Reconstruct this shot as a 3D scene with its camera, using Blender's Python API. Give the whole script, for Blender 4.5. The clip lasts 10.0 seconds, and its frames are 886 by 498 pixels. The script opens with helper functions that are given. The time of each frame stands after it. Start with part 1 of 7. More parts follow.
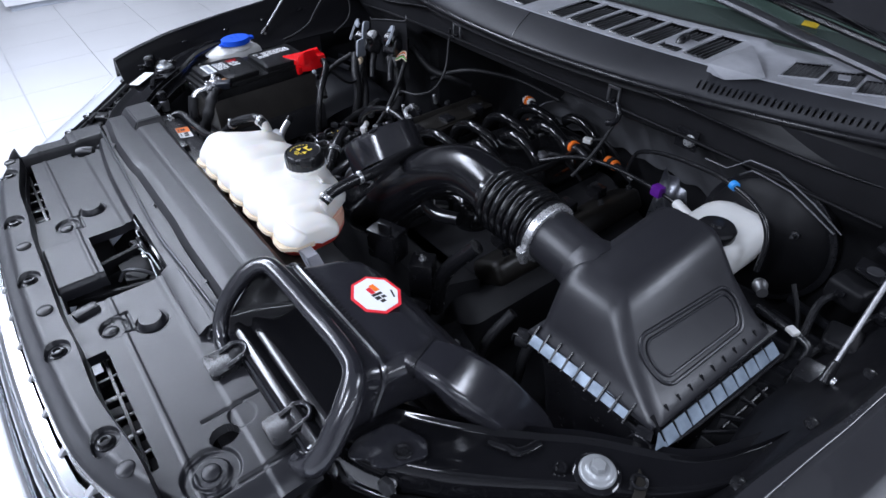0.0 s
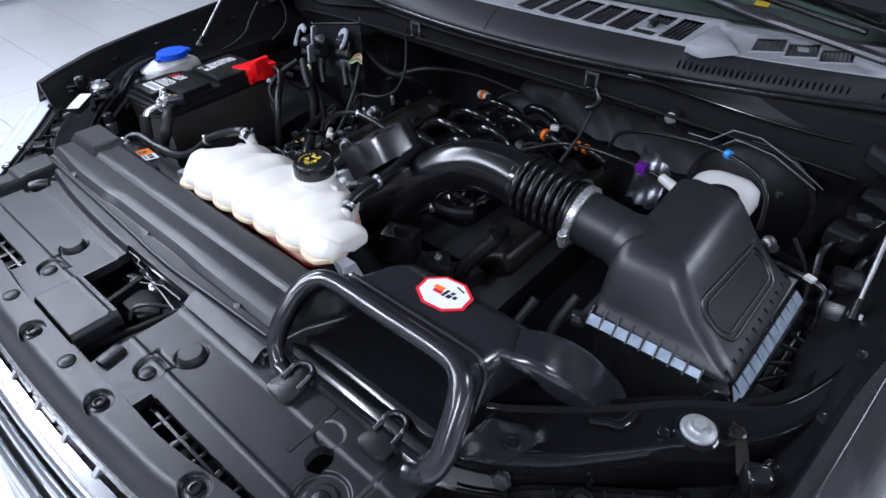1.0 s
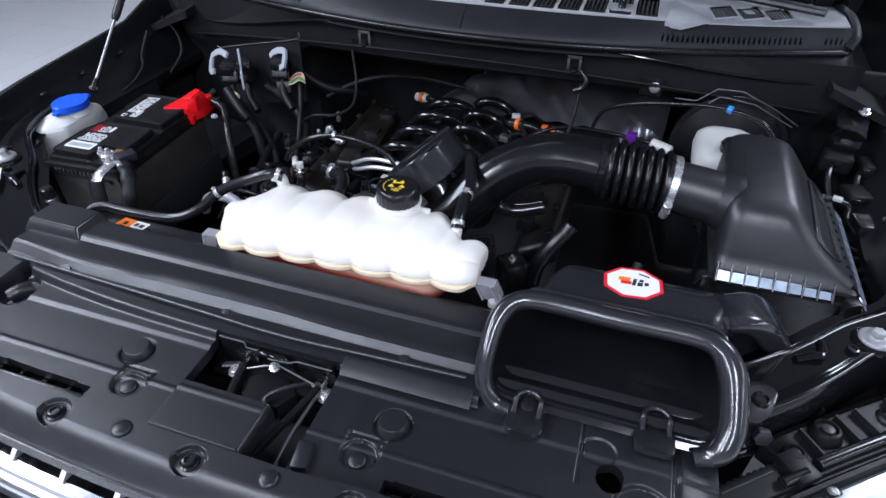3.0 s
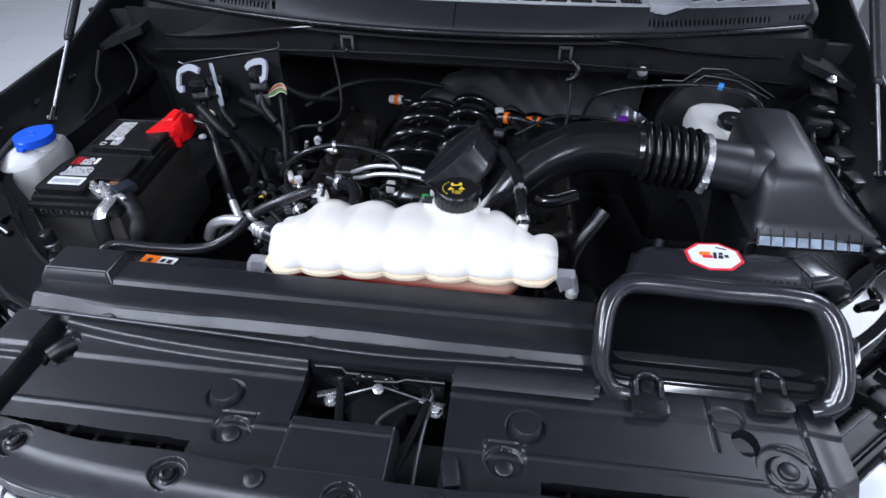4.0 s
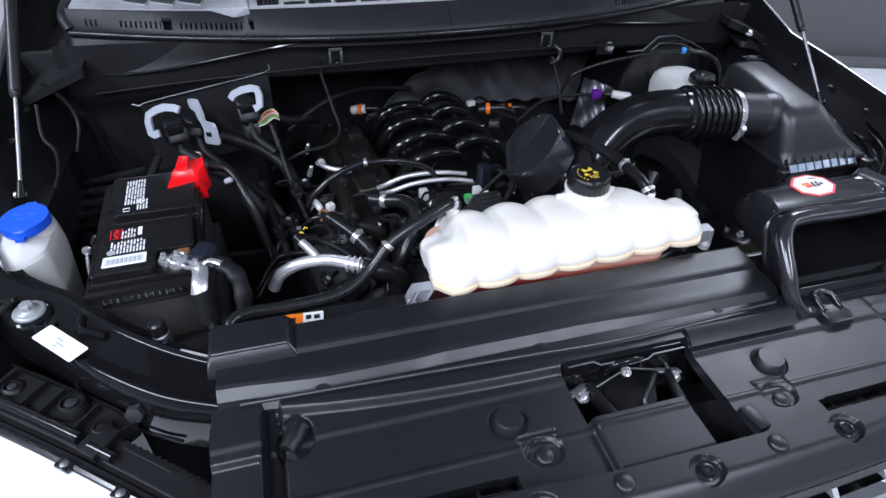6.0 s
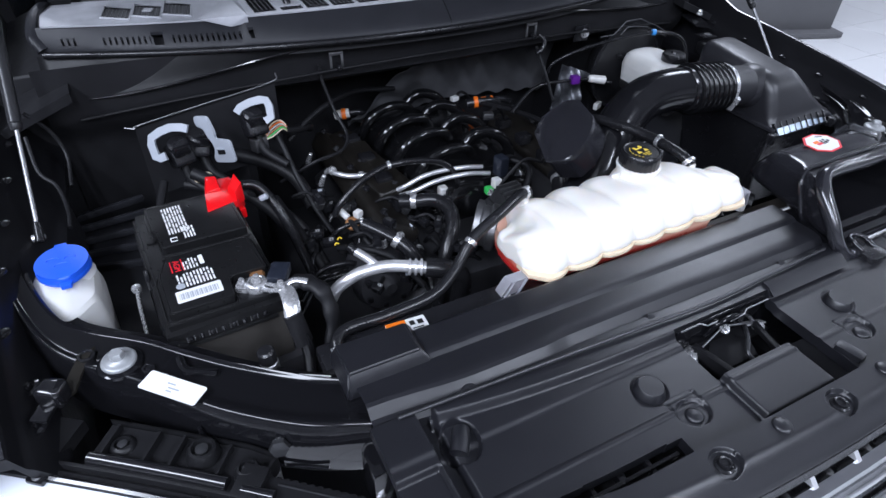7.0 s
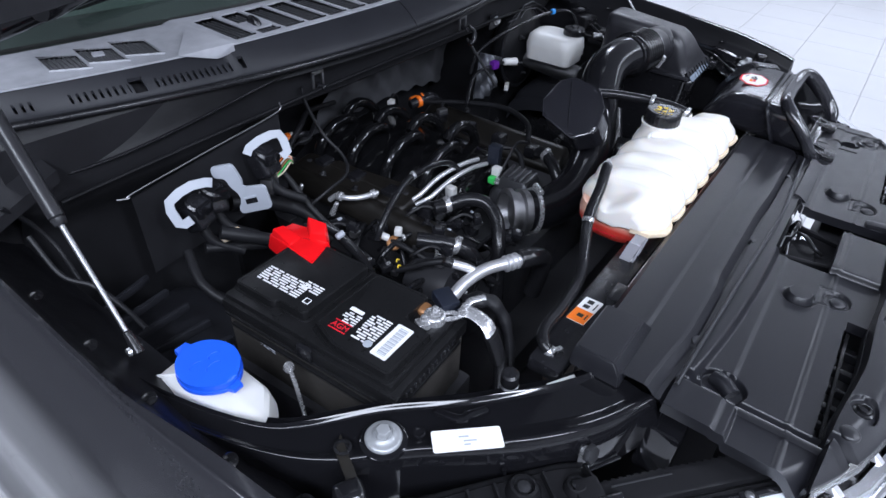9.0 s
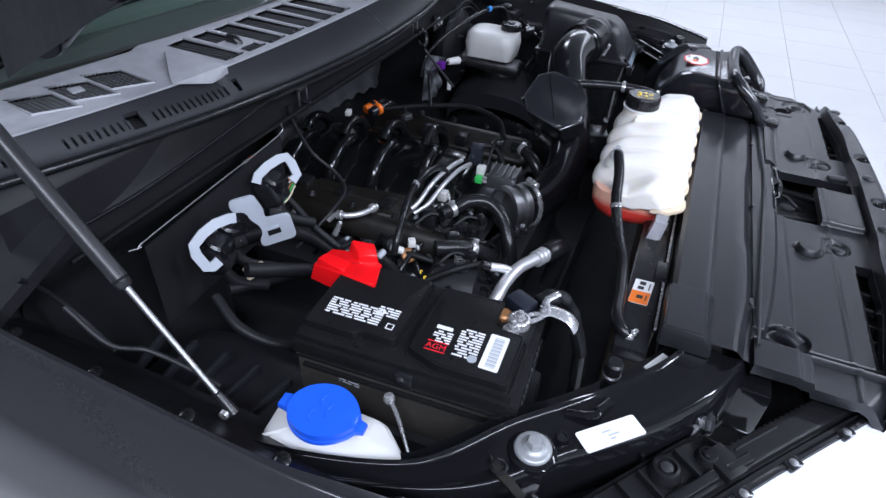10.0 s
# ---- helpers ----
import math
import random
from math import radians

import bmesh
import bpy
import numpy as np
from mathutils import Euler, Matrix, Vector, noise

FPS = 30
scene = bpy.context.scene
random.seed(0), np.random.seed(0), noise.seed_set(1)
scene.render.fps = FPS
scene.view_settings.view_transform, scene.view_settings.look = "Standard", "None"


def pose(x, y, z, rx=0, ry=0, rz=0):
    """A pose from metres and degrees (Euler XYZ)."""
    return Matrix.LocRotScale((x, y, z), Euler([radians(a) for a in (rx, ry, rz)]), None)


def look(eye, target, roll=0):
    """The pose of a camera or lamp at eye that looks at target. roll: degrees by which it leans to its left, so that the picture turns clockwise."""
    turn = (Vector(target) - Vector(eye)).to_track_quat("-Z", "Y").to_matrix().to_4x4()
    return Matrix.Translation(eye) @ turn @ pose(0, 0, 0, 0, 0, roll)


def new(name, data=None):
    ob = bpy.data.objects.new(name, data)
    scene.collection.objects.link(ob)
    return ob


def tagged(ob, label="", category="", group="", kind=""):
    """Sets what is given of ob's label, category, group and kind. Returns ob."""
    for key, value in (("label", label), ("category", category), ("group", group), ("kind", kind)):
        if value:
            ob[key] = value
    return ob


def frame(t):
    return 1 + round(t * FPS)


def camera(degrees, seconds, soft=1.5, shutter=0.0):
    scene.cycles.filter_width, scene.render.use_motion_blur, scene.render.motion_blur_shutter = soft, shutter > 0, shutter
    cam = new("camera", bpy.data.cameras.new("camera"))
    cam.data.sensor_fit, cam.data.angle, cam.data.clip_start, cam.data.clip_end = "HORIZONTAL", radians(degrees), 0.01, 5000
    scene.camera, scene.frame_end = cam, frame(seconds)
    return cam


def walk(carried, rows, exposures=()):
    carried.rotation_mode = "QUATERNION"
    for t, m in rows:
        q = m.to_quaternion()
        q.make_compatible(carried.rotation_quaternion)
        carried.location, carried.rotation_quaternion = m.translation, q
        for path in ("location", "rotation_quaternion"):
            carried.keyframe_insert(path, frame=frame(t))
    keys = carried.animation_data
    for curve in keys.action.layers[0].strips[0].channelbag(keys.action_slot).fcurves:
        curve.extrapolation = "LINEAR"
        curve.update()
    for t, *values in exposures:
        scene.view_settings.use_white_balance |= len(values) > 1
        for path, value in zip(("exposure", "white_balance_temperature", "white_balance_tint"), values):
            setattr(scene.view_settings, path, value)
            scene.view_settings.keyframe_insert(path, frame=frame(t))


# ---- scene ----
cam = camera(73.92, 10.0)
PATH = [
    (0, (1.0293, 0.0813, 1.7639), (0.1529, 0.7326, 0.8877), -1.45),
    (0.5, (0.9621, -0.0056, 1.7645), (0.1591, 0.7347, 0.8887), -0.97),
    (1, (0.8765, -0.0889, 1.7578), (0.1561, 0.7326, 0.8824), -0.58),
    (1.5, (0.7684, -0.1596, 1.7558), (0.1395, 0.7352, 0.8819), -0.09),
    (2, (0.6536, -0.2159, 1.7524), (0.1177, 0.7359, 0.8767), 0.05),
    (2.5, (0.5312, -0.2718, 1.7537), (0.0936, 0.7304, 0.8796), 0.30),
    (3, (0.4090, -0.3108, 1.7498), (0.0712, 0.7293, 0.8757), 0.37),
    (3.5, (0.2830, -0.3391, 1.7466), (0.0475, 0.7288, 0.8724), 0.43),
    (4, (0.1529, -0.3566, 1.7438), (0.0216, 0.7291, 0.8696), 0.50),
    (4.5, (0.0150, -0.3637, 1.7450), (-0.0067, 0.7290, 0.8700), 0.77),
    (5, (-0.1256, -0.3610, 1.7510), (-0.0382, 0.7293, 0.8772), 0.97),
    (5.5, (-0.2711, -0.3420, 1.7456), (-0.0707, 0.7330, 0.8714), 1.33),
    (6, (-0.4157, -0.3126, 1.7425), (-0.1070, 0.7372, 0.8692), 1.51),
    (6.5, (-0.5592, -0.2693, 1.7384), (-0.1427, 0.7437, 0.8664), 1.70),
    (7, (-0.6981, -0.2115, 1.7332), (-0.1750, 0.7526, 0.8632), 1.90),
    (7.5, (-0.8342, -0.1371, 1.7316), (-0.2071, 0.7646, 0.8635), 2.24),
    (8, (-0.9508, -0.0486, 1.7239), (-0.2248, 0.7789, 0.8589), 2.43),
    (8.5, (-1.0540, 0.0551, 1.7170), (-0.2316, 0.7921, 0.8566), 2.72),
    (9, (-1.1369, 0.1664, 1.7171), (-0.2272, 0.7993, 0.8616), 2.91),
    (9.5, (-1.2099, 0.2877, 1.7090), (-0.2254, 0.8070, 0.8599), 3.07),
    (10, (-1.2601, 0.4164, 1.7107), (-0.2167, 0.8121, 0.8652), 3.28),
]
walk(cam, [(t, look(eye, target, roll)) for t, eye, target, roll in PATH])

# ---- world and light ----
world = bpy.data.worlds.new("room_air")
scene.world = world
world.use_nodes = True
world.node_tree.nodes["Background"].inputs[0].default_value = (0.86, 0.92, 1.0, 1)
world.node_tree.nodes["Background"].inputs[1].default_value = 0.335
scene.view_settings.exposure = 0.16


def ceiling_lamp(x, y, z, sx, sy, power, target=None, color=(0.765, 0.835, 1.0)):
    d = bpy.data.lights.new("ceiling_lamp", "AREA")
    d.shape, d.size, d.size_y, d.energy, d.color = "RECTANGLE", sx, sy, power, color
    ob = new("ceiling_lamp", d)
    ob.matrix_world = look((x, y, z), target or (x, y, 0)) if target else pose(x, y, z)
    return ob


for lx, ly, sx, sy, w in ((-2.9, -1.15, 0.7, 4.4, 265), (6.2, -0.4, 0.3, 6.0, 170), (2.8, 2.4, 0.9, 1.6, 85), (-1.3, -2.8, 0.2, 3.0, 115), (1.3, -2.8, 0.2, 3.0, 115), (0.0, 5.2, 3.0, 0.4, 170)):
    ceiling_lamp(lx, ly, 3.55, sx, sy, w)


# ---- materials ----
def mat(name, color, rough=0.5, metal=0.0, vary=0.12, scale=18.0, grain=0.0, grain_scale=900.0, dirt=0.0, coat=0.0, rough_vary=0.08, sss=0.0, trans=0.0, ior=1.5, emit=0.0, spec=0.5):
    m = bpy.data.materials.new(name)
    m.use_nodes = True
    nt = m.node_tree
    b = nt.nodes["Principled BSDF"]
    co = nt.nodes.new("ShaderNodeTexCoord")
    n1 = nt.nodes.new("ShaderNodeTexNoise")
    n1.inputs["Scale"].default_value, n1.inputs["Detail"].default_value = scale, 6.0
    nt.links.new(co.outputs["Object"], n1.inputs["Vector"])
    mix = nt.nodes.new("ShaderNodeMix")
    mix.data_type = "RGBA"
    lo = [c * (1 - vary) for c in color] + [1]
    hi = [min(1, c * (1 + vary) + dirt * 0.12) for c in color] + [1]
    mix.inputs[6].default_value, mix.inputs[7].default_value = lo, hi
    nt.links.new(n1.outputs["Fac"], mix.inputs[0])
    nt.links.new(mix.outputs[2], b.inputs["Base Color"])
    n2 = nt.nodes.new("ShaderNodeTexNoise")
    n2.inputs["Scale"].default_value, n2.inputs["Detail"].default_value = scale * 4.3, 4.0
    nt.links.new(co.outputs["Object"], n2.inputs["Vector"])
    rr = nt.nodes.new("ShaderNodeMapRange")
    rr.inputs[3].default_value, rr.inputs[4].default_value = max(0.02, rough - rough_vary), min(1, rough + rough_vary)
    nt.links.new(n2.outputs["Fac"], rr.inputs[0])
    nt.links.new(rr.outputs[0], b.inputs["Roughness"])
    b.inputs["Metallic"].default_value = metal
    b.inputs["Specular IOR Level"].default_value = spec
    b.inputs["Coat Weight"].default_value = coat
    b.inputs["Coat Roughness"].default_value = 0.04
    b.inputs["IOR"].default_value = ior
    if sss:
        b.inputs["Subsurface Weight"].default_value = sss
        b.inputs["Subsurface Radius"].default_value = (0.03, 0.024, 0.018)
        b.inputs["Subsurface Scale"].default_value = 0.6
    if trans:
        b.inputs["Transmission Weight"].default_value = trans
    if emit:
        b.inputs["Emission Color"].default_value = (*color, 1)
        b.inputs["Emission Strength"].default_value = emit
    if grain:
        n3 = nt.nodes.new("ShaderNodeTexNoise")
        n3.inputs["Scale"].default_value, n3.inputs["Detail"].default_value = grain_scale, 2.0
        nt.links.new(co.outputs["Object"], n3.inputs["Vector"])
        bp = nt.nodes.new("ShaderNodeBump")
        bp.inputs["Strength"].default_value, bp.inputs["Distance"].default_value = grain, 0.0006
        nt.links.new(n3.outputs["Fac"], bp.inputs["Height"])
        nt.links.new(bp.outputs[0], b.inputs["Normal"])
    return m


COVER = mat("moulded_black_plastic", (0.0100, 0.0102, 0.0130), 0.34, vary=0.18, scale=9, grain=0.25, grain_scale=1400, dirt=0.012, spec=0.62)
PLASTIC = mat("black_plastic", (0.0110, 0.0110, 0.0130), 0.25, spec=0.55, vary=0.2, scale=14, grain=0.2, grain_scale=1200)
BOXP = mat("grained_airbox_plastic", (0.0165, 0.0165, 0.0200), 0.36, vary=0.15, scale=11, grain=0.3, grain_scale=700, dirt=0.012, spec=0.62)
GLOSSP = mat("gloss_black_plastic", (0.0085, 0.0085, 0.0100), 0.13, spec=0.6, vary=0.2, scale=10, rough_vary=0.06)
SCOOPM = mat("semi_gloss_black_plastic", (0.017, 0.017, 0.021), 0.18, spec=0.9, vary=0.2, scale=10, rough_vary=0.07, grain=0.12, grain_scale=600)
PAINT = mat("gloss_black_paint", (0.0065, 0.0065, 0.0078), 0.085, spec=0.40, vary=0.2, scale=6, rough_vary=0.025)
FENDERP = mat("dark_car_paint", (0.022, 0.022, 0.025), 0.16, coat=0.3, spec=0.5, vary=0.15, scale=300, rough_vary=0.04)
RUBBER = mat("black_rubber", (0.0110, 0.0110, 0.0125), 0.24, spec=0.40, vary=0.25, scale=30, grain=0.06)
DARK = mat("underbonnet_dark", (0.025, 0.025, 0.028), 0.46, vary=0.4, scale=12, dirt=0.008, spec=0.25)
CASTD = mat("dark_cast_metal", (0.085, 0.086, 0.092), 0.38, metal=0.8, vary=0.3, scale=40, grain=0.5, grain_scale=500)
SOCKET = mat("satin_black_paint", (0.008, 0.008, 0.0092), 0.45, vary=0.25, scale=14, spec=0.16)
CAST = mat("cast_aluminium", (0.32, 0.32, 0.33), 0.42, metal=1.0, vary=0.25, scale=40, grain=0.4, grain_scale=500)
STEEL = mat("zinc_plated_steel", (0.66, 0.66, 0.67), 0.28, metal=0.78, vary=0.15, scale=60)
CHROME = mat("chrome", (0.60, 0.61, 0.63), 0.20, metal=1.0, vary=0.04, scale=20, rough_vary=0.03)
ALU = mat("bright_aluminium_tube", (0.74, 0.74, 0.76), 0.34, metal=0.72, vary=0.1, scale=40)
TANK = mat("milky_polypropylene", (0.84, 0.805, 0.755), 0.34, vary=0.07, scale=13, sss=0.45, rough_vary=0.06)
TANKRIM = mat("cream_weld_flange", (0.82, 0.66, 0.48), 0.4, vary=0.12, scale=60, sss=0.3)
COOLANT = mat("red_coolant_behind_plastic", (0.70, 0.055, 0.04), 0.3, vary=0.25, scale=25, sss=0.2)


def fluid_level(m, high, z0, z1):
    """Lays one colour over another above a fluid's level inside a clear wall."""
    nt = m.node_tree
    b = nt.nodes["Principled BSDF"]
    old = b.inputs["Base Color"].links[0].from_socket
    co, sep, rng, mix = (nt.nodes.new("ShaderNode" + n) for n in ("TexCoord", "SeparateXYZ", "MapRange", "Mix"))
    mix.data_type = "RGBA"
    rng.inputs[1].default_value, rng.inputs[2].default_value = z0, z1
    nt.links.new(co.outputs["Object"], sep.inputs[0])
    nt.links.new(sep.outputs["Z"], rng.inputs[0])
    nt.links.new(rng.outputs[0], mix.inputs[0])
    nt.links.new(old, mix.inputs[6])
    mix.inputs[7].default_value = (*high, 1)
    nt.links.new(mix.outputs[2], b.inputs["Base Color"])


fluid_level(COOLANT, (0.80, 0.46, 0.34), 1.086, 1.104)
TAB = mat("translucent_tab", (0.78, 0.78, 0.84), 0.2, vary=0.05, scale=30, trans=0.7, ior=1.3)
WHITEP = mat("white_plastic", (0.62, 0.615, 0.60), 0.4, vary=0.10, scale=24, sss=0.1)
GREYP = mat("light_grey_plastic", (0.37, 0.395, 0.44), 0.4, vary=0.06, scale=30)
BLUE = mat("blue_plastic", (0.012, 0.10, 0.70), 0.36, vary=0.08, scale=30, grain=0.2)
RED = mat("red_plastic", (0.80, 0.007, 0.011), 0.20, vary=0.1, scale=40)
ORANGE = mat("orange_plastic", (0.80, 0.16, 0.015), 0.4, vary=0.1, scale=50)
GREEN = mat("green_plastic", (0.04, 0.5, 0.10), 0.4, vary=0.1, scale=50)
PURPLE = mat("purple_plastic", (0.10, 0.012, 0.22), 0.4, vary=0.1, scale=50)
CYAN = mat("blue_clip_plastic", (0.03, 0.28, 0.72), 0.4, vary=0.1, scale=50)
COPPER = mat("oxidised_copper", (0.36, 0.17, 0.07), 0.45, metal=0.5, vary=0.3, scale=90)
YELLOW = mat("yellow_print", (0.80, 0.56, 0.04), 0.5, vary=0.05)
PRINT = mat("white_print", (0.80, 0.80, 0.81), 0.55, vary=0.15, scale=300)
LABEL = mat("white_label_paper", (0.80, 0.80, 0.80), 0.42, vary=0.04, scale=60)
BLACKINK = mat("black_print", (0.012, 0.012, 0.012), 0.5, vary=0.1)
REDINK = mat("red_print", (0.72, 0.015, 0.03), 0.45, vary=0.05)
ORANGEINK = mat("orange_print", (0.9, 0.19, 0.01), 0.45, vary=0.05)
FILTER = mat("pale_blue_filter_seal", (0.40, 0.48, 0.62), 0.16, metal=0.35, vary=0.75, scale=46, spec=0.9)
COWLG = mat("weathered_grey_plastic", (0.35, 0.355, 0.38), 0.36, vary=0.28, scale=34, grain=1.0, grain_scale=380, dirt=0.1)
COWLD = mat("dark_cowl_plastic", (0.015, 0.0155, 0.019), 0.42, vary=0.25, scale=12, grain=0.5, grain_scale=700, dirt=0.02, spec=0.28)
FOILB = mat("bright_crumpled_foil", (0.30, 0.31, 0.34), 0.3, metal=0.9, vary=0.3, scale=40, grain=0.25, grain_scale=30)
FOIL = mat("grey_foil_insulation", (0.17, 0.172, 0.185), 0.34, metal=0.6, vary=0.55, scale=9, grain=0.5, grain_scale=20)
ZINC = mat("bright_zinc_clamp", (0.62, 0.62, 0.63), 0.26, metal=0.72, vary=0.08, scale=30, grain=0.05, grain_scale=150)
BOLTG = mat("dull_grey_bolt", (0.33, 0.34, 0.35), 0.4, metal=0.35, vary=0.2, scale=90)
BRONZE = mat("brown_black_cover", (0.009, 0.0078, 0.0065), 0.4, vary=0.25, scale=25)
BATP = mat("battery_case_plastic", (0.0095, 0.0095, 0.0102), 0.30, vary=0.25, scale=30, grain=0.3, grain_scale=900, dirt=0.01, spec=0.22)
DUSTY = mat("dusty_black_plastic", (0.034, 0.031, 0.028), 0.6, vary=0.4, scale=22, grain=0.4, grain_scale=600, dirt=0.02, spec=0.25)
STRUTP = mat("satin_black_strut", (0.016, 0.016, 0.018), 0.34, vary=0.1, scale=30, spec=0.45)
BELLOW = mat("shiny_black_rubber", (0.006, 0.006, 0.007), 0.2, vary=0.2, scale=20, spec=0.45)
DUCT = mat("satin_black_duct", (0.0070, 0.0070, 0.0085), 0.16, vary=0.2, scale=9, spec=0.45)
GREYW = mat("grey_painted_panel", (0.10, 0.10, 0.105), 0.6, vary=0.1, scale=3)
FLOOR = mat("pale_floor_tile", (0.64, 0.64, 0.65), 0.38, vary=0.04, scale=1.5)
GROUT = mat("grey_grout", (0.60, 0.60, 0.61), 0.6, vary=0.05, scale=20)
CEIL = mat("dark_grey_ceiling_paint", (0.29, 0.29, 0.30), 0.8, vary=0.05, scale=4)
WALLP = mat("white_wall_paint", (0.8, 0.8, 0.81), 0.75, vary=0.03, scale=4)
LENS = mat("clear_headlamp_lens", (0.74, 0.77, 0.83), 0.1, vary=0.05, scale=8, coat=1.0)
RADIATOR = mat("brown_black_radiator_edge", (0.032, 0.024, 0.018), 0.55, vary=0.3, scale=60)
FLANGEP = mat("black_flange_paint", (0.008, 0.008, 0.0095), 0.36, vary=0.2, scale=14, spec=0.2)
EARTH = mat("dull_brown_black_bracket", (0.013, 0.0115, 0.0095), 0.45, vary=0.35, scale=30, spec=0.25)
RUNNERP = mat("gloss_black_manifold", (0.0055, 0.0055, 0.0062), 0.12, spec=0.5, vary=0.2, scale=10, rough_vary=0.04)
NAVY = mat("blue_black_plastic", (0.012, 0.015, 0.024), 0.4, vary=0.2, scale=30, grain=0.2)
LAMPP = mat("dark_lamp_housing_plastic", (0.010, 0.010, 0.0112), 0.36, vary=0.25, scale=20, grain=0.2, spec=0.25)
PLENUMP = mat("dusty_black_plenum_paint", (0.0080, 0.0081, 0.0090), 0.38, vary=0.6, scale=7, grain=0.15, dirt=0.02, spec=0.17)
BLACKM = mat("matt_black_body_paint", (0.014, 0.014, 0.0158), 0.5, vary=0.3, scale=14, dirt=0.006, spec=0.16)
TAPE = mat("black_loom_tape", (0.0085, 0.0085, 0.010), 0.5, vary=0.3, scale=60, grain=0.5, grain_scale=260, spec=0.3)
VFLOOR = mat("grey_vent_floor", (0.055, 0.056, 0.060), 0.5, vary=0.15, scale=40, grain=0.4)
GLASS = mat("green_tinted_glass", (0.40, 0.58, 0.50), 0.03, spec=0.25, trans=0.95, vary=0.02, rough_vary=0.01)
INTERIOR = mat("dark_dashboard", (0.07, 0.09, 0.08), 0.6, vary=0.3, scale=4)


# ---- helpers of this scene ----
def finish(name, bm, material, angle=38.0):
    bmesh.ops.recalc_face_normals(bm, faces=bm.faces)
    me = bpy.data.meshes.new(name)
    bm.to_mesh(me)
    bm.free()
    me.polygons.foreach_set("use_smooth", [True] * len(me.polygons))
    me.set_sharp_from_angle(angle=radians(angle))
    me.materials.append(material)
    return me


BASE = {}


def thing(name, at=(0, 0, 0), label="", category="", group="", kind=""):
    ob = new(name)
    ob.empty_display_size = 0.05
    ob.location = at
    BASE[ob] = Matrix.Translation(at)
    return tagged(ob, label, category, group, kind)


def part(name, bm, material, parent, label="", angle=38.0):
    ob = new(name, finish(name, bm, material, angle))
    ob.parent = parent
    ob.matrix_parent_inverse = BASE.get(parent, Matrix()).inverted()
    if label:
        tagged(ob, label)
    return ob


def solid(name, bm, material, label="", category="", group="", kind="", angle=38.0):
    """A thing that is one mesh."""
    return tagged(new(name, finish(name, bm, material, angle)), label, category, group, kind)


def BM():
    return bmesh.new()


def frame_of(d, up=(0, 0, 1)):
    d = Vector(d).normalized()
    u = Vector(up)
    if abs(d.dot(u)) > 0.97:
        u = Vector((0, 1, 0))
    s = d.cross(u).normalized()
    return s, s.cross(d).normalized(), d


def box(c, s, bevel=0.003, rot=None, bm=None, seg=2):
    bm = bm or BM()
    m = Matrix.Translation(c) @ (rot or Matrix()) @ Matrix.Diagonal((*s, 1))
    r = bmesh.ops.create_cube(bm, size=1.0, matrix=m)
    if bevel:
        es = list({e for v in r["verts"] for e in v.link_edges})
        bmesh.ops.bevel(bm, geom=es, offset=min(bevel, min(s) * 0.45), segments=seg, affect="EDGES", profile=0.6)
    return bm


def rz(a):
    return Matrix.Rotation(radians(a), 4, "Z")


def loft(rings, bm=None, cap0=True, cap1=True, closed=True):
    bm = bm or BM()
    vs = [[bm.verts.new(p) for p in r] for r in rings]
    n = len(vs[0])
    for a, b in zip(vs, vs[1:]):
        for i in range(n if closed else n - 1):
            j = (i + 1) % n
            bm.faces.new((a[i], a[j], b[j], b[i]))
    if closed and cap0:
        bm.faces.new(vs[0][::-1])
    if closed and cap1:
        bm.faces.new(vs[-1])
    return bm


def catmull(pts, per=8):
    p = [Vector(q) for q in pts]
    p = [2 * p[0] - p[1]] + p + [2 * p[-1] - p[-2]]
    out = []
    for i in range(1, len(p) - 2):
        for k in range(per):
            t = k / per
            a, b, c, d = p[i - 1], p[i], p[i + 1], p[i + 2]
            out.append(0.5 * (2 * b + (c - a) * t + (2 * a - 5 * b + 4 * c - d) * t * t + (3 * b - a - 3 * c + d) * t ** 3))
    out.append(p[-2])
    return out


def tube(pts, r, seg=12, per=8, bm=None, flat=1.0, smooth=True, rf=None):
    """A bent round bar through the points; rf(s) scales the radius along 0..1; flat squeezes one axis."""
    q = catmull(pts, per) if smooth and len(pts) > 2 else [Vector(p) for p in pts]
    rings, n = [], len(q)
    d = (q[1] - q[0]).normalized()
    s, u, _ = frame_of(d)
    for i, p in enumerate(q):
        d = (q[min(i + 1, n - 1)] - q[max(i - 1, 0)]).normalized()
        s = (s - d * s.dot(d)).normalized()
        u = s.cross(d)
        k = r * (rf(i / (n - 1)) if rf else 1.0)
        rings.append([p + s * (math.cos(a) * k) + u * (math.sin(a) * k * flat) for a in (2 * math.pi * j / seg for j in range(seg))])
    return loft(rings, bm)


def lathe(o, axis, profile, seg=28, bm=None):
    """A turned shape: profile of (radius, height) along the axis from o."""
    s, u, d = frame_of(axis)
    o = Vector(o)
    return loft([[o + d * h + s * (math.cos(a) * r) + u * (math.sin(a) * r) for a in (2 * math.pi * j / seg for j in range(seg))] for r, h in profile], bm)


def cyl(p0, p1, r, r1=None, seg=20, bm=None, chamfer=0.0):
    p0, p1 = Vector(p0), Vector(p1)
    L = (p1 - p0).length
    r1 = r if r1 is None else r1
    c = min(chamfer, L * 0.3)
    prof = [(r - c, 0), (r, c), (r1, L - c), (r1 - c, L)] if c else [(r, 0), (r1, L)]
    return lathe(p0, p1 - p0, prof, seg, bm)


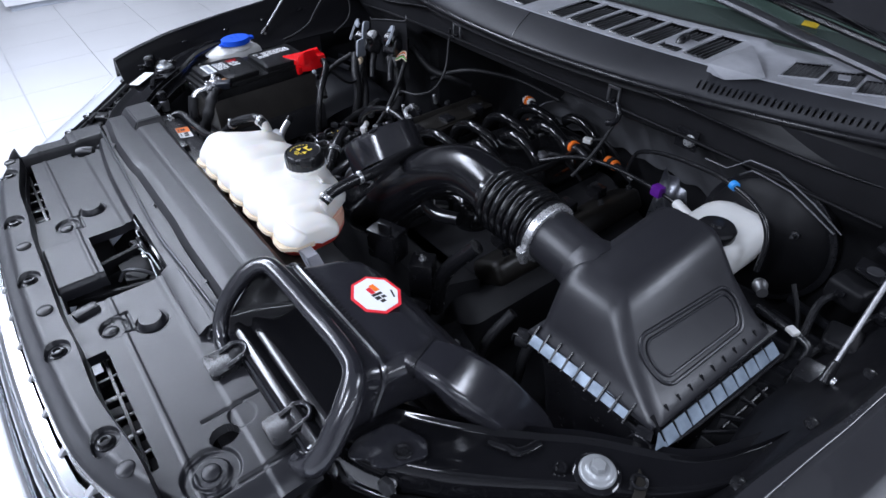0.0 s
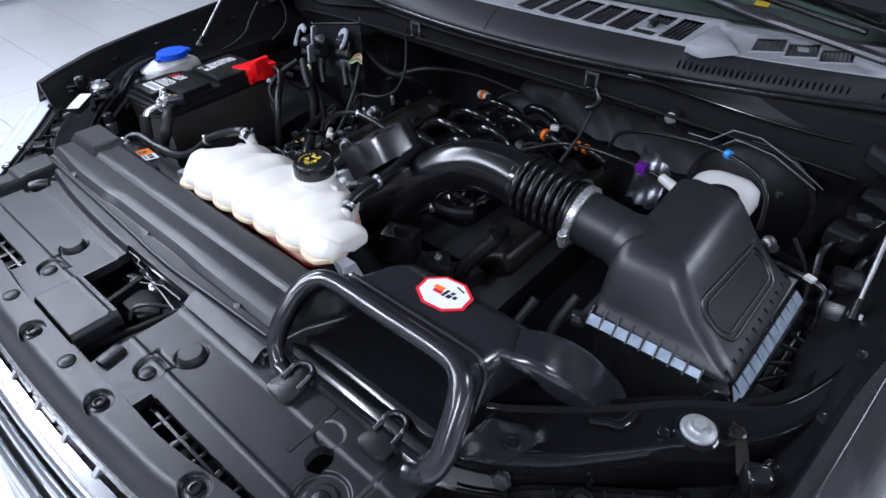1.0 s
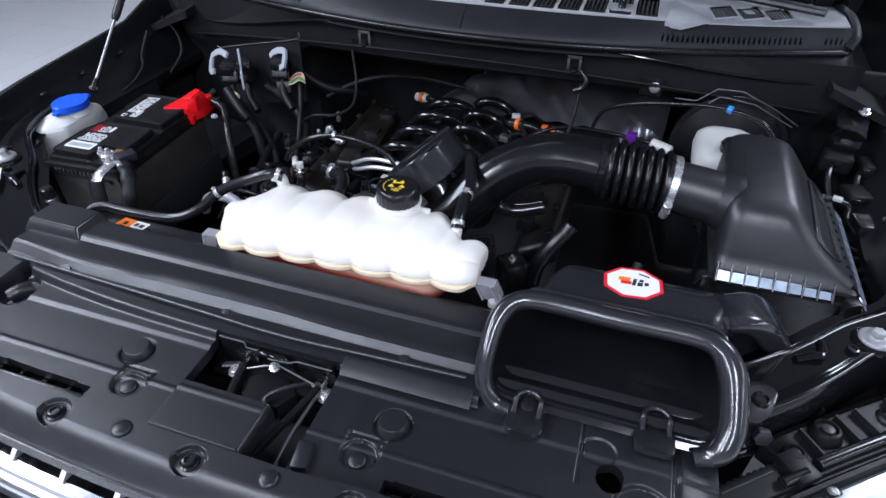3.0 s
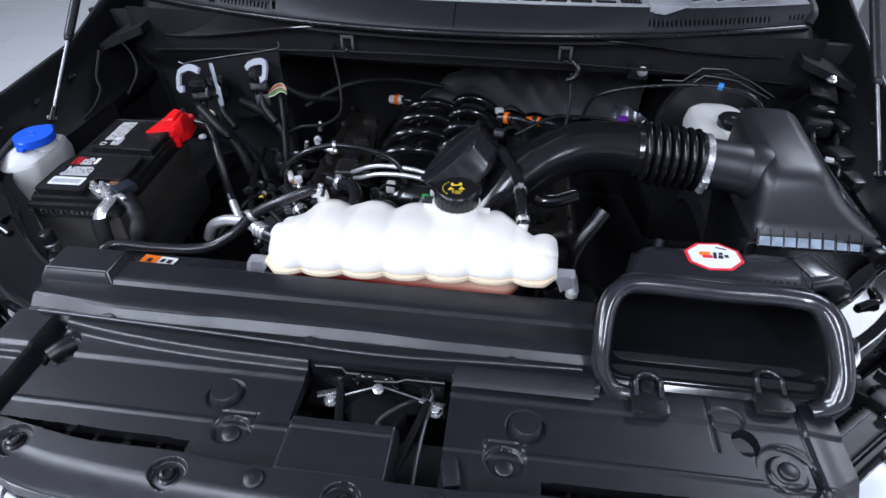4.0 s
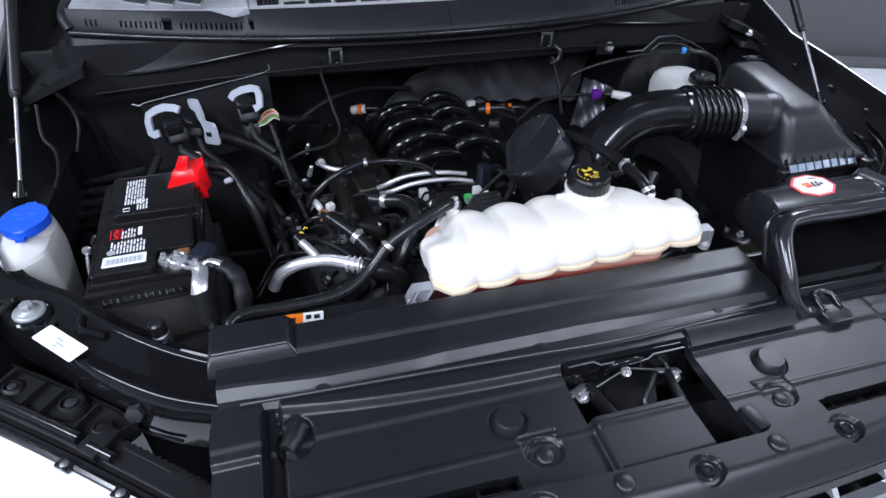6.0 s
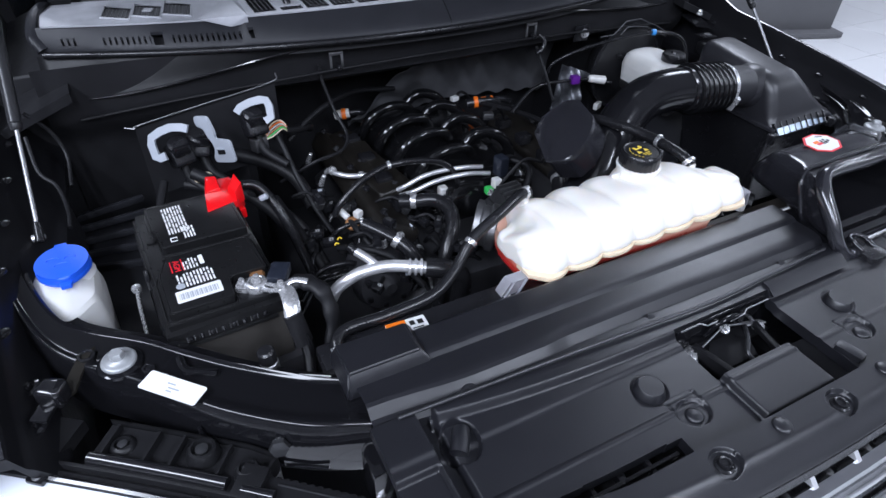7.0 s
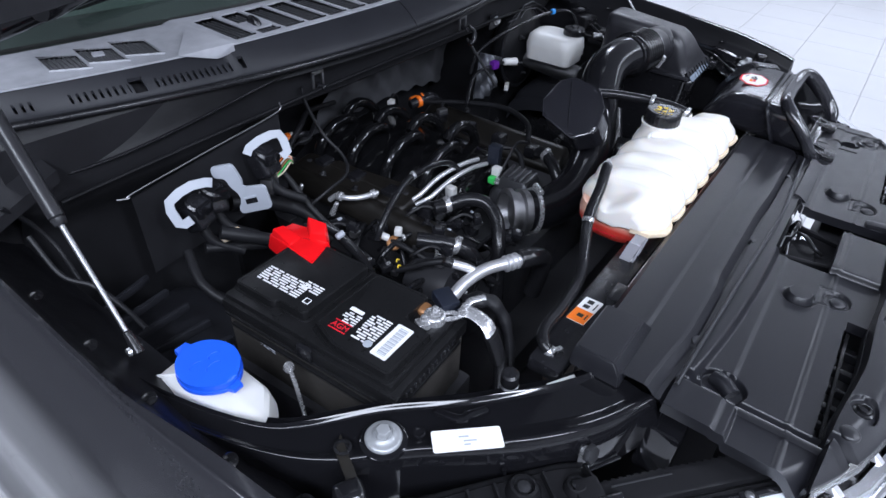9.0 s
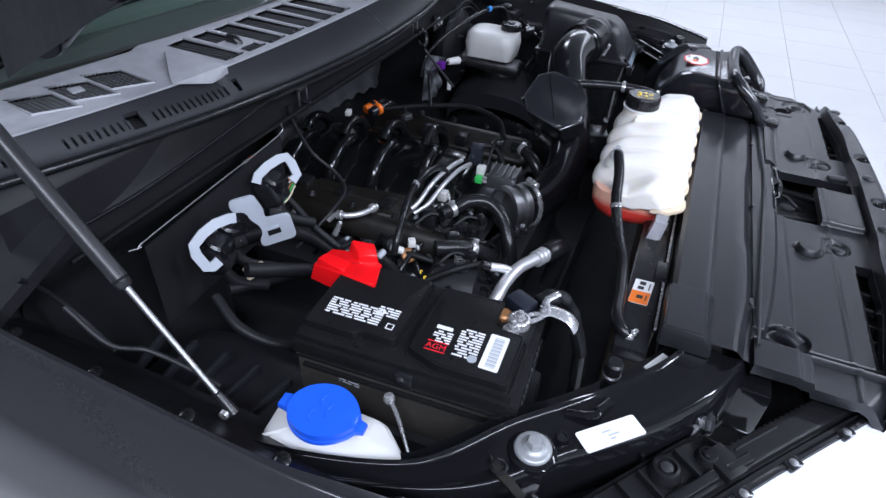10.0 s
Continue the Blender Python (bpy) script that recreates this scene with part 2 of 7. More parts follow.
def prism(pts, z0, z1, bevel=0.0, bm=None, m=None, seg=2):
    """An upright slab over a plan outline."""
    bm = bm or BM()
    m = m or Matrix()
    lo = [bm.verts.new(m @ Vector((x, y, z0))) for x, y in pts]
    hi = [bm.verts.new(m @ Vector((x, y, z1))) for x, y in pts]
    n = len(pts)
    f = [bm.faces.new(lo[::-1]), bm.faces.new(hi)]
    f += [bm.faces.new((lo[i], lo[(i + 1) % n], hi[(i + 1) % n], hi[i])) for i in range(n)]
    if bevel:
        bmesh.ops.bevel(bm, geom=list(f[1].edges), offset=bevel, segments=seg, affect="EDGES", profile=0.6)
    return bm


def rrect(hx, hy, r, n=5):
    """Outline of a rounded rectangle about the origin."""
    out = []
    for cx, cy, a0 in ((hx - r, hy - r, 0), (-hx + r, hy - r, 90), (-hx + r, -hy + r, 180), (hx - r, -hy + r, 270)):
        for k in range(n + 1):
            a = radians(a0 + 90 * k / n)
            out.append((cx + r * math.cos(a), cy + r * math.sin(a)))
    return out


def soft_outline(pts, r, n=4):
    """A plan outline with its corners rounded."""
    out = []
    q = [Vector((*p, 0)) for p in pts]
    for i, p in enumerate(q):
        a, b = (q[i - 1] - p), (q[(i + 1) % len(q)] - p)
        k = min(r, a.length * 0.45, b.length * 0.45)
        a, b = p + a.normalized() * k, p + b.normalized() * k
        for t in (j / n for j in range(n + 1)):
            w = a * (1 - t) ** 2 + p * 2 * t * (1 - t) + b * t * t
            out.append((w.x, w.y))
    return out


def plane_at(o, xd, yd):
    """The matrix that lays local x and y along xd and yd from o."""
    xd = Vector(xd).normalized()
    yd = Vector(yd)
    yd = (yd - xd * yd.dot(xd)).normalized()
    z = xd.cross(yd)
    m = Matrix((xd, yd, z)).transposed().to_4x4()
    return Matrix.Translation(o) @ m


def sheet(f, nu, nv, bm=None, keep=None, thick=0.0):
    """A surface f(u, v) over 0..1; keep(u, v) leaves holes; thick gives it a back and edges."""
    bm = bm or BM()
    g = [[bm.verts.new(f(i / nu, j / nv)) for j in range(nv + 1)] for i in range(nu + 1)]
    for i in range(nu):
        for j in range(nv):
            if keep is None or keep((i + 0.5) / nu, (j + 0.5) / nv):
                bm.faces.new((g[i][j], g[i + 1][j], g[i + 1][j + 1], g[i][j + 1]))
    bmesh.ops.delete(bm, geom=[v for v in bm.verts if not v.link_faces], context="VERTS")
    if thick:
        edge = [e for e in bm.edges if len(e.link_faces) == 1]
        r = bmesh.ops.extrude_edge_only(bm, edges=edge)
        bmesh.ops.translate(bm, vec=(0, 0, -thick), verts=[v for v in r["geom"] if isinstance(v, bmesh.types.BMVert)])
    return bm


def strip_between(pts, w, t=0.004):
    """A flat bent bar of width w along the points, its broad side up."""
    return tube(pts, w / 2, 8, flat=2 * t / w)


def smooth01(a, b, x):
    t = min(1, max(0, (x - a) / (b - a)))
    return t * t * (3 - 2 * t)


def bars(m, w, h, rows, seed, bm=None, t=0.0006, fill=0.62):
    """Unreadable print: rows of short flat bars on the local plane m, w wide and h deep."""
    rnd = random.Random(seed)
    bm = bm or BM()
    for i in range(rows):
        y = -h / 2 + h * (i + 0.5) / rows
        x = -w / 2
        while x < w / 2 - 0.004:
            L = min(rnd.uniform(0.006, 0.02), w / 2 - x)
            prism([(x, y - h / rows * fill / 2), (x + L, y - h / rows * fill / 2), (x + L, y + h / rows * fill / 2), (x, y + h / rows * fill / 2)], 0, t, bm=bm, m=m)
            x += L + rnd.uniform(0.002, 0.0055)
    return bm


def lettering(name, text, size, m, material, parent, label=""):
    cu = bpy.data.curves.new(name, "FONT")
    cu.body, cu.size, cu.extrude, cu.align_x, cu.align_y = text, size, 0.0004, "CENTER", "CENTER"
    tmp = bpy.data.objects.new(name, cu)
    me = bpy.data.meshes.new_from_object(tmp)
    bpy.data.objects.remove(tmp)
    me.transform(m)
    me.materials.clear()
    me.materials.append(material)
    ob = new(name, me)
    ob.parent = parent
    ob.matrix_parent_inverse = BASE.get(parent, Matrix()).inverted()
    return tagged(ob, label) if label else ob


def ring_clamp(p, d, r, parent, material=None, w=0.010, name="hose_clamp", label="bright steel hose clamp", up=(0, 0, 1)):
    """A worm-drive band round a hose with its screw housing."""
    s, u, d = frame_of(d, up)
    p = Vector(p)
    b = lathe(p - d * w / 2, d, [(r * 0.93, 0), (r * 1.06, 0), (r * 1.09, w * 0.1), (r * 1.09, w * 0.9), (r * 1.06, w), (r * 0.93, w)], 24)
    k = part(name, b, material or STEEL, parent, label)
    q = p + u * r * 1.15
    h = cyl(q - s * r * 0.35, q + s * r * 0.35, max(0.003, r * 0.16), seg=10, chamfer=0.001)
    box(q, (w * 1.1, w * 0.9, w * 0.5), 0.001, bm=h)
    part("screw_housing", h, STEEL, k)
    return k


# ---- room ----
solid("floor", box((0, 1.5, -0.06), (20, 19, 0.1), 0), GROUT, "pale tiled showroom floor with grey joints", "floor", kind="structure")
for nm, c, s in (("wall_west", (-9.6, 1.5, 2), (0.2, 19, 4)), ("wall_east", (9.6, 1.5, 2), (0.2, 19, 4)), ("wall_south", (0, -7.6, 2), (19, 0.2, 4)), ("wall_north", (0, 10.6, 2), (19, 0.2, 4))):
    solid(nm, box(c, s, 0), WALLP, "plain white painted showroom wall", "wall", kind="structure")
solid("ceiling", box((0, 1.5, 4.05), (19.4, 18.4, 0.1), 0), CEIL, "plain dark grey ceiling", "ceiling", kind="structure")


# ---- bay structure ----
def mirror(bm):
    b2 = bm.copy()
    bmesh.ops.scale(b2, vec=(-1, 1, 1), verts=b2.verts)
    return b2


body = thing("truck_body", (0, 1.2, 0.5), "gloss black pickup truck front body with open engine bay", "truck body")
part("bay_floor", box((0, 0.75, 0.56), (1.9, 1.5, 0.06), 0.01), DARK, body, "dark shadowed underside of the engine bay")
part("subframe", box((0, 0.62, 0.66), (1.2, 0.16, 0.10), 0.02), DARK, body)
# firewall: flat upper panel, then a recess for the engine
part("firewall", sheet(lambda u, v: Vector((-0.9 + 1.8 * u, 1.135 + 0.035 * (2 * u - 1) ** 2 + 0.26 * smooth01(0.84, 0.76, v) * smooth01(0.62, 0.56, abs(2 * u - 1.06)) + 0.05 * smooth01(0.84, 0.70, v), 0.60 + 0.66 * v)), 80, 40), BLACKM, body, "black painted firewall")
part("firewall_flange", tube([(x, 1.105 + 0.05 * (x / 0.85) ** 2, 1.150 + 0.045 * (1 - (x / 0.85) ** 2)) for x in (-0.84, -0.6, -0.3, 0, 0.3, 0.6, 0.84)], 0.004, 8), SOCKET, body)
# grey foil heat shield behind the engine
part("heat_shield", sheet(lambda u, v: Vector((-0.18 + 0.72 * u, 1.380 - 0.012 * math.sin(u * 31) * v - 0.05 * v ** 1.5 + 0.007 * math.sin(u * 29 + 5 * v + 2 * math.sin(u * 11)) * math.sin(v * 9 + 13 * u), 0.90 + (0.04 + 0.175 * smooth01(-0.04, 0.42, u)) * v + 0.028 * math.sin(math.pi * u) + 0.006 * math.sin(u * 57 + v * 9))), 90, 24, thick=0.004), FOIL, body, "crumpled grey foil heat shield", 60)

for sgn, side in ((-1, "west"), (1, "east")):
    M = (lambda b: b) if sgn < 0 else mirror
    # inner wing wall
    part("inner_wing", M(sheet(lambda u, v: Vector((-0.945 + 0.05 * smooth01(0.5, 0.0, v) * math.sin(math.pi * u), 0.52 + 0.68 * u, 0.62 + 0.47 * v)), 30, 20)), BLACKM, body)
    arch = M(sheet(lambda u, v: Vector((-0.93 + 0.27 * u, 0.80 + 0.36 * v, 0.84 + 0.12 * math.sin(math.pi * v) ** 0.5 * (1 - 0.4 * u * u) - 0.02 * smooth01(0.8, 1, u))), 20, 24, thick=0.05))
    part("wheel_arch_liner", arch, COWLD, body, "dull black moulded wheel arch liner")
    for k in range(5):
        part("liner_rib", M(box((-0.84, 0.86 + 0.055 * k, 0.972), (0.14, 0.010, 0.016), 0.004, rz(6 * (k - 2)))), COWLD, body)
    # fender: flange, rolled crest, outer skin
    cross = ((-0.900, 1.085), (-0.925, 1.096), (-0.955, 1.108), (-0.978, 1.118), (-0.990, 1.135), (-0.999, 1.148), (-1.006, 1.1495), (-1.013, 1.143), (-1.034, 1.117), (-1.064, 1.076), (-1.092, 1.01), (-1.104, 0.93), (-1.128, 0.88), (-1.135, 0.72), (-1.13, 0.50))

    def fend(u, v, cross=cross):
        y = 0.345 + 1.305 * u
        inset = 0.020 * smooth01(0.95, 0.60, y) if sgn > 0 else 0.0
        k = v * (len(cross) - 1)
        i = min(int(k), len(cross) - 2)
        f = k - i
        x = cross[i][0] * (1 - f) + cross[i + 1][0] * f
        z = cross[i][1] * (1 - f) + cross[i + 1][1] * f
        pull = 0.036 * max(0, (0.69 - y) / 0.345) ** 1.2
        dip = 0.030 * max(0, (0.55 - y) / 0.20) ** 2.0
        if v < 0.37:
            x = -0.978 + (x + 0.978) * (1 - 0.52 * smooth01(0.74, 0.54, y))
        return Vector((x + inset + pull * (1 - 0.25 * v), y, z - dip + (0.085 * max(0, y - 0.45) + 0.25 * max(0, y - 1.05)) * (smooth01(0.05, 0.36, v) if v < 0.62 else max(0, 1 - (v - 0.62) / 0.2)) - 0.02 * smooth01(0.2, 0.0, v)))

    f = thing("front_fender", (sgn * 1.0, 0.9, 0.5), "gloss black front fender with rolled inner flange", "fender", "front fenders")
    part("fender_skin", M(sheet(lambda u, v: fend(u, 0.36 + 0.64 * v), 48, 40)), FENDERP, f, angle=60)
    part("fender_flange", M(sheet(lambda u, v: fend(u, 0.37 * v), 48, 14, thick=0.02)), FLANGEP, f, "gloss black flange with clip holes", 60)
    for y in (0.56, 0.70, 0.83, 0.97, 1.1):
        p = fend((y - 0.345) / 1.305, 0.20)
        part("flange_clip", M(lathe(p, (-0.2, 0, 1), [(0.011, 0), (0.011, 0.003), (0.007, 0.006), (0.003, 0.007)], 14)), RUBBER, f)
    for y in (0.41, 0.47):
        p = fend((y - 0.345) / 1.305, 0.12)
        part("flange_plug", M(lathe(p - Vector((0, 0, 0.002)), (-0.3, 0, 1), [(0.015, 0), (0.015, 0.003), (0.011, 0.005), (0.010, 0.002), (0.006, 0.002), (0.005, 0.008), (0.001, 0.009)], 18)), GLOSSP, f, "round black plug")
    part("flange_skirt", M(sheet(lambda u, v: fend(u * 0.5, 0.0) + Vector((0.010 * v, 0, -0.004 - 0.15 * v)), 20, 6, thick=0.004)), BLACKM, f)
    # upper tie rail: a pressed black beam with rolled glossy lips
    inner = [(-0.972, 0.95), (-0.966, 0.84), (-0.955, 0.745), (-0.935, 0.66), (-0.905, 0.585), (-0.870, 0.545), (-0.797, 0.488), (-0.742, 0.433), (-0.693, 0.388), (-0.62, 0.332), (-0.545, 0.288)]
    outer = [(-1.000, 0.93), (-0.994, 0.80), (-0.980, 0.690), (-0.955, 0.60), (-0.925, 0.525), (-0.885, 0.465), (-0.828, 0.411), (-0.775, 0.353), (-0.716, 0.295), (-0.640, 0.240), (-0.560, 0.205)]
    ci, cq = catmull([(*p, 0) for p in inner], 6), catmull([(*p, 0) for p in outer], 6)

    def rail(u, v):
        k = u * (len(ci) - 1)
        i = min(int(k), len(ci) - 2)
        a, b = ci[i].lerp(ci[i + 1], k - i), cq[i].lerp(cq[i + 1], k - i)
        p = a.lerp(b, v)
        lip = 0.006 * smooth01(0.10, 0.02, v) - 0.012 * smooth01(0.015, 0.0, v) + 0.004 * smooth01(0.60, 0.84, v) - 0.030 * max(0.0, (v - 0.84) / 0.16) ** 1.7
        return Vector((p.x, p.y, 1.105 + lip + 0.003 * math.sin(u * 9) - 0.012 * smooth01(0.55, 1, u) - 0.004 * smooth01(0.3, 0.0, u)))

    r = thing("tie_rail", (sgn * 0.75, 0.4, 1.05), "gloss black pressed steel tie rail beside the headlamp", "body rail", "tie rails")
    part("rail_panel", M(sheet(rail, 60, 40, thick=0.055)), PAINT, r, angle=60)
    part("rail_lip_inner", M(tube([rail(u / 16, 0.0) + Vector((0, 0, -0.002)) for u in range(17)], 0.0040, 8)), GLOSSP, r)
    part("rail_weld_flange", M(sheet(lambda u, v: rail(u, 0.0) + Vector((0.018 * v, 0.018 * v, -0.012 - 0.002 * v)), 40, 3, thick=0.003)), PAINT, r)
    bz = 1.112
    nut = part("fender_bolt", lathe((sgn * 0.83, 0.452, bz - 0.005), (0, 0, 1), [(0.0205, 0), (0.0225, 0.0015), (0.0228, 0.004), (0.0215, 0.0062), (0.0190, 0.0072), (0.0165, 0.0074), (0.0130, 0.0095), (0.0112, 0.0115), (0.002, 0.012)], 40), BOLTG, r, "pale grey flanged bolt with wide washer")
    part("bolt_hex", lathe((sgn * 0.83, 0.452, bz + 0.006), (0, 0, 1), [(0.0100, 0), (0.0100, 0.0065), (0.0082, 0.0085), (0.001, 0.0088)], 6), BOLTG, nut)
    part("bolt_seat", M(lathe((-0.83, 0.452, bz - 0.010), (0, 0, 1), [(0.030, 0), (0.029, 0.004), (0.025, 0.0065), (0.020, 0.007)], 32)), PAINT, r)
    for x, y, q in ((-0.869, 0.481, 0.011),):
        part("rail_grommet", M(lathe((x, y, 1.104), (0, 0, 1), [(q, 0), (q, 0.006), (q * 0.7, 0.007), (q * 0.55, 0.003), (q * 0.2, 0.003)], 16)), RUBBER, r)
    part("rail_ear", M(loft([[Vector((-0.868 - 0.010 * k, 0.490 - 0.020 * k, 1.109 - 0.0015 * k * k)) + Vector((0.8 * w, 0.45 * w, -h)) for w, h in ((-0.013, 0), (0.013, 0), (0.013, 0.004), (-0.013, 0.004))] for k in range(4)])), EARTH, r, "dull brown-black bracket ear")
    lump = part("rail_clip", M(box((-0.909, 0.432, 1.108), (0.034, 0.030, 0.034), 0.010, rz(-28), seg=3)), GLOSSP, r, "glossy black edge clip")
    part("clip_tongue", M(box((-0.922, 0.414, 1.098), (0.022, 0.030, 0.006), 0.002, rz(-28))), GLOSSP, lump)
    fs = part("rail_stud", M(cyl((-0.668, 0.262, 1.070), (-0.672, 0.246, 1.076), 0.0085, seg=12, chamfer=0.002)), STEEL, r, "bright stud")
    part("stud_nut", M(lathe((-0.671, 0.250, 1.0745), (-0.2, -0.9, 0.3), [(0.013, -0.004), (0.0135, 0), (0.012, 0.004), (0.006, 0.005)], 6)), CASTD, fs)
    part("rail_recess", M(tube([rail(u, 1.0) + Vector((-0.003, -0.004, dz)) for u, dz in ((0.74, -0.002), (0.75, -0.030), (0.78, -0.040), (0.86, -0.042), (0.93, -0.040))], 0.0028, 8)), PAINT, r, "pressed recess edge")
    vee = [(-0.757, 0.428, 1.1035), (-0.755, 0.405, 1.1075), (-0.749, 0.393, 1.1085), (-0.738, 0.390, 1.1075), (-0.716, 0.380, 1.1035)]
    part("rail_crease", M(tube(vee, 0.0065, 10, flat=0.7)), PAINT, r, "pressed v-shaped crease")
    part("rail_hole_rim", M(lathe((-0.797, 0.424, 1.1055), (0, 0, 1), [(0.0085, 0), (0.0080, 0.0025), (0.0055, 0.0028), (0.0050, 0.0005), (0.001, 0.0005)], 18)), GLOSSP, r)
    # gas strut
    g = thing("gas_strut", (sgn * 0.929, 0.811, 1.105), "slim steel rod gas strut holding the hood open", "gas strut", "hood struts")
    a, b = Vector((-0.929, 0.811, 1.108)), Vector((-0.895, 1.150, 1.478))
    d = (b - a).normalized()
    part("rod", M(cyl(a + d * 0.012, a + d * 0.20, 0.0040, seg=14)), CAST, g, "polished steel rod")
    part("rod_guide", M(cyl(a + d * 0.186, a + d * 0.198, 0.0085, 0.0100, 16, chamfer=0.002)), STRUTP, g)
    part("cylinder", M(cyl(a + d * 0.195, b, 0.0105, seg=24, chamfer=0.004)), STRUTP, g, "satin black cylinder")
    part("end_socket", M(cyl(a - d * 0.012, a + d * 0.024, 0.0085, 0.006, 14, chamfer=0.002)), RUBBER, g)
    part("ball_stud", M(lathe(a + Vector((-0.012, 0, -0.004)), (1, 0, 0), [(0.006, 0), (0.007, 0.006), (0.004, 0.010), (0.004, 0.02)], 12)), STEEL, g)
    # headlamp behind the grille corner
    h = thing("headlamp", (sgn * 0.72, 0.16, 0.9), "clear bright headlamp with black top housing", "headlamp", "headlamps")

    def lamp(u, v):
        p = Vector((-0.985 + 0.455 * u, 0.385 - 0.362 * u + 0.010 * math.sin(math.pi * u), 1.056))
        side = Vector((-0.6, -0.8, 0)).normalized()
        return p + side * (0.19 * math.sin(v * 1.45)) + Vector((0, 0, -0.22 * (1 - math.cos(v * 1.45))))

    part("lens", M(sheet(lamp, 28, 16)), LENS, h, "clear lens bright with reflected light", 60)
    part("lamp_top_trim", M(tube([lamp(u / 10, 0) for u in range(11)], 0.0055, 8)), GLOSSP, h)
    inw = Vector((0.6, 0.8, 0))

    def shelf(u, v):
        groove = 0.007 * smooth01(0.10, 0.13, v) * smooth01(0.20, 0.17, v)
        return lamp(u, 0) + inw * (0.004 + 0.078 * v) + Vector((0, 0, 0.001 - groove - 0.012 * smooth01(0.55, 1.0, v) * smooth01(0.5, 0.6, u)))

    def shelf_keep(u, v):
        if 0.10 < u < 0.17 and v > 0.25:
            return False
        return not (u > 0.575 and v > 0.64 + (0.03 if int(u * 110) % 2 else 0.0))

    part("lamp_housing", M(sheet(shelf, 110, 36, keep=shelf_keep, thick=0.02)), LAMPP, h, "black moulded lamp housing with toothed edge", 40)
    part("housing_wall", M(sheet(lambda u, v: shelf(0.17 + u * 0.40, 1.0) + inw * 0.002 + Vector((0, 0, 0.010 - 0.12 * v)), 20, 6, thick=0.004)), LAMPP, h)
    for u, v, q, up in ((0.415, 0.76, 0.0165, 0.016), (0.527, 0.62, 0.0125, 0.012), (0.23, 0.66, 0.0125, 0.008)):
        o = shelf(u, v) - Vector((0, 0, 0.002))
        c = part("housing_boss", M(lathe(o, (0.05, 0.05, 1), [(q * 1.35, 0), (q * 1.25, up * 0.5), (q, up), (q * 0.80, up + 0.001), (q * 0.72, up - 0.004), (q * 0.2, up - 0.004)], 22)), LAMPP, h, "round moulded screw boss")
        part("boss_screw", M(lathe(o + Vector((0, 0, up - 0.005)), (0.05, 0.05, 1), [(q * 0.5, 0), (q * 0.5, 0.005), (q * 0.2, 0.006)], 10)), CASTD, c)
    part("boss_block", M(box(shelf(0.545, 0.42) + Vector((0, 0, 0.004)), (0.034, 0.046, 0.014), 0.004, rz(-39))), LAMPP, h)
    for v, u0, u1, q in ((0.34, 0.18, 0.50, 0.0085), (0.30, 0.535, 0.605, 0.0075)):
        part("housing_bar", M(tube([shelf(u0 + (u1 - u0) * k / 6, v) + Vector((0, 0, 0.005)) for k in range(7)], q, 12)), GLOSSP, h, "rounded bar moulded on the housing")
    for u in (0.20, 0.30, 0.36, 0.47, 0.57):
        part("housing_rib", M(loft([[shelf(u + e, v) + Vector((0, 0, z)) for e, z in ((-0.005, -0.004), (0.005, -0.004), (0.003, 0.010), (-0.003, 0.010))] for v in (0.42, 0.66, 0.96)])), LAMPP, h)
    part("housing_seam", M(tube([shelf(0.60 + 0.14 * k / 4, 0.52) + Vector((0, 0, 0.001)) for k in range(5)], 0.0012, 6)), CASTD, h)
    for u in (0.10, 0.68, 0.52, 0.86):
        q = lamp(u, 0) + Vector((-0.002, -0.003, 0.003))
        c = part("lamp_clip", M(box(q, (0.024, 0.016, 0.008), 0.003, rz(-39))), GLOSSP, h)
        part("clip_screw", M(lathe(q + Vector((0, 0, 0.003)), (0, 0, 1), [(0.006, 0), (0.006, 0.002), (0.003, 0.003)], 12)), CAST, c)
    part("bulb_plug", M(lathe(Vector((-0.831, 0.334, 1.050)), (0.2, -0.3, 1), [(0.0042, 0), (0.0042, 0.005), (0.002, 0.006)], 10)), REDINK, h, "small red bulb socket plug")
    part("bulb_socket", M(lathe(Vector((-0.829, 0.337, 1.030)), (0.2, -0.3, 1), [(0.014, 0), (0.014, 0.012), (0.010, 0.018), (0.004, 0.019)], 14)), RUBBER, h)

for s in (-1, 1):
    part("wing_end_panel", box((s * 0.955, 1.235, 0.90), (0.20, 0.02, 0.66), 0.004), BLACKM, body)
    part("wing_outer_panel", box((s * 0.985, 0.90, 0.80), (0.012, 0.72, 0.56), 0.004), BLACKM, body)
TYRE = [(0.20, -0.13), (0.30, -0.135), (0.36, -0.13), (0.395, -0.10), (0.405, -0.06), (0.405, 0.06), (0.395, 0.10), (0.36, 0.13), (0.30, 0.135), (0.20, 0.13)]
for s in (-1, 1):
    wh = part("wheel_hub", cyl((s * 0.72, 1.02, 0.405), (s * 0.99, 1.02, 0.405), 0.09, seg=20, chamfer=0.01), CASTD, body, "dark wheel hub")
    part("tyre", lathe((s * 0.90, 1.02, 0.405), (1, 0, 0), TYRE, 40), RUBBER, wh, "black rubber tyre")
    part("rim", lathe((s * 0.90, 1.02, 0.405), (s, 0, 0), [(0.235, -0.11), (0.235, 0.10), (0.215, 0.105), (0.19, 0.06), (0.08, 0.05), (0.07, 0.07), (0.01, 0.075)], 32), ALU, wh, "alloy rim")
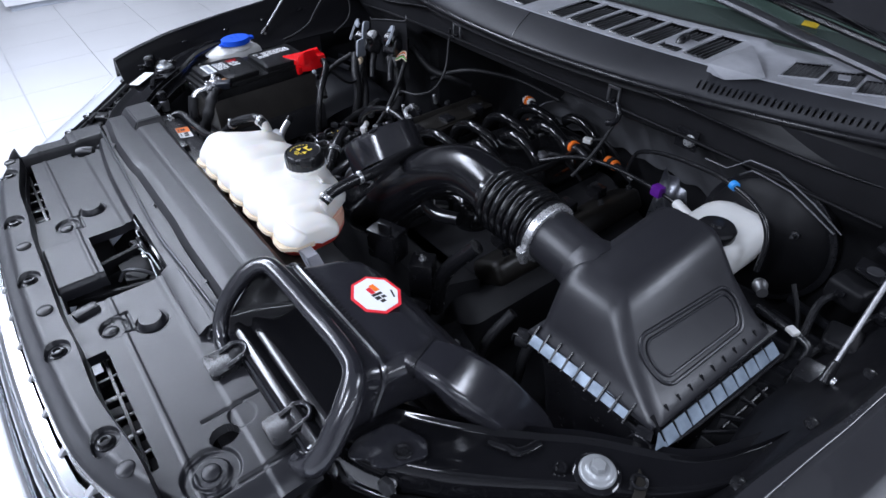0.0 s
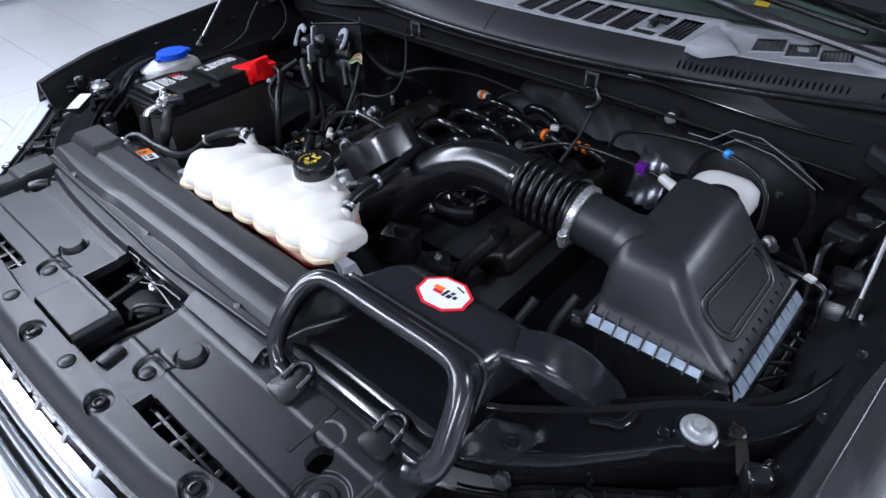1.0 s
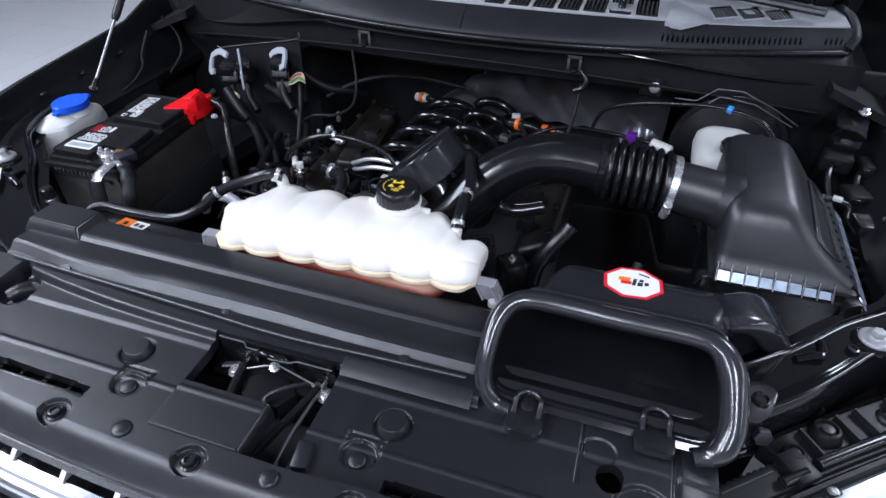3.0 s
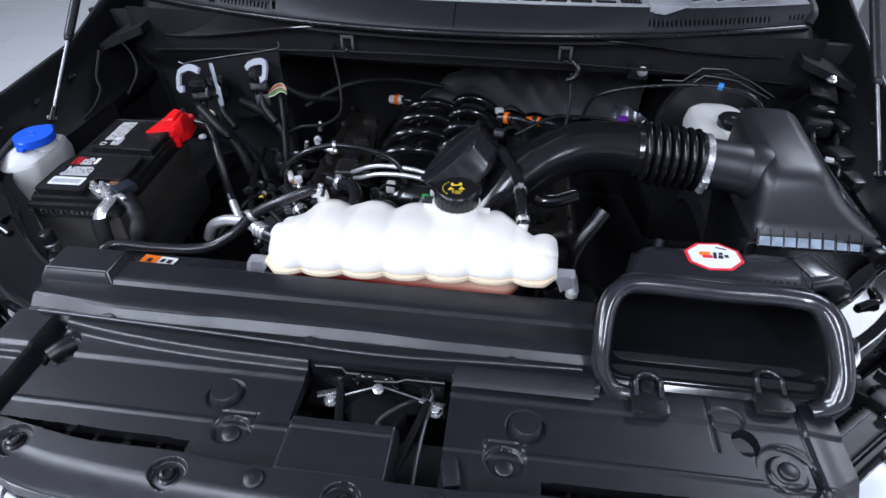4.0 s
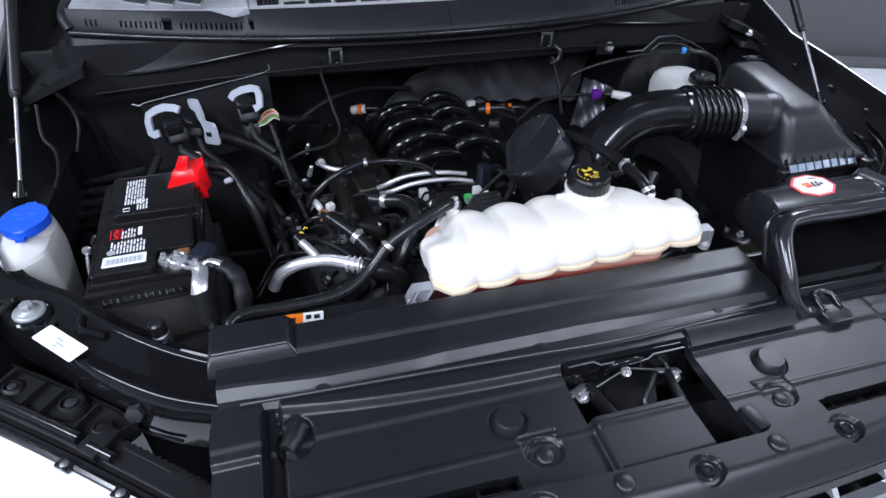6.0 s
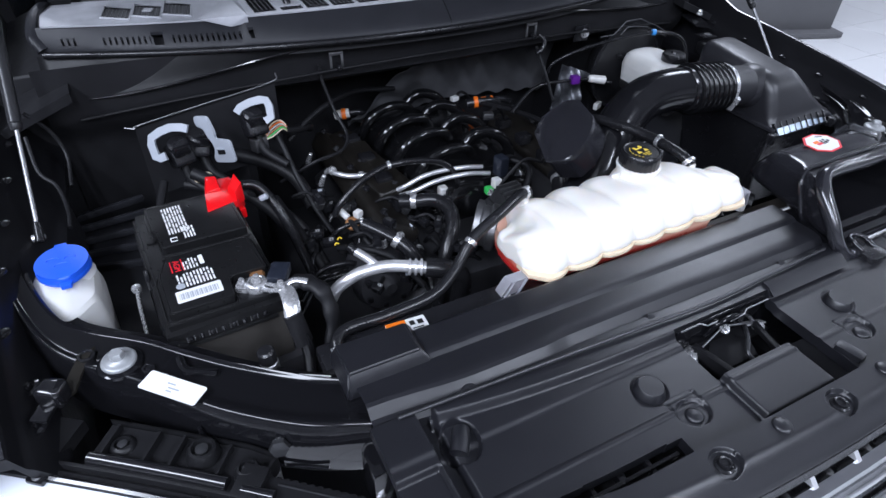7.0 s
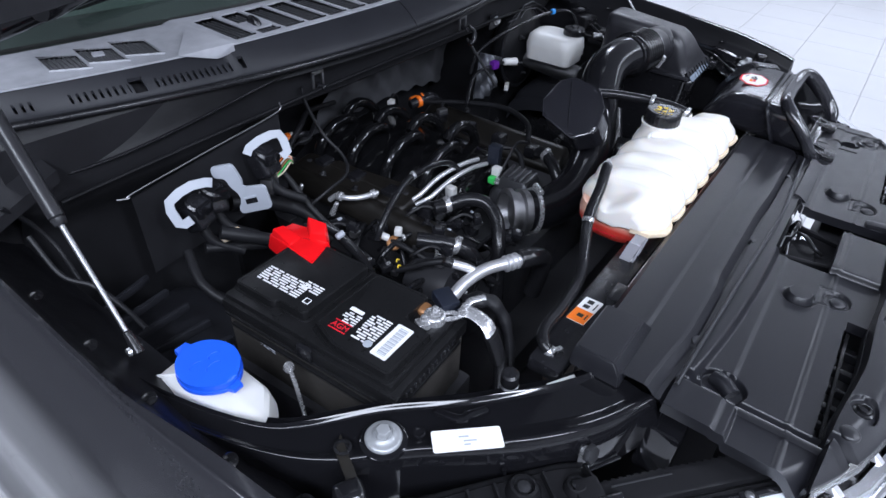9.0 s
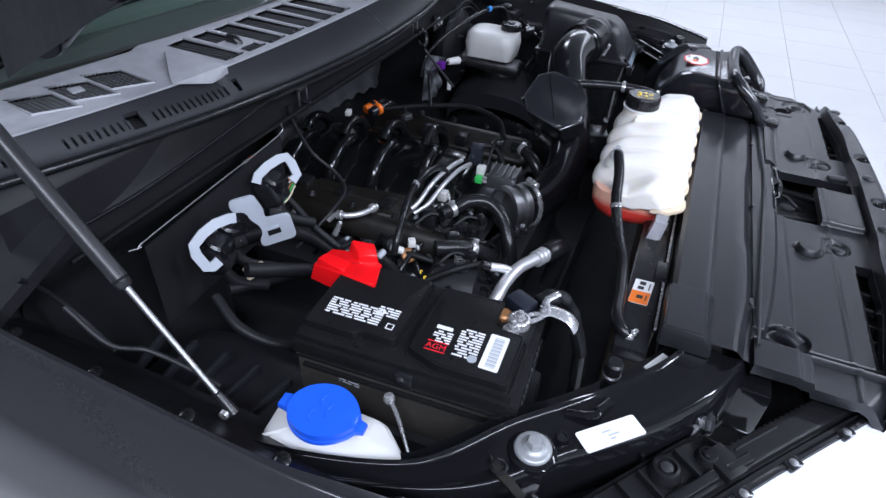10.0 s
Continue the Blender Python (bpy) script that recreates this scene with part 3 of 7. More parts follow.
# front support structure below the cover
part("radiator_support", box((0, 0.19, 1.02), (1.16, 0.05, 0.09), 0.01), PAINT, body, "gloss black painted radiator support")
part("support_lip", tube([(x, 0.179 + 0.021 * (abs(x) / 0.5) ** 0.8, 1.1108) for x in [-0.53 + 0.081 * i for i in range(11)]], 0.0028, 10), CASTD, body, "thin rolled steel lip")
part("front_panel", box((0, 0.06, 0.90), (1.10, 0.10, 0.24), 0.01), DARK, body)
part("radiator_core", box((0, 0.365, 0.88), (1.0, 0.06, 0.34), 0.004), RADIATOR, body, "dark radiator with brown-black upper edge")
part("radiator_top_strip", box((-0.03, 0.338, 1.0745), (0.98, 0.004, 0.006), 0.001), STEEL, body, "thin bright metal strip along the radiator")


# ---- radiator cover ----
def front_y(x):
    return -0.072 + 0.13 * x * x + 1.2 * max(0.0, abs(x) - 0.35) ** 2


def strip_y(x):
    """Where the raised front strip ends and drops to the panel."""
    ax = abs(x)
    return -0.004 + 0.006 * smooth01(0.12, 0.225, ax) + 0.022 * smooth01(0.30, 0.50, ax)


def in_slot(x, y):
    ax = abs(x)
    if not ((0.226 if x > 0 else 0.213) < ax < 0.480):
        return False
    return strip_y(x) + 0.001 < y < 0.0310 + 0.004 * (ax - 0.23) / 0.25


def cut(x, y):
    if -0.100 < x < 0.104 and 0.076 < y < 0.166:
        return True
    if 0.046 < x < 0.104 and 0.000 < y < 0.166:
        return True
    if ((x - 0.484) / 0.017) ** 2 + ((y - 0.118) / 0.020) ** 2 < 1:
        return True
    return in_slot(x, y)


def pocket(x, y, cx, cy, rx, ry, depth):
    q = math.hypot((x - cx) / rx, (y - cy) / ry)
    return -depth * smooth01(1.06, 0.95, q)


BOLTS = [(-0.415, -0.008), (-0.208, -0.027), (0.0, -0.032), (0.208, -0.026), (0.415, -0.008)]
STUDS = [(-0.472, 0.003), (-0.105, -0.023), (0.105, -0.024), (0.474, 0.003)]


def cover_z(x, y):
    ax = abs(x)
    z = 1.0885
    yf = front_y(x)
    z += 0.025 * smooth01(strip_y(x) + 0.0005, strip_y(x) - 0.0025, y) - 0.034 * smooth01(yf + 0.036, yf - 0.006, y) ** 1.2
    z += 0.0015 * smooth01(0.058, 0.062, y) * smooth01(0.069, 0.065, y)
    ledge = 0.142
    z += 0.0030 * smooth01(ledge - 0.0045, ledge + 0.0045, y)
    back = 0.155 + 0.027 * (ax / 0.48) ** 3
    if not (x > 0.305):
        z += 0.013 * smooth01(back, back + 0.010, y) * (1 if ax < 0.49 else 0)
    # raised side ribs with a groove inside
    if x < -0.44:
        z += 0.014 * smooth01(-0.502, -0.508, x) - 0.016 * smooth01(-0.505, -0.500, x) * smooth01(-0.480, -0.487, x)
        z -= 0.010 * smooth01(-0.508, -0.512, x) * smooth01(0.128, 0.122, y)
    if x > 0.44:
        z -= 0.004 * smooth01(0.556, 0.559, x) * smooth01(0.566, 0.563, x) + 0.005 * smooth01(0.565, 0.60, x)
        z -= 0.003 * (smooth01(0.443, 0.445, x) * smooth01(0.450, 0.448, x) if y > 0.10 else 0)
    # pockets and grooves
    for bx, by in BOLTS:
        z += pocket(x, y, bx, by, 0.021, 0.018, 0.008)
    for cx in (-0.169, 0.182):
        z += pocket(x, y, cx, 0.052, 0.024, 0.020, 0.006)
        if abs(x - cx) < 0.027 and 0.050 < y < 0.080:
            z -= 0.002 * (smooth01(0.027, 0.024, abs(x - cx)) - smooth01(0.024, 0.021, abs(x - cx)) + smooth01(0.074, 0.077, y))
    for cx in (-0.198, 0.207):
        z -= 0.003 * smooth01(0.026, 0.0235, math.hypot(x - cx, y - 0.105))
    z += pocket(x, y, -0.468, 0.150, 0.024, 0.030, 0.010)
    z += pocket(x, y, 0.526, 0.084, 0.036, 0.036, 0.007) + 0.006 * smooth01(0.024, 0.021, math.hypot(x - 0.526, y - 0.084))
    z += pocket(x, y, 0.467, 0.150, 0.022, 0.018, 0.003)
    # latch cover block
    if -0.104 < x < 0.050 and y < 0.084:
        z += 0.012 * smooth01(-0.097, -0.091, x) * smooth01(0.048, 0.040, x) * smooth01(strip_y(x) + 0.001, strip_y(x) + 0.005, y)
    return z


def cover_pt(u, v):
    x = -0.566 + 1.176 * u
    yf = front_y(x)
    ys = strip_y(x)
    ye = 0.046
    knots = ((0.0, yf), (0.26, ys - 0.004), (0.34, ys + 0.002), (0.46, ye), (1.0, 0.205))
    for (va, ya), (vb, yb) in zip(knots, knots[1:]):
        if v <= vb:
            y = ya + (yb - ya) * (v - va) / (vb - va)
            break
    return Vector((x, y, cover_z(x, y)))


def cover_keep(u, v):
    p = cover_pt(u, v)
    return not cut(p.x, p.y) and not (p.x > 0.32 and p.y > 0.195)


cover = thing("radiator_cover", (0, 0.1, 1.05), "matte black moulded plastic radiator cover with rubber pads", "radiator cover")
part("cover_panel", sheet(cover_pt, 784, 200, keep=cover_keep, thick=0.018), COVER, cover, angle=55)
for x in (-0.198, 0.207):
    part("rubber_pad", lathe((x, 0.105, 1.084), (0, 0, 1), [(0.0225, 0), (0.0222, 0.003), (0.0215, 0.0055), (0.0182, 0.0135), (0.0172, 0.0146), (0.002, 0.0148)], 36), COVER, cover, "round black rubber bump pad")
for x, y in [(-0.169, 0.049), (0.182, 0.046)] + STUDS + [(0.526, 0.084)]:
    part("push_fastener", lathe((x, y, cover_z(x, y) - 0.001), (0, 0, 1), [(0.0125, 0), (0.0125, 0.002), (0.0115, 0.004), (0.0095, 0.0052), (0.001, 0.0058)], 22), COVER, cover)
for x, y in BOLTS:
    b = part("recessed_bolt", lathe((x, y, cover_z(x, y) - 0.001), (0, 0, 1), [(0.0125, 0), (0.0125, 0.002), (0.0095, 0.0035), (0.0085, 0.003), (0.0080, 0.0075), (0.0055, 0.008), (0.0050, 0.0055), (0.001, 0.0055)], 18), RUBBER, cover)
part("corner_plug", tube([(-0.478, 0.136, 1.087), (-0.468, 0.150, 1.090), (-0.460, 0.164, 1.087)], 0.012, 12), COVER, cover)
part("fold_plug", box((0.118, 0.026, 1.091), (0.022, 0.040, 0.014), 0.006, rz(12)), COVER, cover)

for sx in (-1, 1):
    for k in range(5):
        x = sx * (0.262 + 0.041 * k + 0.006 * math.sin(7 * k))
        part("slot_rib", box((x, 0.014, 1.060), (0.006 + 0.004 * (k % 2), 0.06, 0.014), 0.001, rz(4 * math.sin(5 * k))), PLASTIC, cover)
    part("slot_bar", box((sx * 0.34, 0.022, 1.066), (0.24, 0.005, 0.012), 0.001), PLASTIC, cover)
    part("slot_floor", box((sx * 0.35, 0.014, 1.040), (0.27, 0.07, 0.004), 0.001), DARK, cover)

# raised beam behind the cover
prof = [(0.196, 1.070), (0.198, 1.092), (0.205, 1.100), (0.212, 1.101), (0.224, 1.1125), (0.230, 1.114), (0.268, 1.1125), (0.2745, 1.1165), (0.280, 1.1175), (0.322, 1.1165), (0.329, 1.111), (0.330, 1.06)]


def beam_pt(u, v):
    x = -0.560 + 0.865 * u
    k = v * (len(prof) - 1)
    i = min(int(k), len(prof) - 2)
    f = k - i
    y = prof[i][0] * (1 - f) + prof[i + 1][0] * f
    z = prof[i][1] * (1 - f) + prof[i + 1][1] * f
    wob = 0.011 * smooth01(0.30, 0.36, u) * smooth01(0.75, 0.6, u)
    if y < 0.235:
        y += -0.006 + wob * 0.4 + 0.012 * smooth01(0.18, 0.0, u)
        z -= 0.002 * smooth01(0.3, 0.36, u)
    return Vector((x, y, z))


beam = thing("air_dam_beam", (0, 0.27, 1.06), "long matte black ribbed plastic air deflector beam", "air deflector")
part("beam_panel", sheet(beam_pt, 150, 66), COVER, beam, angle=24)
blk = loft([[(x, y, z) for x, y in ((x0, y0), (x1, y0), (x1, y1), (x0, y1))] for z, x0, x1, y0, y1 in ((1.095, -0.574, -0.448, 0.262, 0.336), (1.113, -0.572, -0.450, 0.264, 0.336), (1.129, -0.566, -0.462, 0.278, 0.334))])
bmesh.ops.bevel(blk, geom=blk.edges[:], offset=0.0025, segments=2, affect="EDGES")
part("beam_end_block", blk, COVER, beam)
for x, q in ((-0.425, 1.0), (-0.11, 0.6), (0.185, 0.6), (0.30, 0.6)):
    part("beam_stud", lathe((x, 0.203, 1.094), (0, -0.25, 1), [(0.014 * q, 0), (0.014 * q, 0.008), (0.012 * q, 0.011), (0.002, 0.0115)], 16), COVER, beam)

# ledge strip of the cover in front of the beam, on the scoop side
part("cover_ledge", loft([[(x, 0.152, 1.098), (x, 0.168, 1.109), (x, 0.178, 1.110), (x, 0.182, 1.09)] for x in (0.107, 0.2, 0.296)]), COVER, cover)


# ---- grille ----
grille = thing("front_grille", (0, -0.08, 0.9), "chrome barred truck grille with black cells", "grille")


def gpt(x, dy, z):
    return (x, front_y(x) + dy + 0.014, z)


XS = [-0.56 + 0.08 * i for i in range(15)]
part("upper_frame", loft([[gpt(x, -0.008, 1.080), gpt(x, -0.016, 1.078), gpt(x, -0.020, 1.066), gpt(x, -0.008, 1.060)] for x in XS]), PLASTIC, grille)
for n, (dy, z, hh, dd) in enumerate(((-0.046, 1.028, 0.014, 0.020), (-0.064, 0.992, 0.018, 0.020), (-0.088, 0.945, 0.030, 0.026), (-0.098, 0.875, 0.03, 0.026))):
    part("chrome_bar", loft([[gpt(x, dy + 0.5 * dd * math.cos(a), z + hh * math.sin(a)) for a in (2 * math.pi * j / 12 for j in range(12))] for x in XS]), CHROME, grille, "curved bright chrome bar")
for i in range(13):
    x = -0.516 + 0.086 * i
    part("cell_rib", loft([[gpt(x - 0.004, dy, z), gpt(x + 0.004, dy, z), gpt(x + 0.004, dy + 0.016, z - 0.002), gpt(x - 0.004, dy + 0.016, z - 0.002)] for dy, z in ((-0.012, 1.066), (-0.022, 1.058), (-0.030, 1.051))]), ALU, grille)
part("cell_ledge", loft([[gpt(x, -0.026, 1.050), gpt(x, -0.040, 1.049), gpt(x, -0.045, 1.040), gpt(x, -0.028, 1.036)] for x in XS]), CHROME, grille)
part("cell_floor", loft([[gpt(x, -0.004, 1.030), gpt(x, -0.037, 1.026), gpt(x, -0.037, 1.018), gpt(x, -0.004, 1.018)] for x in XS]), GLOSSP, grille, "dark recess of the grille cells")
part("grille_backing", loft([[gpt(x, 0.016, 1.06), gpt(x, 0.0, 1.04), gpt(x, -0.01, 0.8), gpt(x, 0.02, 0.8)] for x in XS]), DARK, grille)
part("bumper", loft([[gpt(x * 1.7, dy + 0.10 * (abs(x) / 0.56) ** 3, z) for dy, z in ((-0.05, 0.72), (-0.11, 0.71), (-0.14, 0.66), (-0.14, 0.52), (-0.10, 0.45), (0.0, 0.45), (0.0, 0.72))] for x in XS]), CHROME, grille, "chrome front bumper")

# ---- hood latch ----
latch = thing("hood_latch", (0, 0.13, 1.03), "black steel hood latch with zinc bolts", "latch")
part("latch_plate", box((0.0, 0.150, 1.045), (0.20, 0.030, 0.008), 0.002), SOCKET, latch)
part("latch_bracket", box((0.0, 0.163, 1.07), (0.19, 0.006, 0.06), 0.002), PAINT, latch)
part("latch_well", box((0.0, 0.09, 0.99), (0.21, 0.14, 0.02), 0.002), SOCKET, latch)
for x in (-0.066, 0.084):
    part("latch_bolt", lathe((x, 0.143, 1.048), (0, -0.2, 1), [(0.011, 0), (0.011, 0.002), (0.007, 0.0025), (0.007, 0.009), (0.005, 0.010)], 12), STEEL, latch, "zinc hex flange bolt")
for x, y, a in ((-0.070, 0.150, 20), (0.078, 0.150, -14)):
    part("latch_washer", box((x, y, 1.056), (0.036, 0.014, 0.003), 0.001, rz(a) @ Matrix.Rotation(radians(-25), 4, "X")), STEEL, latch, "bright zinc washer plate")
part("latch_arm", box((0.055, 0.075, 1.06), (0.010, 0.15, 0.010), 0.003, rz(-14)), SOCKET, latch)
part("latch_guide", box((-0.045, 0.11, 1.05), (0.012, 0.09, 0.03), 0.003, rz(12)), SOCKET, latch)
part("latch_jaw", prism([(-0.03, 0.10), (0.03, 0.10), (0.045, 0.13), (0.02, 0.152), (-0.02, 0.152), (-0.045, 0.13)], 1.03, 1.055, 0.003), SOCKET, latch)
part("release_lever", tube([(0.055, 0.15, 1.06), (0.03, 0.125, 1.068), (0.01, 0.105, 1.062), (0.018, 0.09, 1.05)], 0.0035, 8), CASTD, latch)
part("striker_loop", tube([(-0.03, 0.158, 1.07), (-0.02, 0.15, 1.098), (0.02, 0.15, 1.098), (0.03, 0.158, 1.07)], 0.005, 10), PAINT, latch)
part("latch_cable", tube([(0.078, 0.160, 1.06), (0.072, 0.10, 1.055), (0.070, 0.05, 1.05), (0.07, 0.0, 1.04)], 0.003, 8), CAST, latch)
part("bracket_edge", tube([(-0.088, 0.160, 1.100), (-0.050, 0.160, 1.101), (-0.042, 0.152, 1.101), (-0.008, 0.152, 1.101), (0.000, 0.144, 1.100), (0.030, 0.146, 1.100), (0.042, 0.152, 1.100), (0.095, 0.154, 1.098)], 0.0013, 6, smooth=False), CAST, latch, "thin bright worn edge of the bracket")
for p, q in (((-0.060, 0.142, 1.056), (-0.005, 0.152, 1.075)), ((0.010, 0.152, 1.078), (0.080, 0.146, 1.060))):
    part("linkage_rod", cyl(p, q, 0.0016, seg=8), CAST, latch)
part("linkage_bolt", lathe((0.002, 0.150, 1.074), (0, -0.3, 1), [(0.008, 0), (0.008, 0.003), (0.005, 0.004), (0.005, 0.009), (0.001, 0.010)], 10), STEEL, latch)


# ---- coolant tank ----
tank = thing("coolant_tank", (0, 0.43, 0.97), "milky white lobed coolant tank with red coolant", "coolant tank")


def tank_seam(x):
    return 1.113 + 0.024 * (x + 0.225) / 0.46


def tank_body():
    """Seven rounded lobes side by side, front end high, back end lower, the far corner stepped back."""
    rings = []
    nx, lobes, x0, x1 = 168, 7, -0.232, 0.247
    for i in range(nx + 1):
        t = -math.cos(math.pi * i / nx)
        u = (t + 1) / 2
        x = x0 + (x1 - x0) * u
        zs = tank_seam(x)
        g = abs(math.sin(math.pi * u * lobes))
        gb = abs(math.sin(math.pi * (u * 6.0 + 0.5)))
        e = max(0.0, 1 - abs(t) ** 9) ** 0.46
        yf = 0.334 + 0.0075 * (1 - g) ** 1.6 + 0.018 * (1 - e) + 0.018 * smooth01(-0.19, -0.232, x)
        yb = 0.516 - 0.068 * smooth01(0.130, 0.205, x) - 0.045 * smooth01(-0.175, -0.215, x) - 0.02 * (1 - e) - 0.013 * (1 - gb) ** 1.5
        zt = 1.170 + 0.012 * (x + 0.23) / 0.46
        h = (zt - zs) * (0.45 + 0.55 * e) * (1 - 0.085 * (1 - g) ** 1.5)
        sec = [(yf + 0.002, zs), (yf - 0.001, zs + h * 0.18), (yf + 0.004, zs + h * 0.45), (yf + 0.018, zs + h * 0.78), (yf + 0.23 * (yb - yf), zs + h * 0.97), (yf + 0.42 * (yb - yf), zs + h), (yf + 0.62 * (yb - yf), zs + h * (0.92 - 0.03 * (1 - gb)) * (1 - 0.22 * smooth01(-0.16, -0.20, x))), (yf + 0.80 * (yb - yf), zs + h * (0.82 - 0.11 * (1 - gb)) * (1 - 0.45 * smooth01(-0.16, -0.20, x))), (yf + 0.95 * (yb - yf), zs + h * (0.46 - 0.14 * (1 - gb))), (yb, zs + h * 0.1), (yb - 0.002, zs - 0.008)]
        q = catmull([(x, *p) for p in sec], 4)
        rings.append(q + [Vector((x, yb - 0.03, zs - 0.010)), Vector((x, yf + 0.03, zs - 0.004))])
    return loft(rings)


part("tank_shell", tank_body(), TANK, tank, "milky white shell of seven lobes", 80)
fr = []
for i in range(141):
    x = -0.232 + 0.479 * i / 140
    g = abs(math.sin(math.pi * 7 * i / 140))
    yf = 0.3335 + 0.010 * (1 - g) ** 1.4 + 0.016 * smooth01(-0.20, -0.232, x) + 0.012 * smooth01(0.225, 0.247, x)
    z = tank_seam(x)
    fr.append([(x, yf - 0.0045, z + 0.002), (x, yf - 0.0055, z - 0.002), (x, yf - 0.004, z - 0.006), (x, yf + 0.03, z - 0.008), (x, yf + 0.03, z + 0.002)])
part("weld_flange", loft(fr), TANKRIM, tank, "cream coloured weld flange")
low = loft([[(-0.014 + x, 0.434 + y - 0.02 * smooth01(0.10, 0.20, x), z + 0.02 * x) for x, y in rrect(hx, hy, 0.045, 7)] for z, hx, hy in ((1.122, 0.206, 0.072), (1.104, 0.208, 0.074), (1.086, 0.207, 0.072), (1.068, 0.201, 0.064), (1.056, 0.188, 0.052), (1.052, 0.165, 0.040))])
part("lower_chamber", low, COOLANT, tank, "lower half filled with red coolant", 60)
for s, x in ((-1, -0.246), (1, 0.258)):
    z = tank_seam(x) - 0.004
    t = part("mount_tab", loft([[(x + s * 0.016 * a + q * w, 0.366 + 0.008 * a + r * 0.5, z - 0.036 * a) for q, r in ((-0.5, -0.020), (0.5, -0.020), (0.5, 0.020), (-0.5, 0.020))] for a, w in ((0.0, 0.036), (0.4, 0.034), (0.8, 0.030), (1.0, 0.026))]), TAB, tank, "clear mounting tab")
    for q in (-0.012, 0.012):
        part("tab_rib", tube([(x + q, 0.355, z), (x + q + s * 0.012, 0.360, z - 0.034)], 0.0022, 8), TAB, t)
    part("tab_post", lathe((x + s * 0.018, 0.366, z - 0.046), (0, 0, 1), [(0.010, 0), (0.010, 0.01), (0.005, 0.016)], 14), WHITEP, t)
neck = part("filler_neck", lathe((0.076, 0.464, 1.140), (0, 0, 1), [(0.050, 0), (0.044, 0.018), (0.0385, 0.026), (0.0385, 0.042), (0.041, 0.044), (0.041, 0.047), (0.036, 0.048)], 32), TANK, tank)
for s in (-1, 1):
    part("neck_rib", box((0.076 + s * 0.046, 0.468, 1.166), (0.022, 0.005, 0.020), 0.002), TANK, neck)
capb = BM()
capz = 1.186
rings = []
for r, hgt, k in ((0.0365, 0, 1), (0.0375, 0.002, 1), (0.0375, 0.022, 1), (0.0355, 0.027, 0), (0.033, 0.029, 0), (0.031, 0.0280, 0), (0.0295, 0.0280, 0), (0.001, 0.0285, 0)):
    ring = []
    for j in range(72):
        a = 2 * math.pi * j / 72
        rr = r - (0.0012 if k and j % 3 == 0 else 0)
        ring.append((0.076 + rr * math.cos(a), 0.465 + rr * math.sin(a), capz + hgt))
    rings.append(ring)
loft(rings, capb)
cap = part("filler_cap", capb, RUBBER, tank, "black ribbed screw cap with yellow symbols")
cm = Matrix.Translation((0.076, 0.463, capz + 0.0286)) @ rz(10)
sym = BM()
prism([(-0.009, 0.008), (0.009, 0.008), (0.010, 0.011), (0.009, 0.017), (0.005, 0.017), (0.004, 0.0115), (-0.004, 0.0115), (-0.005, 0.017), (-0.009, 0.017)], 0, 0.0005, bm=sym, m=cm)
for x in (-0.010, 0.008):
    prism([(x - 0.0055, -0.004), (x + 0.0055, -0.004), (x, 0.005)], 0, 0.0005, bm=sym, m=cm)
for x, y, w, hgt in ((0.0, -0.0085, 0.020, 0.0016), (-0.002, -0.0120, 0.014, 0.0016), (0.001, -0.0155, 0.010, 0.0016)):
    for q in range(3):
        c = x - w / 2 + w * (q + 0.5) / 3
        prism([(c - w / 8, y - hgt / 2), (c + w / 8, y - hgt / 2), (c + w / 8, y + hgt / 2), (c - w / 8, y + hgt / 2)], 0, 0.0005, bm=sym, m=cm)
for q in range(7):
    a, b = radians(120 + 16 * q), radians(128 + 16 * q)
    prism([(r * math.cos(t), r * math.sin(t)) for r, t in ((0.0225, a), (0.0240, a), (0.0240, b), (0.0225, b))], 0, 0.0005, bm=sym, m=cm)
part("yellow_symbols", sym, YELLOW, cap, "yellow printed warning symbols")
part("level_marks", bars(plane_at((-0.2185, 0.44, 1.082), (0, -1, 0), (0, 0, 1)), 0.05, 0.020, 3, 5), REDINK, tank)
part("outlet_nozzle", tube([(-0.165, 0.488, 1.150), (-0.166, 0.482, 1.172), (-0.178, 0.476, 1.178)], 0.011, 14), TANK, tank)
part("return_nozzle", tube([(0.188, 0.436, 1.150), (0.190, 0.440, 1.172)], 0.009, 14), TANK, tank)

# ---- intake scoop ----
scoop = thing("intake_scoop", (0.45, 0.3, 1.09), "gloss black plastic cold air intake scoop with white sticker", "air scoop")
updir, out = Vector((0, 0.085, 0.092)).normalized(), Vector((0, -0.73, 0.68))


def scoop_ring(c, hx, hh, r, up, grow=0.0, skew=0.0):
    up = Vector(up).normalized()
    return [Vector(c) + Vector((1, 0, 0)) * (x + skew * y) + up * y for x, y in rrect(hx + grow, hh + grow, r + grow, 7)]


SC = [((0.459, 0.232, 1.148), 0.154, 0.064, 0.034, (0, 0.70, 0.72)), ((0.456, 0.258, 1.146), 0.146, 0.059, 0.032, (0, 0.62, 0.80)), ((0.466, 0.292, 1.142), 0.136, 0.049, 0.028, (0, 0.40, 0.92)), ((0.476, 0.33, 1.141), 0.130, 0.046, 0.026, (0, 0.12, 1)), ((0.488, 0.37, 1.140), 0.132, 0.045, 0.026, (0, 0.0, 1)), ((0.496, 0.405, 1.134), 0.130, 0.043, 0.03, (0, -0.15, 1)), ((0.502, 0.435, 1.122), 0.116, 0.034, 0.03, (0, -0.4, 1)), ((0.505, 0.448, 1.112), 0.09, 0.020, 0.018, (0, -0.6, 1))]
sh = BM()
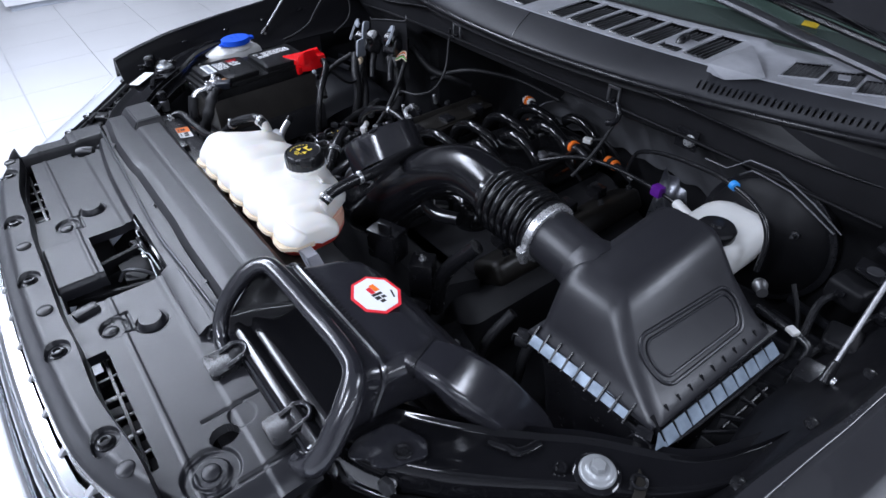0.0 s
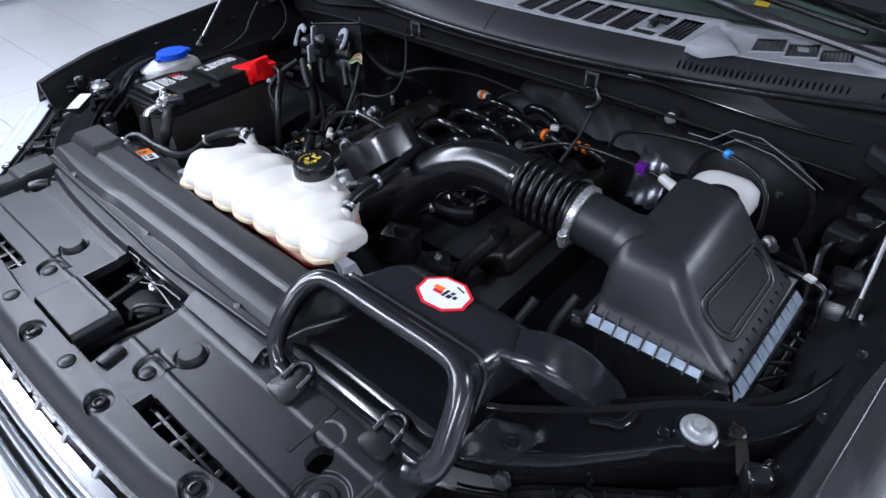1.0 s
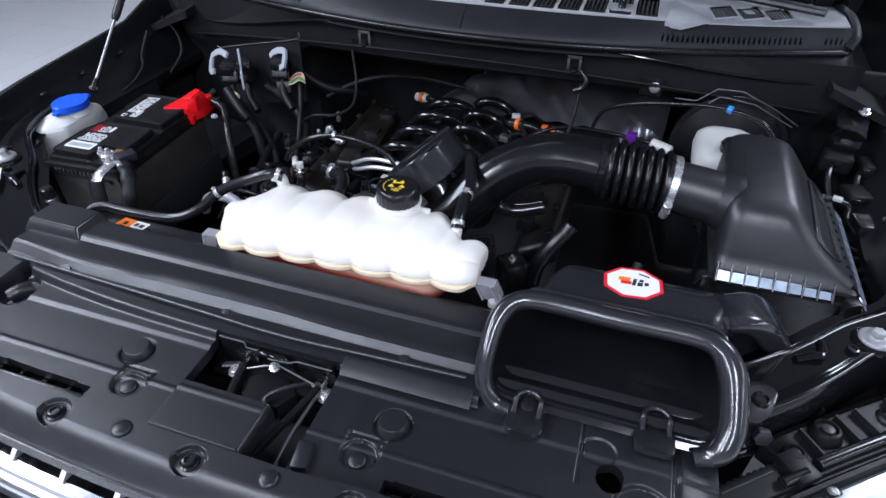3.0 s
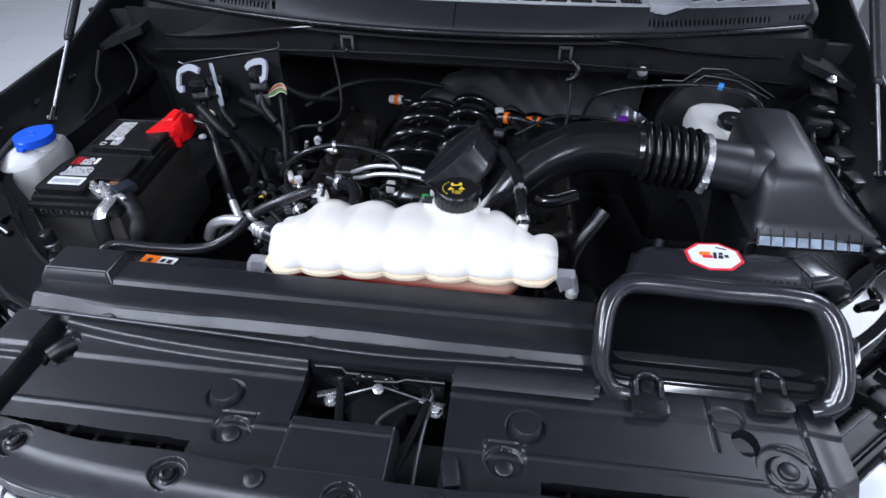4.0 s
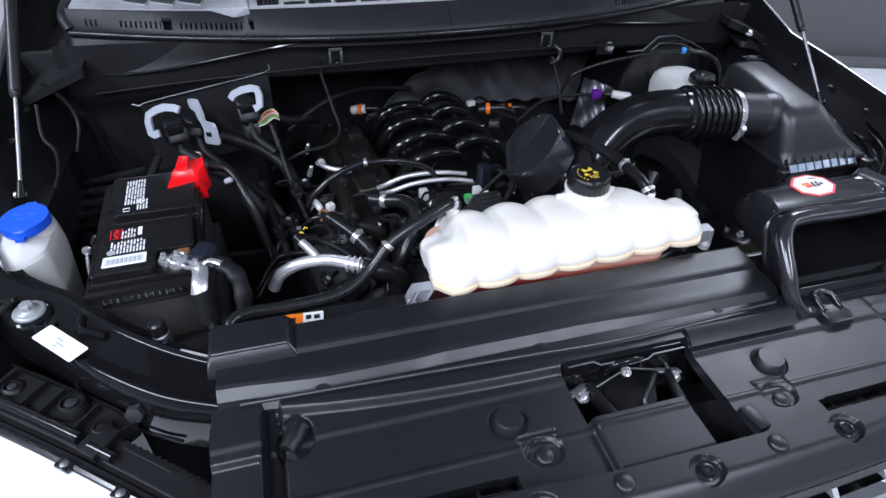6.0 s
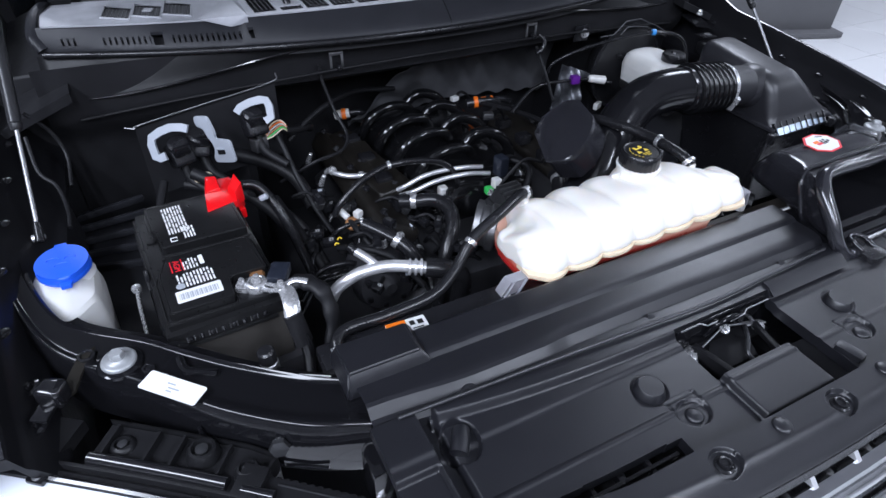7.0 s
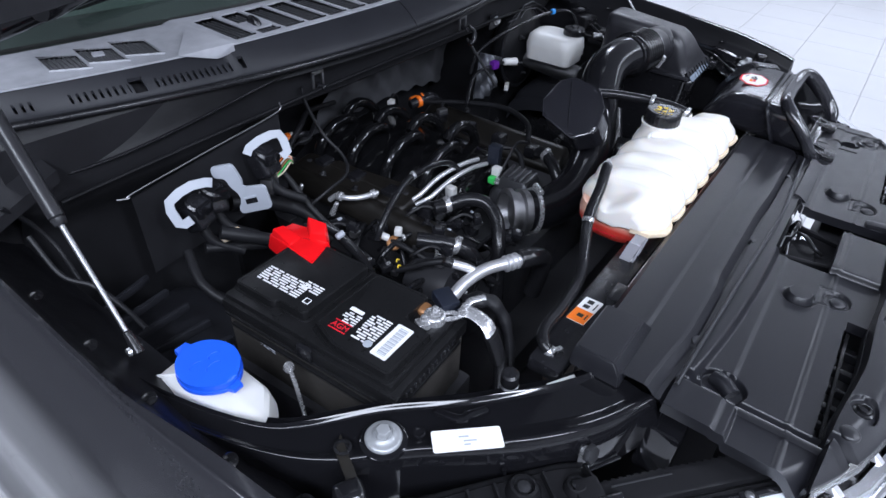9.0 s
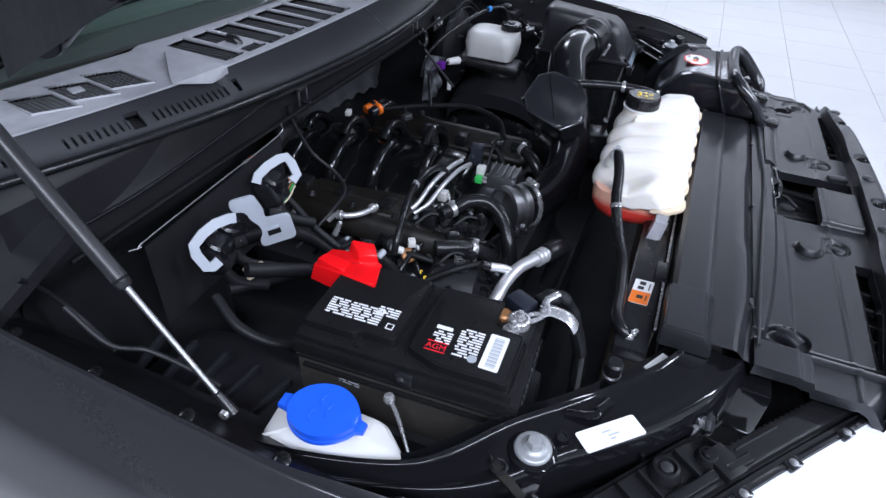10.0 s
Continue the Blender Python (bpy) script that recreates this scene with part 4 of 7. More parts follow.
loft([scoop_ring(*a) for a in SC], sh, cap0=False)
part("scoop_body", sh, SCOOPM, scoop, angle=50)
part("throat", loft([scoop_ring(a[0], a[1] - 0.006, a[2] - 0.006, a[3] - 0.004, a[4]) for a in SC[:-1]], cap0=False), GLOSSP, scoop, "gloss black inside of the scoop", 60)
RIM = [(0.346, 0.175, 1.089), (0.323, 0.178, 1.094), (0.305, 0.190, 1.118), (0.302, 0.212, 1.150), (0.307, 0.245, 1.182), (0.325, 0.268, 1.199), (0.36, 0.277, 1.202), (0.46, 0.281, 1.196), (0.55, 0.279, 1.198), (0.586, 0.270, 1.194), (0.604, 0.250, 1.176), (0.612, 0.224, 1.150), (0.615, 0.204, 1.128), (0.610, 0.188, 1.110), (0.598, 0.180, 1.099), (0.580, 0.176, 1.092)]
part("mouth_rim", tube(RIM, 0.0138, 16, 6, rf=lambda q: 0.86 + 0.14 * math.sin(math.pi * q) + 0.28 * smooth01(0.55, 0.68, q) * smooth01(1.0, 0.86, q) + 0.03 * math.sin(31 * q)), SCOOPM, scoop, "thick rounded gloss rim", 70)
r2 = scoop_ring((0.464, 0.289, 1.143), 0.139, 0.052, 0.029, (0, 0.42, 0.9))
part("seam_bead", tube(r2 + [r2[0], r2[1]], 0.0042, 8, 1), SCOOPM, scoop)
for k in range(26):
    x = 0.345 + 0.0092 * k
    part("top_rib", box((x, 0.310 + 0.006 * (k / 26), 1.1876), (0.0042, 0.018, 0.0026), 0.001), PLASTIC, scoop)
legp = catmull([(0.50, 0.346, 1.148), (0.555, 0.346, 1.156), (0.603, 0.358, 1.163), (0.638, 0.380, 1.158), (0.670, 0.412, 1.125), (0.697, 0.440, 1.078), (0.716, 0.460, 1.030), (0.730, 0.475, 0.94)], 7)


def leg_sect(i, grow=0.0):
    d = (legp[min(i + 1, len(legp) - 1)] - legp[max(i - 1, 0)]).normalized()
    sd = Vector((-0.25, 0.95, 0)).normalized()
    sd = (sd - d * sd.dot(d)).normalized()
    up = sd.cross(d)
    up = up if up.z > 0 else -up
    k = smooth01(6, 34, i)
    nk = smooth01(27, 12, i)
    o = legp[i] + up * 0.008 * nk + Vector((0, 0.009 * nk, 0))
    return [o + sd * a + up * b for a, b in rrect(0.040 - 0.002 * k - 0.009 * nk + grow, 0.024 - 0.004 * k - 0.009 * nk + grow, 0.014 - 0.003 * k, 7)]


part("outlet_leg", loft([leg_sect(i) for i in range(len(legp))]), SCOOPM, scoop, "gloss black curved outlet duct", 60)
for i, g in ((13, 0.0015),):
    part("outlet_collar", loft([leg_sect(i, 0.0), leg_sect(i, g), leg_sect(i + 1, g), leg_sect(i + 1, 0.0)], cap0=False, cap1=False), PLASTIC, scoop)
part("mouth_floor", loft([[(x, 0.184, 1.092), (x, 0.204, 1.1125), (x, 0.209, 1.1130), (x, 0.222, 1.103), (x, 0.231, 1.1105), (x, 0.236, 1.1105), (x, 0.270, 1.102), (x, 0.31, 1.100), (x, 0.31, 1.086), (x, 0.20, 1.086)] for x in (0.322, 0.45, 0.602)]), GLOSSP, scoop, "stepped glossy floor of the mouth", 60)
oct_ = [(0.042 * math.cos(radians(22.5 + 45 * k)) * 1.06, 0.0345 * math.sin(radians(22.5 + 45 * k))) for k in range(8)]
sm = Matrix.Translation((0.474, 0.372, 1.1862)) @ rz(6)
st = part("sticker", prism(oct_, 0, 0.0008, m=sm), REDINK, scoop, "octagonal white sticker with red border")
part("sticker_field", prism([(x * 0.88, y * 0.87) for x, y in oct_], 0.0006, 0.0014, m=sm), LABEL, st, "white sticker field")
lg = BM()
prism([(-0.026, 0.003), (-0.006, 0.003), (-0.004, 0.012), (-0.024, 0.012)], 0.0012, 0.0019, bm=lg, m=sm @ Matrix.Diagonal((0.80, 0.80, 1, 1)))
part("orange_mark", lg, ORANGEINK, st)
lg = BM()
prism([(-0.022, -0.006), (-0.004, -0.006), (-0.003, 0.002), (-0.022, 0.002)], 0.0012, 0.0019, bm=lg, m=sm @ Matrix.Diagonal((0.80, 0.80, 1, 1)))
part("red_mark", lg, REDINK, st)
lg = BM()
for pts in ([(-0.003, -0.008), (0.003, -0.008), (0.007, 0.010), (0.001, 0.010)], [(0.006, -0.008), (0.015, -0.008), (0.017, 0.001), (0.008, 0.001)], [(0.010, 0.003), (0.017, 0.003), (0.019, 0.010), (0.012, 0.010)], [(0.019, -0.005), (0.026, -0.005), (0.027, 0.003), (0.020, 0.003)]):
    prism(pts, 0.0012, 0.0019, bm=lg, m=sm @ Matrix.Diagonal((0.80, 0.80, 1, 1)))
part("black_mark", lg, BLACKINK, st)
part("small_print", bars(sm @ Matrix.Translation((0.016, 0.018, 0.0012)) @ rz(-20), 0.016, 0.004, 1, 77), BLACKINK, st)
for x, y, z in ((0.369, 0.184, 1.105), (0.531, 0.206, 1.109)):
    tab = soft_outline([(x - 0.026, y - 0.046), (x + 0.026, y - 0.046), (x + 0.022, y - 0.006), (x + 0.016, y + 0.018), (x - 0.016, y + 0.018), (x - 0.022, y - 0.006)], 0.012, 5)
    e = part("scoop_ear", prism(tab, z - 0.014, z - 0.004, 0.0025), PLASTIC, scoop, "rounded moulded fixing ear", 30)
    arch = [(x - 0.0165, y - 0.020, z - 0.004), (x - 0.0165, y - 0.004, z)] + [(x + 0.0165 * math.cos(a), y + 0.0165 * math.sin(a), z + 0.002) for a in [math.pi * (1 - k / 8) for k in range(9)]] + [(x + 0.0165, y - 0.004, z), (x + 0.0165, y - 0.020, z - 0.004)]
    part("ear_rim", tube(arch, 0.0042, 10, 4), SCOOPM, e)
    part("ear_plug", lathe((x, y, z - 0.005), (0, -0.2, 1), [(0.0115, 0), (0.0115, 0.003), (0.008, 0.0045), (0.002, 0.005)], 20), SOCKET, e)
part("scoop_plate", prism(soft_outline([(0.610, 0.250), (0.616, 0.296), (0.664, 0.318), (0.686, 0.306), (0.672, 0.262), (0.654, 0.242), (0.640, 0.246), (0.636, 0.232), (0.620, 0.226)], 0.007), 1.103, 1.107, 0.0012), SCOOPM, scoop, "flat gusset plate beside the mouth")
part("plate_grommet", lathe((0.662, 0.284, 1.107), (0, 0, 1), [(0.012, 0), (0.012, 0.003), (0.009, 0.004), (0.007, 0.001), (0.001, 0.001)], 18), RUBBER, scoop)

# ---- air filter box ----
abox = thing("air_filter_box", (0.73, 0.69, 1.0), "grained black plastic air filter box with ribbed flange", "air filter box")
def sect(z, x0, x1, y0, y1, r, dome=0.0):
    cx, cy = (x0 + x1) / 2, (y0 + y1) / 2
    return [(cx + x, cy + y, z + dome * (smooth01(0.585, 0.695, cy + y) - 0.10 * smooth01(0.72, 0.85, cy + y))) for x, y in rrect((x1 - x0) / 2, (y1 - y0) / 2, r, 7)]


part("lid", loft([sect(1.098, 0.612, 0.836, 0.560, 0.845, 0.016), sect(1.104, 0.612, 0.833, 0.562, 0.845, 0.018), sect(1.110, 0.612, 0.822, 0.568, 0.842, 0.022), sect(1.125, 0.611, 0.800, 0.573, 0.840, 0.026, 0.006), sect(1.150, 0.610, 0.768, 0.583, 0.838, 0.028, 0.016), sect(1.172, 0.611, 0.744, 0.592, 0.838, 0.026, 0.024), sect(1.183, 0.614, 0.730, 0.598, 0.838, 0.024, 0.030), sect(1.190, 0.619, 0.720, 0.604, 0.836, 0.022, 0.033), sect(1.194, 0.627, 0.710, 0.613, 0.831, 0.018, 0.034), sect(1.1955, 0.637, 0.698, 0.626, 0.822, 0.012, 0.034)]), BOXP, abox, "domed grained black lid", 55)
# raised oval on the sloping side
LID = ((1.106, 0.824, 0.0), (1.125, 0.800, 0.006), (1.150, 0.768, 0.016), (1.172, 0.744, 0.024), (1.183, 0.730, 0.030), (1.190, 0.720, 0.033))


def lid_pt(y, z, off=0.0008):
    f = smooth01(0.585, 0.695, y) - 0.10 * smooth01(0.72, 0.85, y)
    q = [(a + d * f, x) for a, x, d in LID]
    for (za, xa), (zb, xb) in zip(q, q[1:]):
        if z <= zb or zb == q[-1][0]:
            k = (z - za) / (zb - za)
            return Vector((xa + (xb - xa) * k + off, y, z))


for hx, hy, r, w in ((0.100, 0.026, 0.025, 0.0032), (0.091, 0.019, 0.018, 0.0022)):
    o = [lid_pt(0.704 + a, 1.145 + b) for a, b in rrect(hx, hy, r, 8)]
    part("oval_bead", tube(o + [o[0], o[1]], w, 8, 1), BOXP, abox)
part("flange", prism([(0.604, 0.556), (0.830, 0.560), (0.840, 0.850), (0.604, 0.850)], 1.0930, 1.1000, 0.002), BOXP, abox)
for k in range(8):
    x = 0.6185 + 0.0224 * k
    part("seal_cell", prism([(0, 0), (0.0195, 0), (0.0188, 0.017), (0.0008, 0.017)], 0, 0.002, m=plane_at((x, 0.5455 + 0.0010 * k, 1.0882 - 0.0004 * k), (1, 0.03, 0), (0, 0.62, 0.78))), FILTER, abox, "pale blue shiny seal face")
for k in range(10):
    y = 0.569 + 0.0266 * k
    part("seal_cell", prism([(0, 0), (0.0232, 0), (0.0222, 0.021), (0.0012, 0.021)], 0, 0.002, m=plane_at((0.8525 + 0.0007 * k, y, 1.0790 - 0.0003 * k), (0.02, 1, 0), (-0.72, 0, 0.70))), FILTER, abox, "pale blue shiny seal face")
part("corner_seal", prism([(0, 0), (0.026, 0), (0.024, 0.022)], 0, 0.002, m=plane_at((0.8505, 0.5425, 1.0780), (0.05, 1, 0), (-0.72, 0, 0.70))), FILTER, abox, "pale blue three-sided corner face")
for k in range(9):
    x = 0.6170 + 0.0224 * k
    part("flange_rib", loft([[(x - 0.0012, 0.5435, 1.087), (x + 0.0012, 0.5435, 1.087), (x + 0.0012, 0.566, 1.112), (x - 0.0012, 0.566, 1.112)], [(x - 0.0013, 0.556, 1.083), (x + 0.0013, 0.556, 1.083), (x + 0.0013, 0.574, 1.104), (x - 0.0013, 0.574, 1.104)]]), PLASTIC, abox)
for k in range(11):
    y = 0.5675 + 0.0266 * k
    part("flange_rib", loft([[(0.8545, y - 0.0013, 1.077), (0.8545, y + 0.0013, 1.077), (0.822, y + 0.0013, 1.114), (0.822, y - 0.0013, 1.114)], [(0.842, y - 0.0013, 1.075), (0.842, y + 0.0013, 1.075), (0.818, y + 0.0013, 1.10), (0.818, y - 0.0013, 1.10)]]), PLASTIC, abox)
part("tray", loft([sect(1.090, 0.610, 0.838, 0.562, 0.85, 0.02), sect(1.06, 0.612, 0.836, 0.566, 0.85, 0.02), sect(1.0, 0.62, 0.83, 0.575, 0.84, 0.02), sect(0.86, 0.63, 0.82, 0.58, 0.82, 0.03)]), PLASTIC, abox, "black lower tray")
part("tray_lip", tube([(0.606, 0.553, 1.083), (0.800, 0.556, 1.080), (0.846, 0.566, 1.074), (0.858, 0.70, 1.071), (0.862, 0.840, 1.070)], 0.004, 8), PLASTIC, abox)
for x, y in ((0.601, 0.556), (0.826, 0.556)):
    part("lid_clip", box((x, y - 0.006, 1.083), (0.022, 0.020, 0.024), 0.003, rz(25)), PLASTIC, abox)
    part("clip_wire", tube([(x - 0.014, y - 0.016, 1.075), (x - 0.004, y - 0.020, 1.098), (x + 0.010, y - 0.014, 1.092), (x + 0.016, y - 0.004, 1.074)], 0.0022, 8), PLASTIC, abox)
part("spigot", tube([(0.70, 0.670, 1.146), (0.655, 0.671, 1.156), (0.60, 0.672, 1.169), (0.55, 0.674, 1.175), (0.507, 0.674, 1.180)], 0.0470, 32, 6), BOXP, abox, "round outlet spigot", 60)
part("spigot_fillet", lathe((0.618, 0.6715, 1.166), (-1, 0, 0.16), [(0.053, -0.01), (0.0525, 0.006), (0.049, 0.016), (0.047, 0.024)], 32), BOXP, abox, angle=60)
fw = thing("filter_box_bracket", (0.9, 0.66, 0.95), "black lattice of thin plastic ribs beside the filter box", "bracket")
HUB = (0.939, 0.757, 1.066)
for a in ((0.868, 0.774, 1.050), (0.862, 0.738, 1.050), (0.860, 0.690, 1.048), (0.858, 0.655, 1.036)):
    m = [(p + q) / 2 for p, q in zip(a, HUB)]
    part("lattice_rib", tube([a, (m[0], m[1] - 0.004, m[2] - 0.006), HUB], 0.0030, 8, 6, flat=1.6), PLASTIC, fw)
for a, b in (((0.902, 0.790, 1.058), (0.897, 0.690, 1.046)), ((0.876, 0.785, 1.050), (0.872, 0.680, 1.040))):
    part("lattice_bar", cyl(a, b, 0.0026, seg=8), PLASTIC, fw)
for y, z in ((0.650, 1.000), (0.700, 1.002), (0.750, 1.004)):
    part("lattice_fin", box((0.875, y, z), (0.030, 0.003, 0.070), 0.001), DARK, fw)
part("hub_boss", lathe((0.939, 0.757, 1.052), (0, 0, 1), [(0.012, 0), (0.012, 0.010), (0.008, 0.014), (0.003, 0.014)], 14), PLASTIC, fw)

# ---- air duct ----
duct = thing("intake_duct", (0.2, 0.66, 1.0), "gloss black intake duct with ribbed rubber bellows", "intake duct")
axis = [(0.425, 0.672, 1.192), (0.36, 0.682, 1.194), (0.29, 0.684, 1.186), (0.225, 0.668, 1.160), (0.165, 0.640, 1.112), (0.110, 0.612, 1.05), (0.045, 0.606, 0.99), (-0.03, 0.63, 0.958), (-0.09, 0.672, 0.952)]
part("elbow", tube(axis, 0.0485, 32, 8), DUCT, duct, angle=60)
bl = []
for k in range(105):
    s = k / 104
    x = 0.402 + 0.106 * s
    bl.append((0.0480 + 0.0115 * abs(math.sin(math.pi * 6.5 * s)) ** 0.6, x))
part("bellows", loft([[(x, 0.673 + 0.01 * (x - 0.415) + r * math.cos(a), 1.191 - 0.11 * (x - 0.415) + r * math.sin(a)) for a in (2 * math.pi * j / 40 for j in range(40))] for r, x in bl]), BELLOW, duct, "ribbed black rubber bellows", 70)
ring_clamp((0.519, 0.674, 1.179), (1, 0, -0.1), 0.0495, duct, w=0.014, up=(0, -0.93, -0.35))
ring_clamp((0.508, 0.674, 1.180), (1, 0, -0.1), 0.0505, duct, PLASTIC, w=0.008, label="black band", up=(0, 0.3, -1))
part("duct_collar", lathe((0.390, 0.675, 1.193), (1, 0, 0), [(0.049, 0), (0.0525, 0.003), (0.0525, 0.012), (0.049, 0.016)], 32), GLOSSP, duct)
part("throttle_body", lathe((-0.085, 0.668, 0.952), (-0.75, 0.6, 0.1), [(0.050, 0), (0.054, 0.004), (0.054, 0.018), (0.047, 0.022), (0.047, 0.036), (0.056, 0.040), (0.056, 0.052), (0.045, 0.054), (0.038, 0.030), (0.010, 0.030)], 28), CAST, duct, "cast aluminium throttle body")
ring_clamp((-0.07, 0.658, 0.952), (-0.75, 0.6, 0.1), 0.05, duct)

# resonator: a flat six-sided box leaning on the duct
res = thing("resonator_box", (0.04, 0.65, 1.05), "gloss black six-sided resonator box", "resonator")
rm = plane_at((0.038, 0.648, 1.170), (0.757, 0.05, 0.652), (0.0, 1, -0.07))
hexa = [(-0.066, -0.022), (-0.038, -0.070), (0.020, -0.066), (0.062, -0.038), (0.080, 0.030), (0.066, 0.062), (0.010, 0.082), (-0.028, 0.066)]
part("resonator_shell", prism(soft_outline(hexa, 0.014), -0.062, 0.0, 0.011, m=rm, seg=4), SCOOPM, res, angle=40)
part("moulding_rim", tube([rm @ Vector((x * 0.97, y * 0.97, -0.0015)) for x, y in hexa + hexa[:1]], 0.0022, 6, smooth=False), SCOOPM, res)
part("moulding_seam", tube([rm @ Vector((-0.045, -0.005, 0.0005)), rm @ Vector((0.07, 0.035, 0.0005))], 0.0012, 6), GLOSSP, res)
part("resonator_neck", tube([(0.06, 0.645, 1.13), (0.10, 0.635, 1.10), (0.12, 0.622, 1.07)], 0.036, 20), GLOSSP, res)

# ---- battery ----
bat = thing("car_battery", (-0.692, 0.645, 0.9), "black car battery with printed white labels and barcode", "battery")
BR = Matrix.Translation((-0.692, 0.648, 0)) @ rz(3.2)


def bxy(x, y):
    p = BR @ Vector((x, y, 0))
    return p.x, p.y


def bbox(x0, x1, y0, y1, z0, z1, bevel=0.003):
    c = BR @ Vector(((x0 + x1) / 2, (y0 + y1) / 2, (z0 + z1) / 2))
    return box(c, (x1 - x0, y1 - y0, z1 - z0), bevel, rz(3.2))


part("case", bbox(-0.083, 0.092, -0.153, 0.172, 0.905, 1.070, 0.005), DUSTY, bat)
part("lid_rim", bbox(-0.0865, 0.0955, -0.157, 0.176, 1.066, 1.090, 0.003), BATP, bat)
part("lid_step", bbox(-0.080, 0.092, -0.146, 0.172, 1.088, 1.100, 0.002), BATP, bat)
PANELS = ([(-0.054, 0.030), (0.086, 0.024), (0.086, 0.163), (-0.062, 0.167), (-0.062, 0.088), (-0.054, 0.082)], [(-0.074, -0.137), (0.022, -0.139), (0.026, -0.092), (0.084, -0.094), (0.080, 0.004), (-0.056, 0.008), (-0.074, -0.040)])
for pts in PANELS:
    o = soft_outline(pts, 0.007)
    p = part("lid_panel", prism([bxy(x, y) for x, y in o], 1.098, 1.1135, 0.0018, seg=2), BATP, bat)
    cx, cy = sum(x for x, y in o) / len(o), sum(y for x, y in o) / len(o)
    e = [BR @ Vector((cx + (x - cx) * 0.95, cy + (y - cy) * 0.95, 1.1136)) for x, y in o + o[:1]]
    part("panel_bead", tube(e, 0.0009, 6, smooth=False), BATP, p)
    g = [BR @ Vector((cx + (x - cx) * 1.06, cy + (y - cy) * 1.06, 1.1005)) for x, y in o + o[:1]]
    part("panel_moat_lip", tube(g, 0.0014, 6, smooth=False), BATP, p)
for y0, y1, z in ((-0.150, 0.170, 1.0665), (-0.140, 0.160, 1.048)):
    part("case_ledge", bbox(-0.0895, -0.082, y0, y1, z - 0.003, z + 0.003, 0.0015), BATP, bat)
part("end_ledge", bbox(-0.070, 0.075, -0.1605, -0.154, 1.060, 1.067, 0.002), BATP, bat)
for k in range(8):
    part("lid_notch", bbox(-0.06 + 0.016 * k, -0.053 + 0.016 * k, -0.1585, -0.156, 1.070, 1.080, 0.001), PLASTIC, bat)
for k in range(11):
    part("lid_tick", bbox(-0.062 + 0.0105 * k, -0.0605 + 0.0105 * k, -0.1592, -0.157, 1.071, 1.079, 0), CAST, bat)
part("carry_tab", bbox(-0.092, -0.084, -0.012, 0.014, 1.070, 1.094, 0.002), PLASTIC, bat)


def bplane(x, y, z=1.1138, a=0):
    return BR @ Matrix.Translation((x, y, z)) @ rz(a)


LAB = "block of small white print"
part("label_print", bars(bplane(-0.0195, 0.107, a=90), 0.085, 0.035, 7, 3, fill=0.52), PRINT, bat, LAB)
part("label_print", bars(bplane(-0.005, 0.060, a=90), 0.034, 0.020, 4, 4, fill=0.52), PRINT, bat, LAB)
part("label_symbol", tube([bplane(x, y, 1.1140).translation for x, y in ((-0.036, 0.052), (-0.026, 0.052), (-0.026, 0.042), (-0.036, 0.042), (-0.036, 0.052))], 0.0009, 6, smooth=False), PRINT, bat)
part("label_header", prism(rrect(0.0035, 0.012, 0.001, 2), 0, 0.0006, m=bplane(-0.004, -0.027, a=0)), PRINT, bat)
part("label_print", bars(bplane(-0.021, -0.068, a=90), 0.034, 0.056, 11, 7, fill=0.52), PRINT, bat, LAB)
part("label_print", bars(bplane(-0.022, -0.029, a=90), 0.027, 0.024, 5, 8, fill=0.52), PRINT, bat, LAB)
part("label_seal", lathe(bplane(-0.046, -0.080, 1.1138).translation, (0, 0, 1), [(0.007, 0), (0.007, 0.0006), (0.0052, 0.0007), (0.001, 0.0007)], 9), GREYP, bat)
for x in (-0.0505, -0.0335):
    part("type_mark_line", prism([(-0.0008, -0.015), (0.0008, -0.015), (0.0008, 0.015), (-0.0008, 0.015)], 0, 0.0006, m=bplane(x, -0.027)), REDINK, bat)
lettering("type_mark", "AGM", 0.0135, bplane(-0.0422, -0.027, a=-90), REDINK, bat, "red printed type mark")
bc = part("barcode_label", prism([(x, y) for x, y in rrect(0.0335, 0.0135, 0.002, 2)], 0, 0.0008, m=bplane(-0.0235, -0.1055, a=-1)), LABEL, bat, "white barcode label")
cb = BM()
for k in range(26):
    w = 0.0006 + 0.0007 * ((k * 7) % 3)
    x = -0.029 + 0.00222 * k
    prism([(x, -0.008), (x + w, -0.008), (x + w, 0.006), (x, 0.006)], 0.0008, 0.0012, bm=cb, m=bplane(-0.0235, -0.1055, a=-1))
part("barcode", cb, GREYP, bc)
for x, y in ((-0.064, -0.060), (-0.066, 0.076)):
    part("vent_plug", lathe(bplane(x, y, 1.1).translation, (0, 0, 1), [(0.008, 0), (0.008, 0.0030), (0.006, 0.0034), (0.001, 0.0034)], 14), BATP, bat)
post = part("negative_post", lathe(bplane(0.060, -0.115, 1.088).translation, (0, 0, 1), [(0.013, 0), (0.0115, 0.02), (0.010, 0.024), (0.002, 0.025)], 20), STEEL, bat, "lead negative post")
part("vent_cap", lathe(bplane(0.066, -0.098, 1.094).translation, (0, 0, 1), [(0.012, 0), (0.012, 0.012), (0.009, 0.015), (0.001, 0.0155)], 20), COPPER, bat, "brown vent cap")
part("case_label", bars(plane_at(BR @ Vector((-0.0836, 0.095, 1.035)), (0, 1, 0), (0, 0, 1)) @ Matrix.Rotation(radians(0), 4, "Z"), 0.045, 0.014, 3, 21, fill=0.4), GREYP, bat, "worn strip of print on the case side")
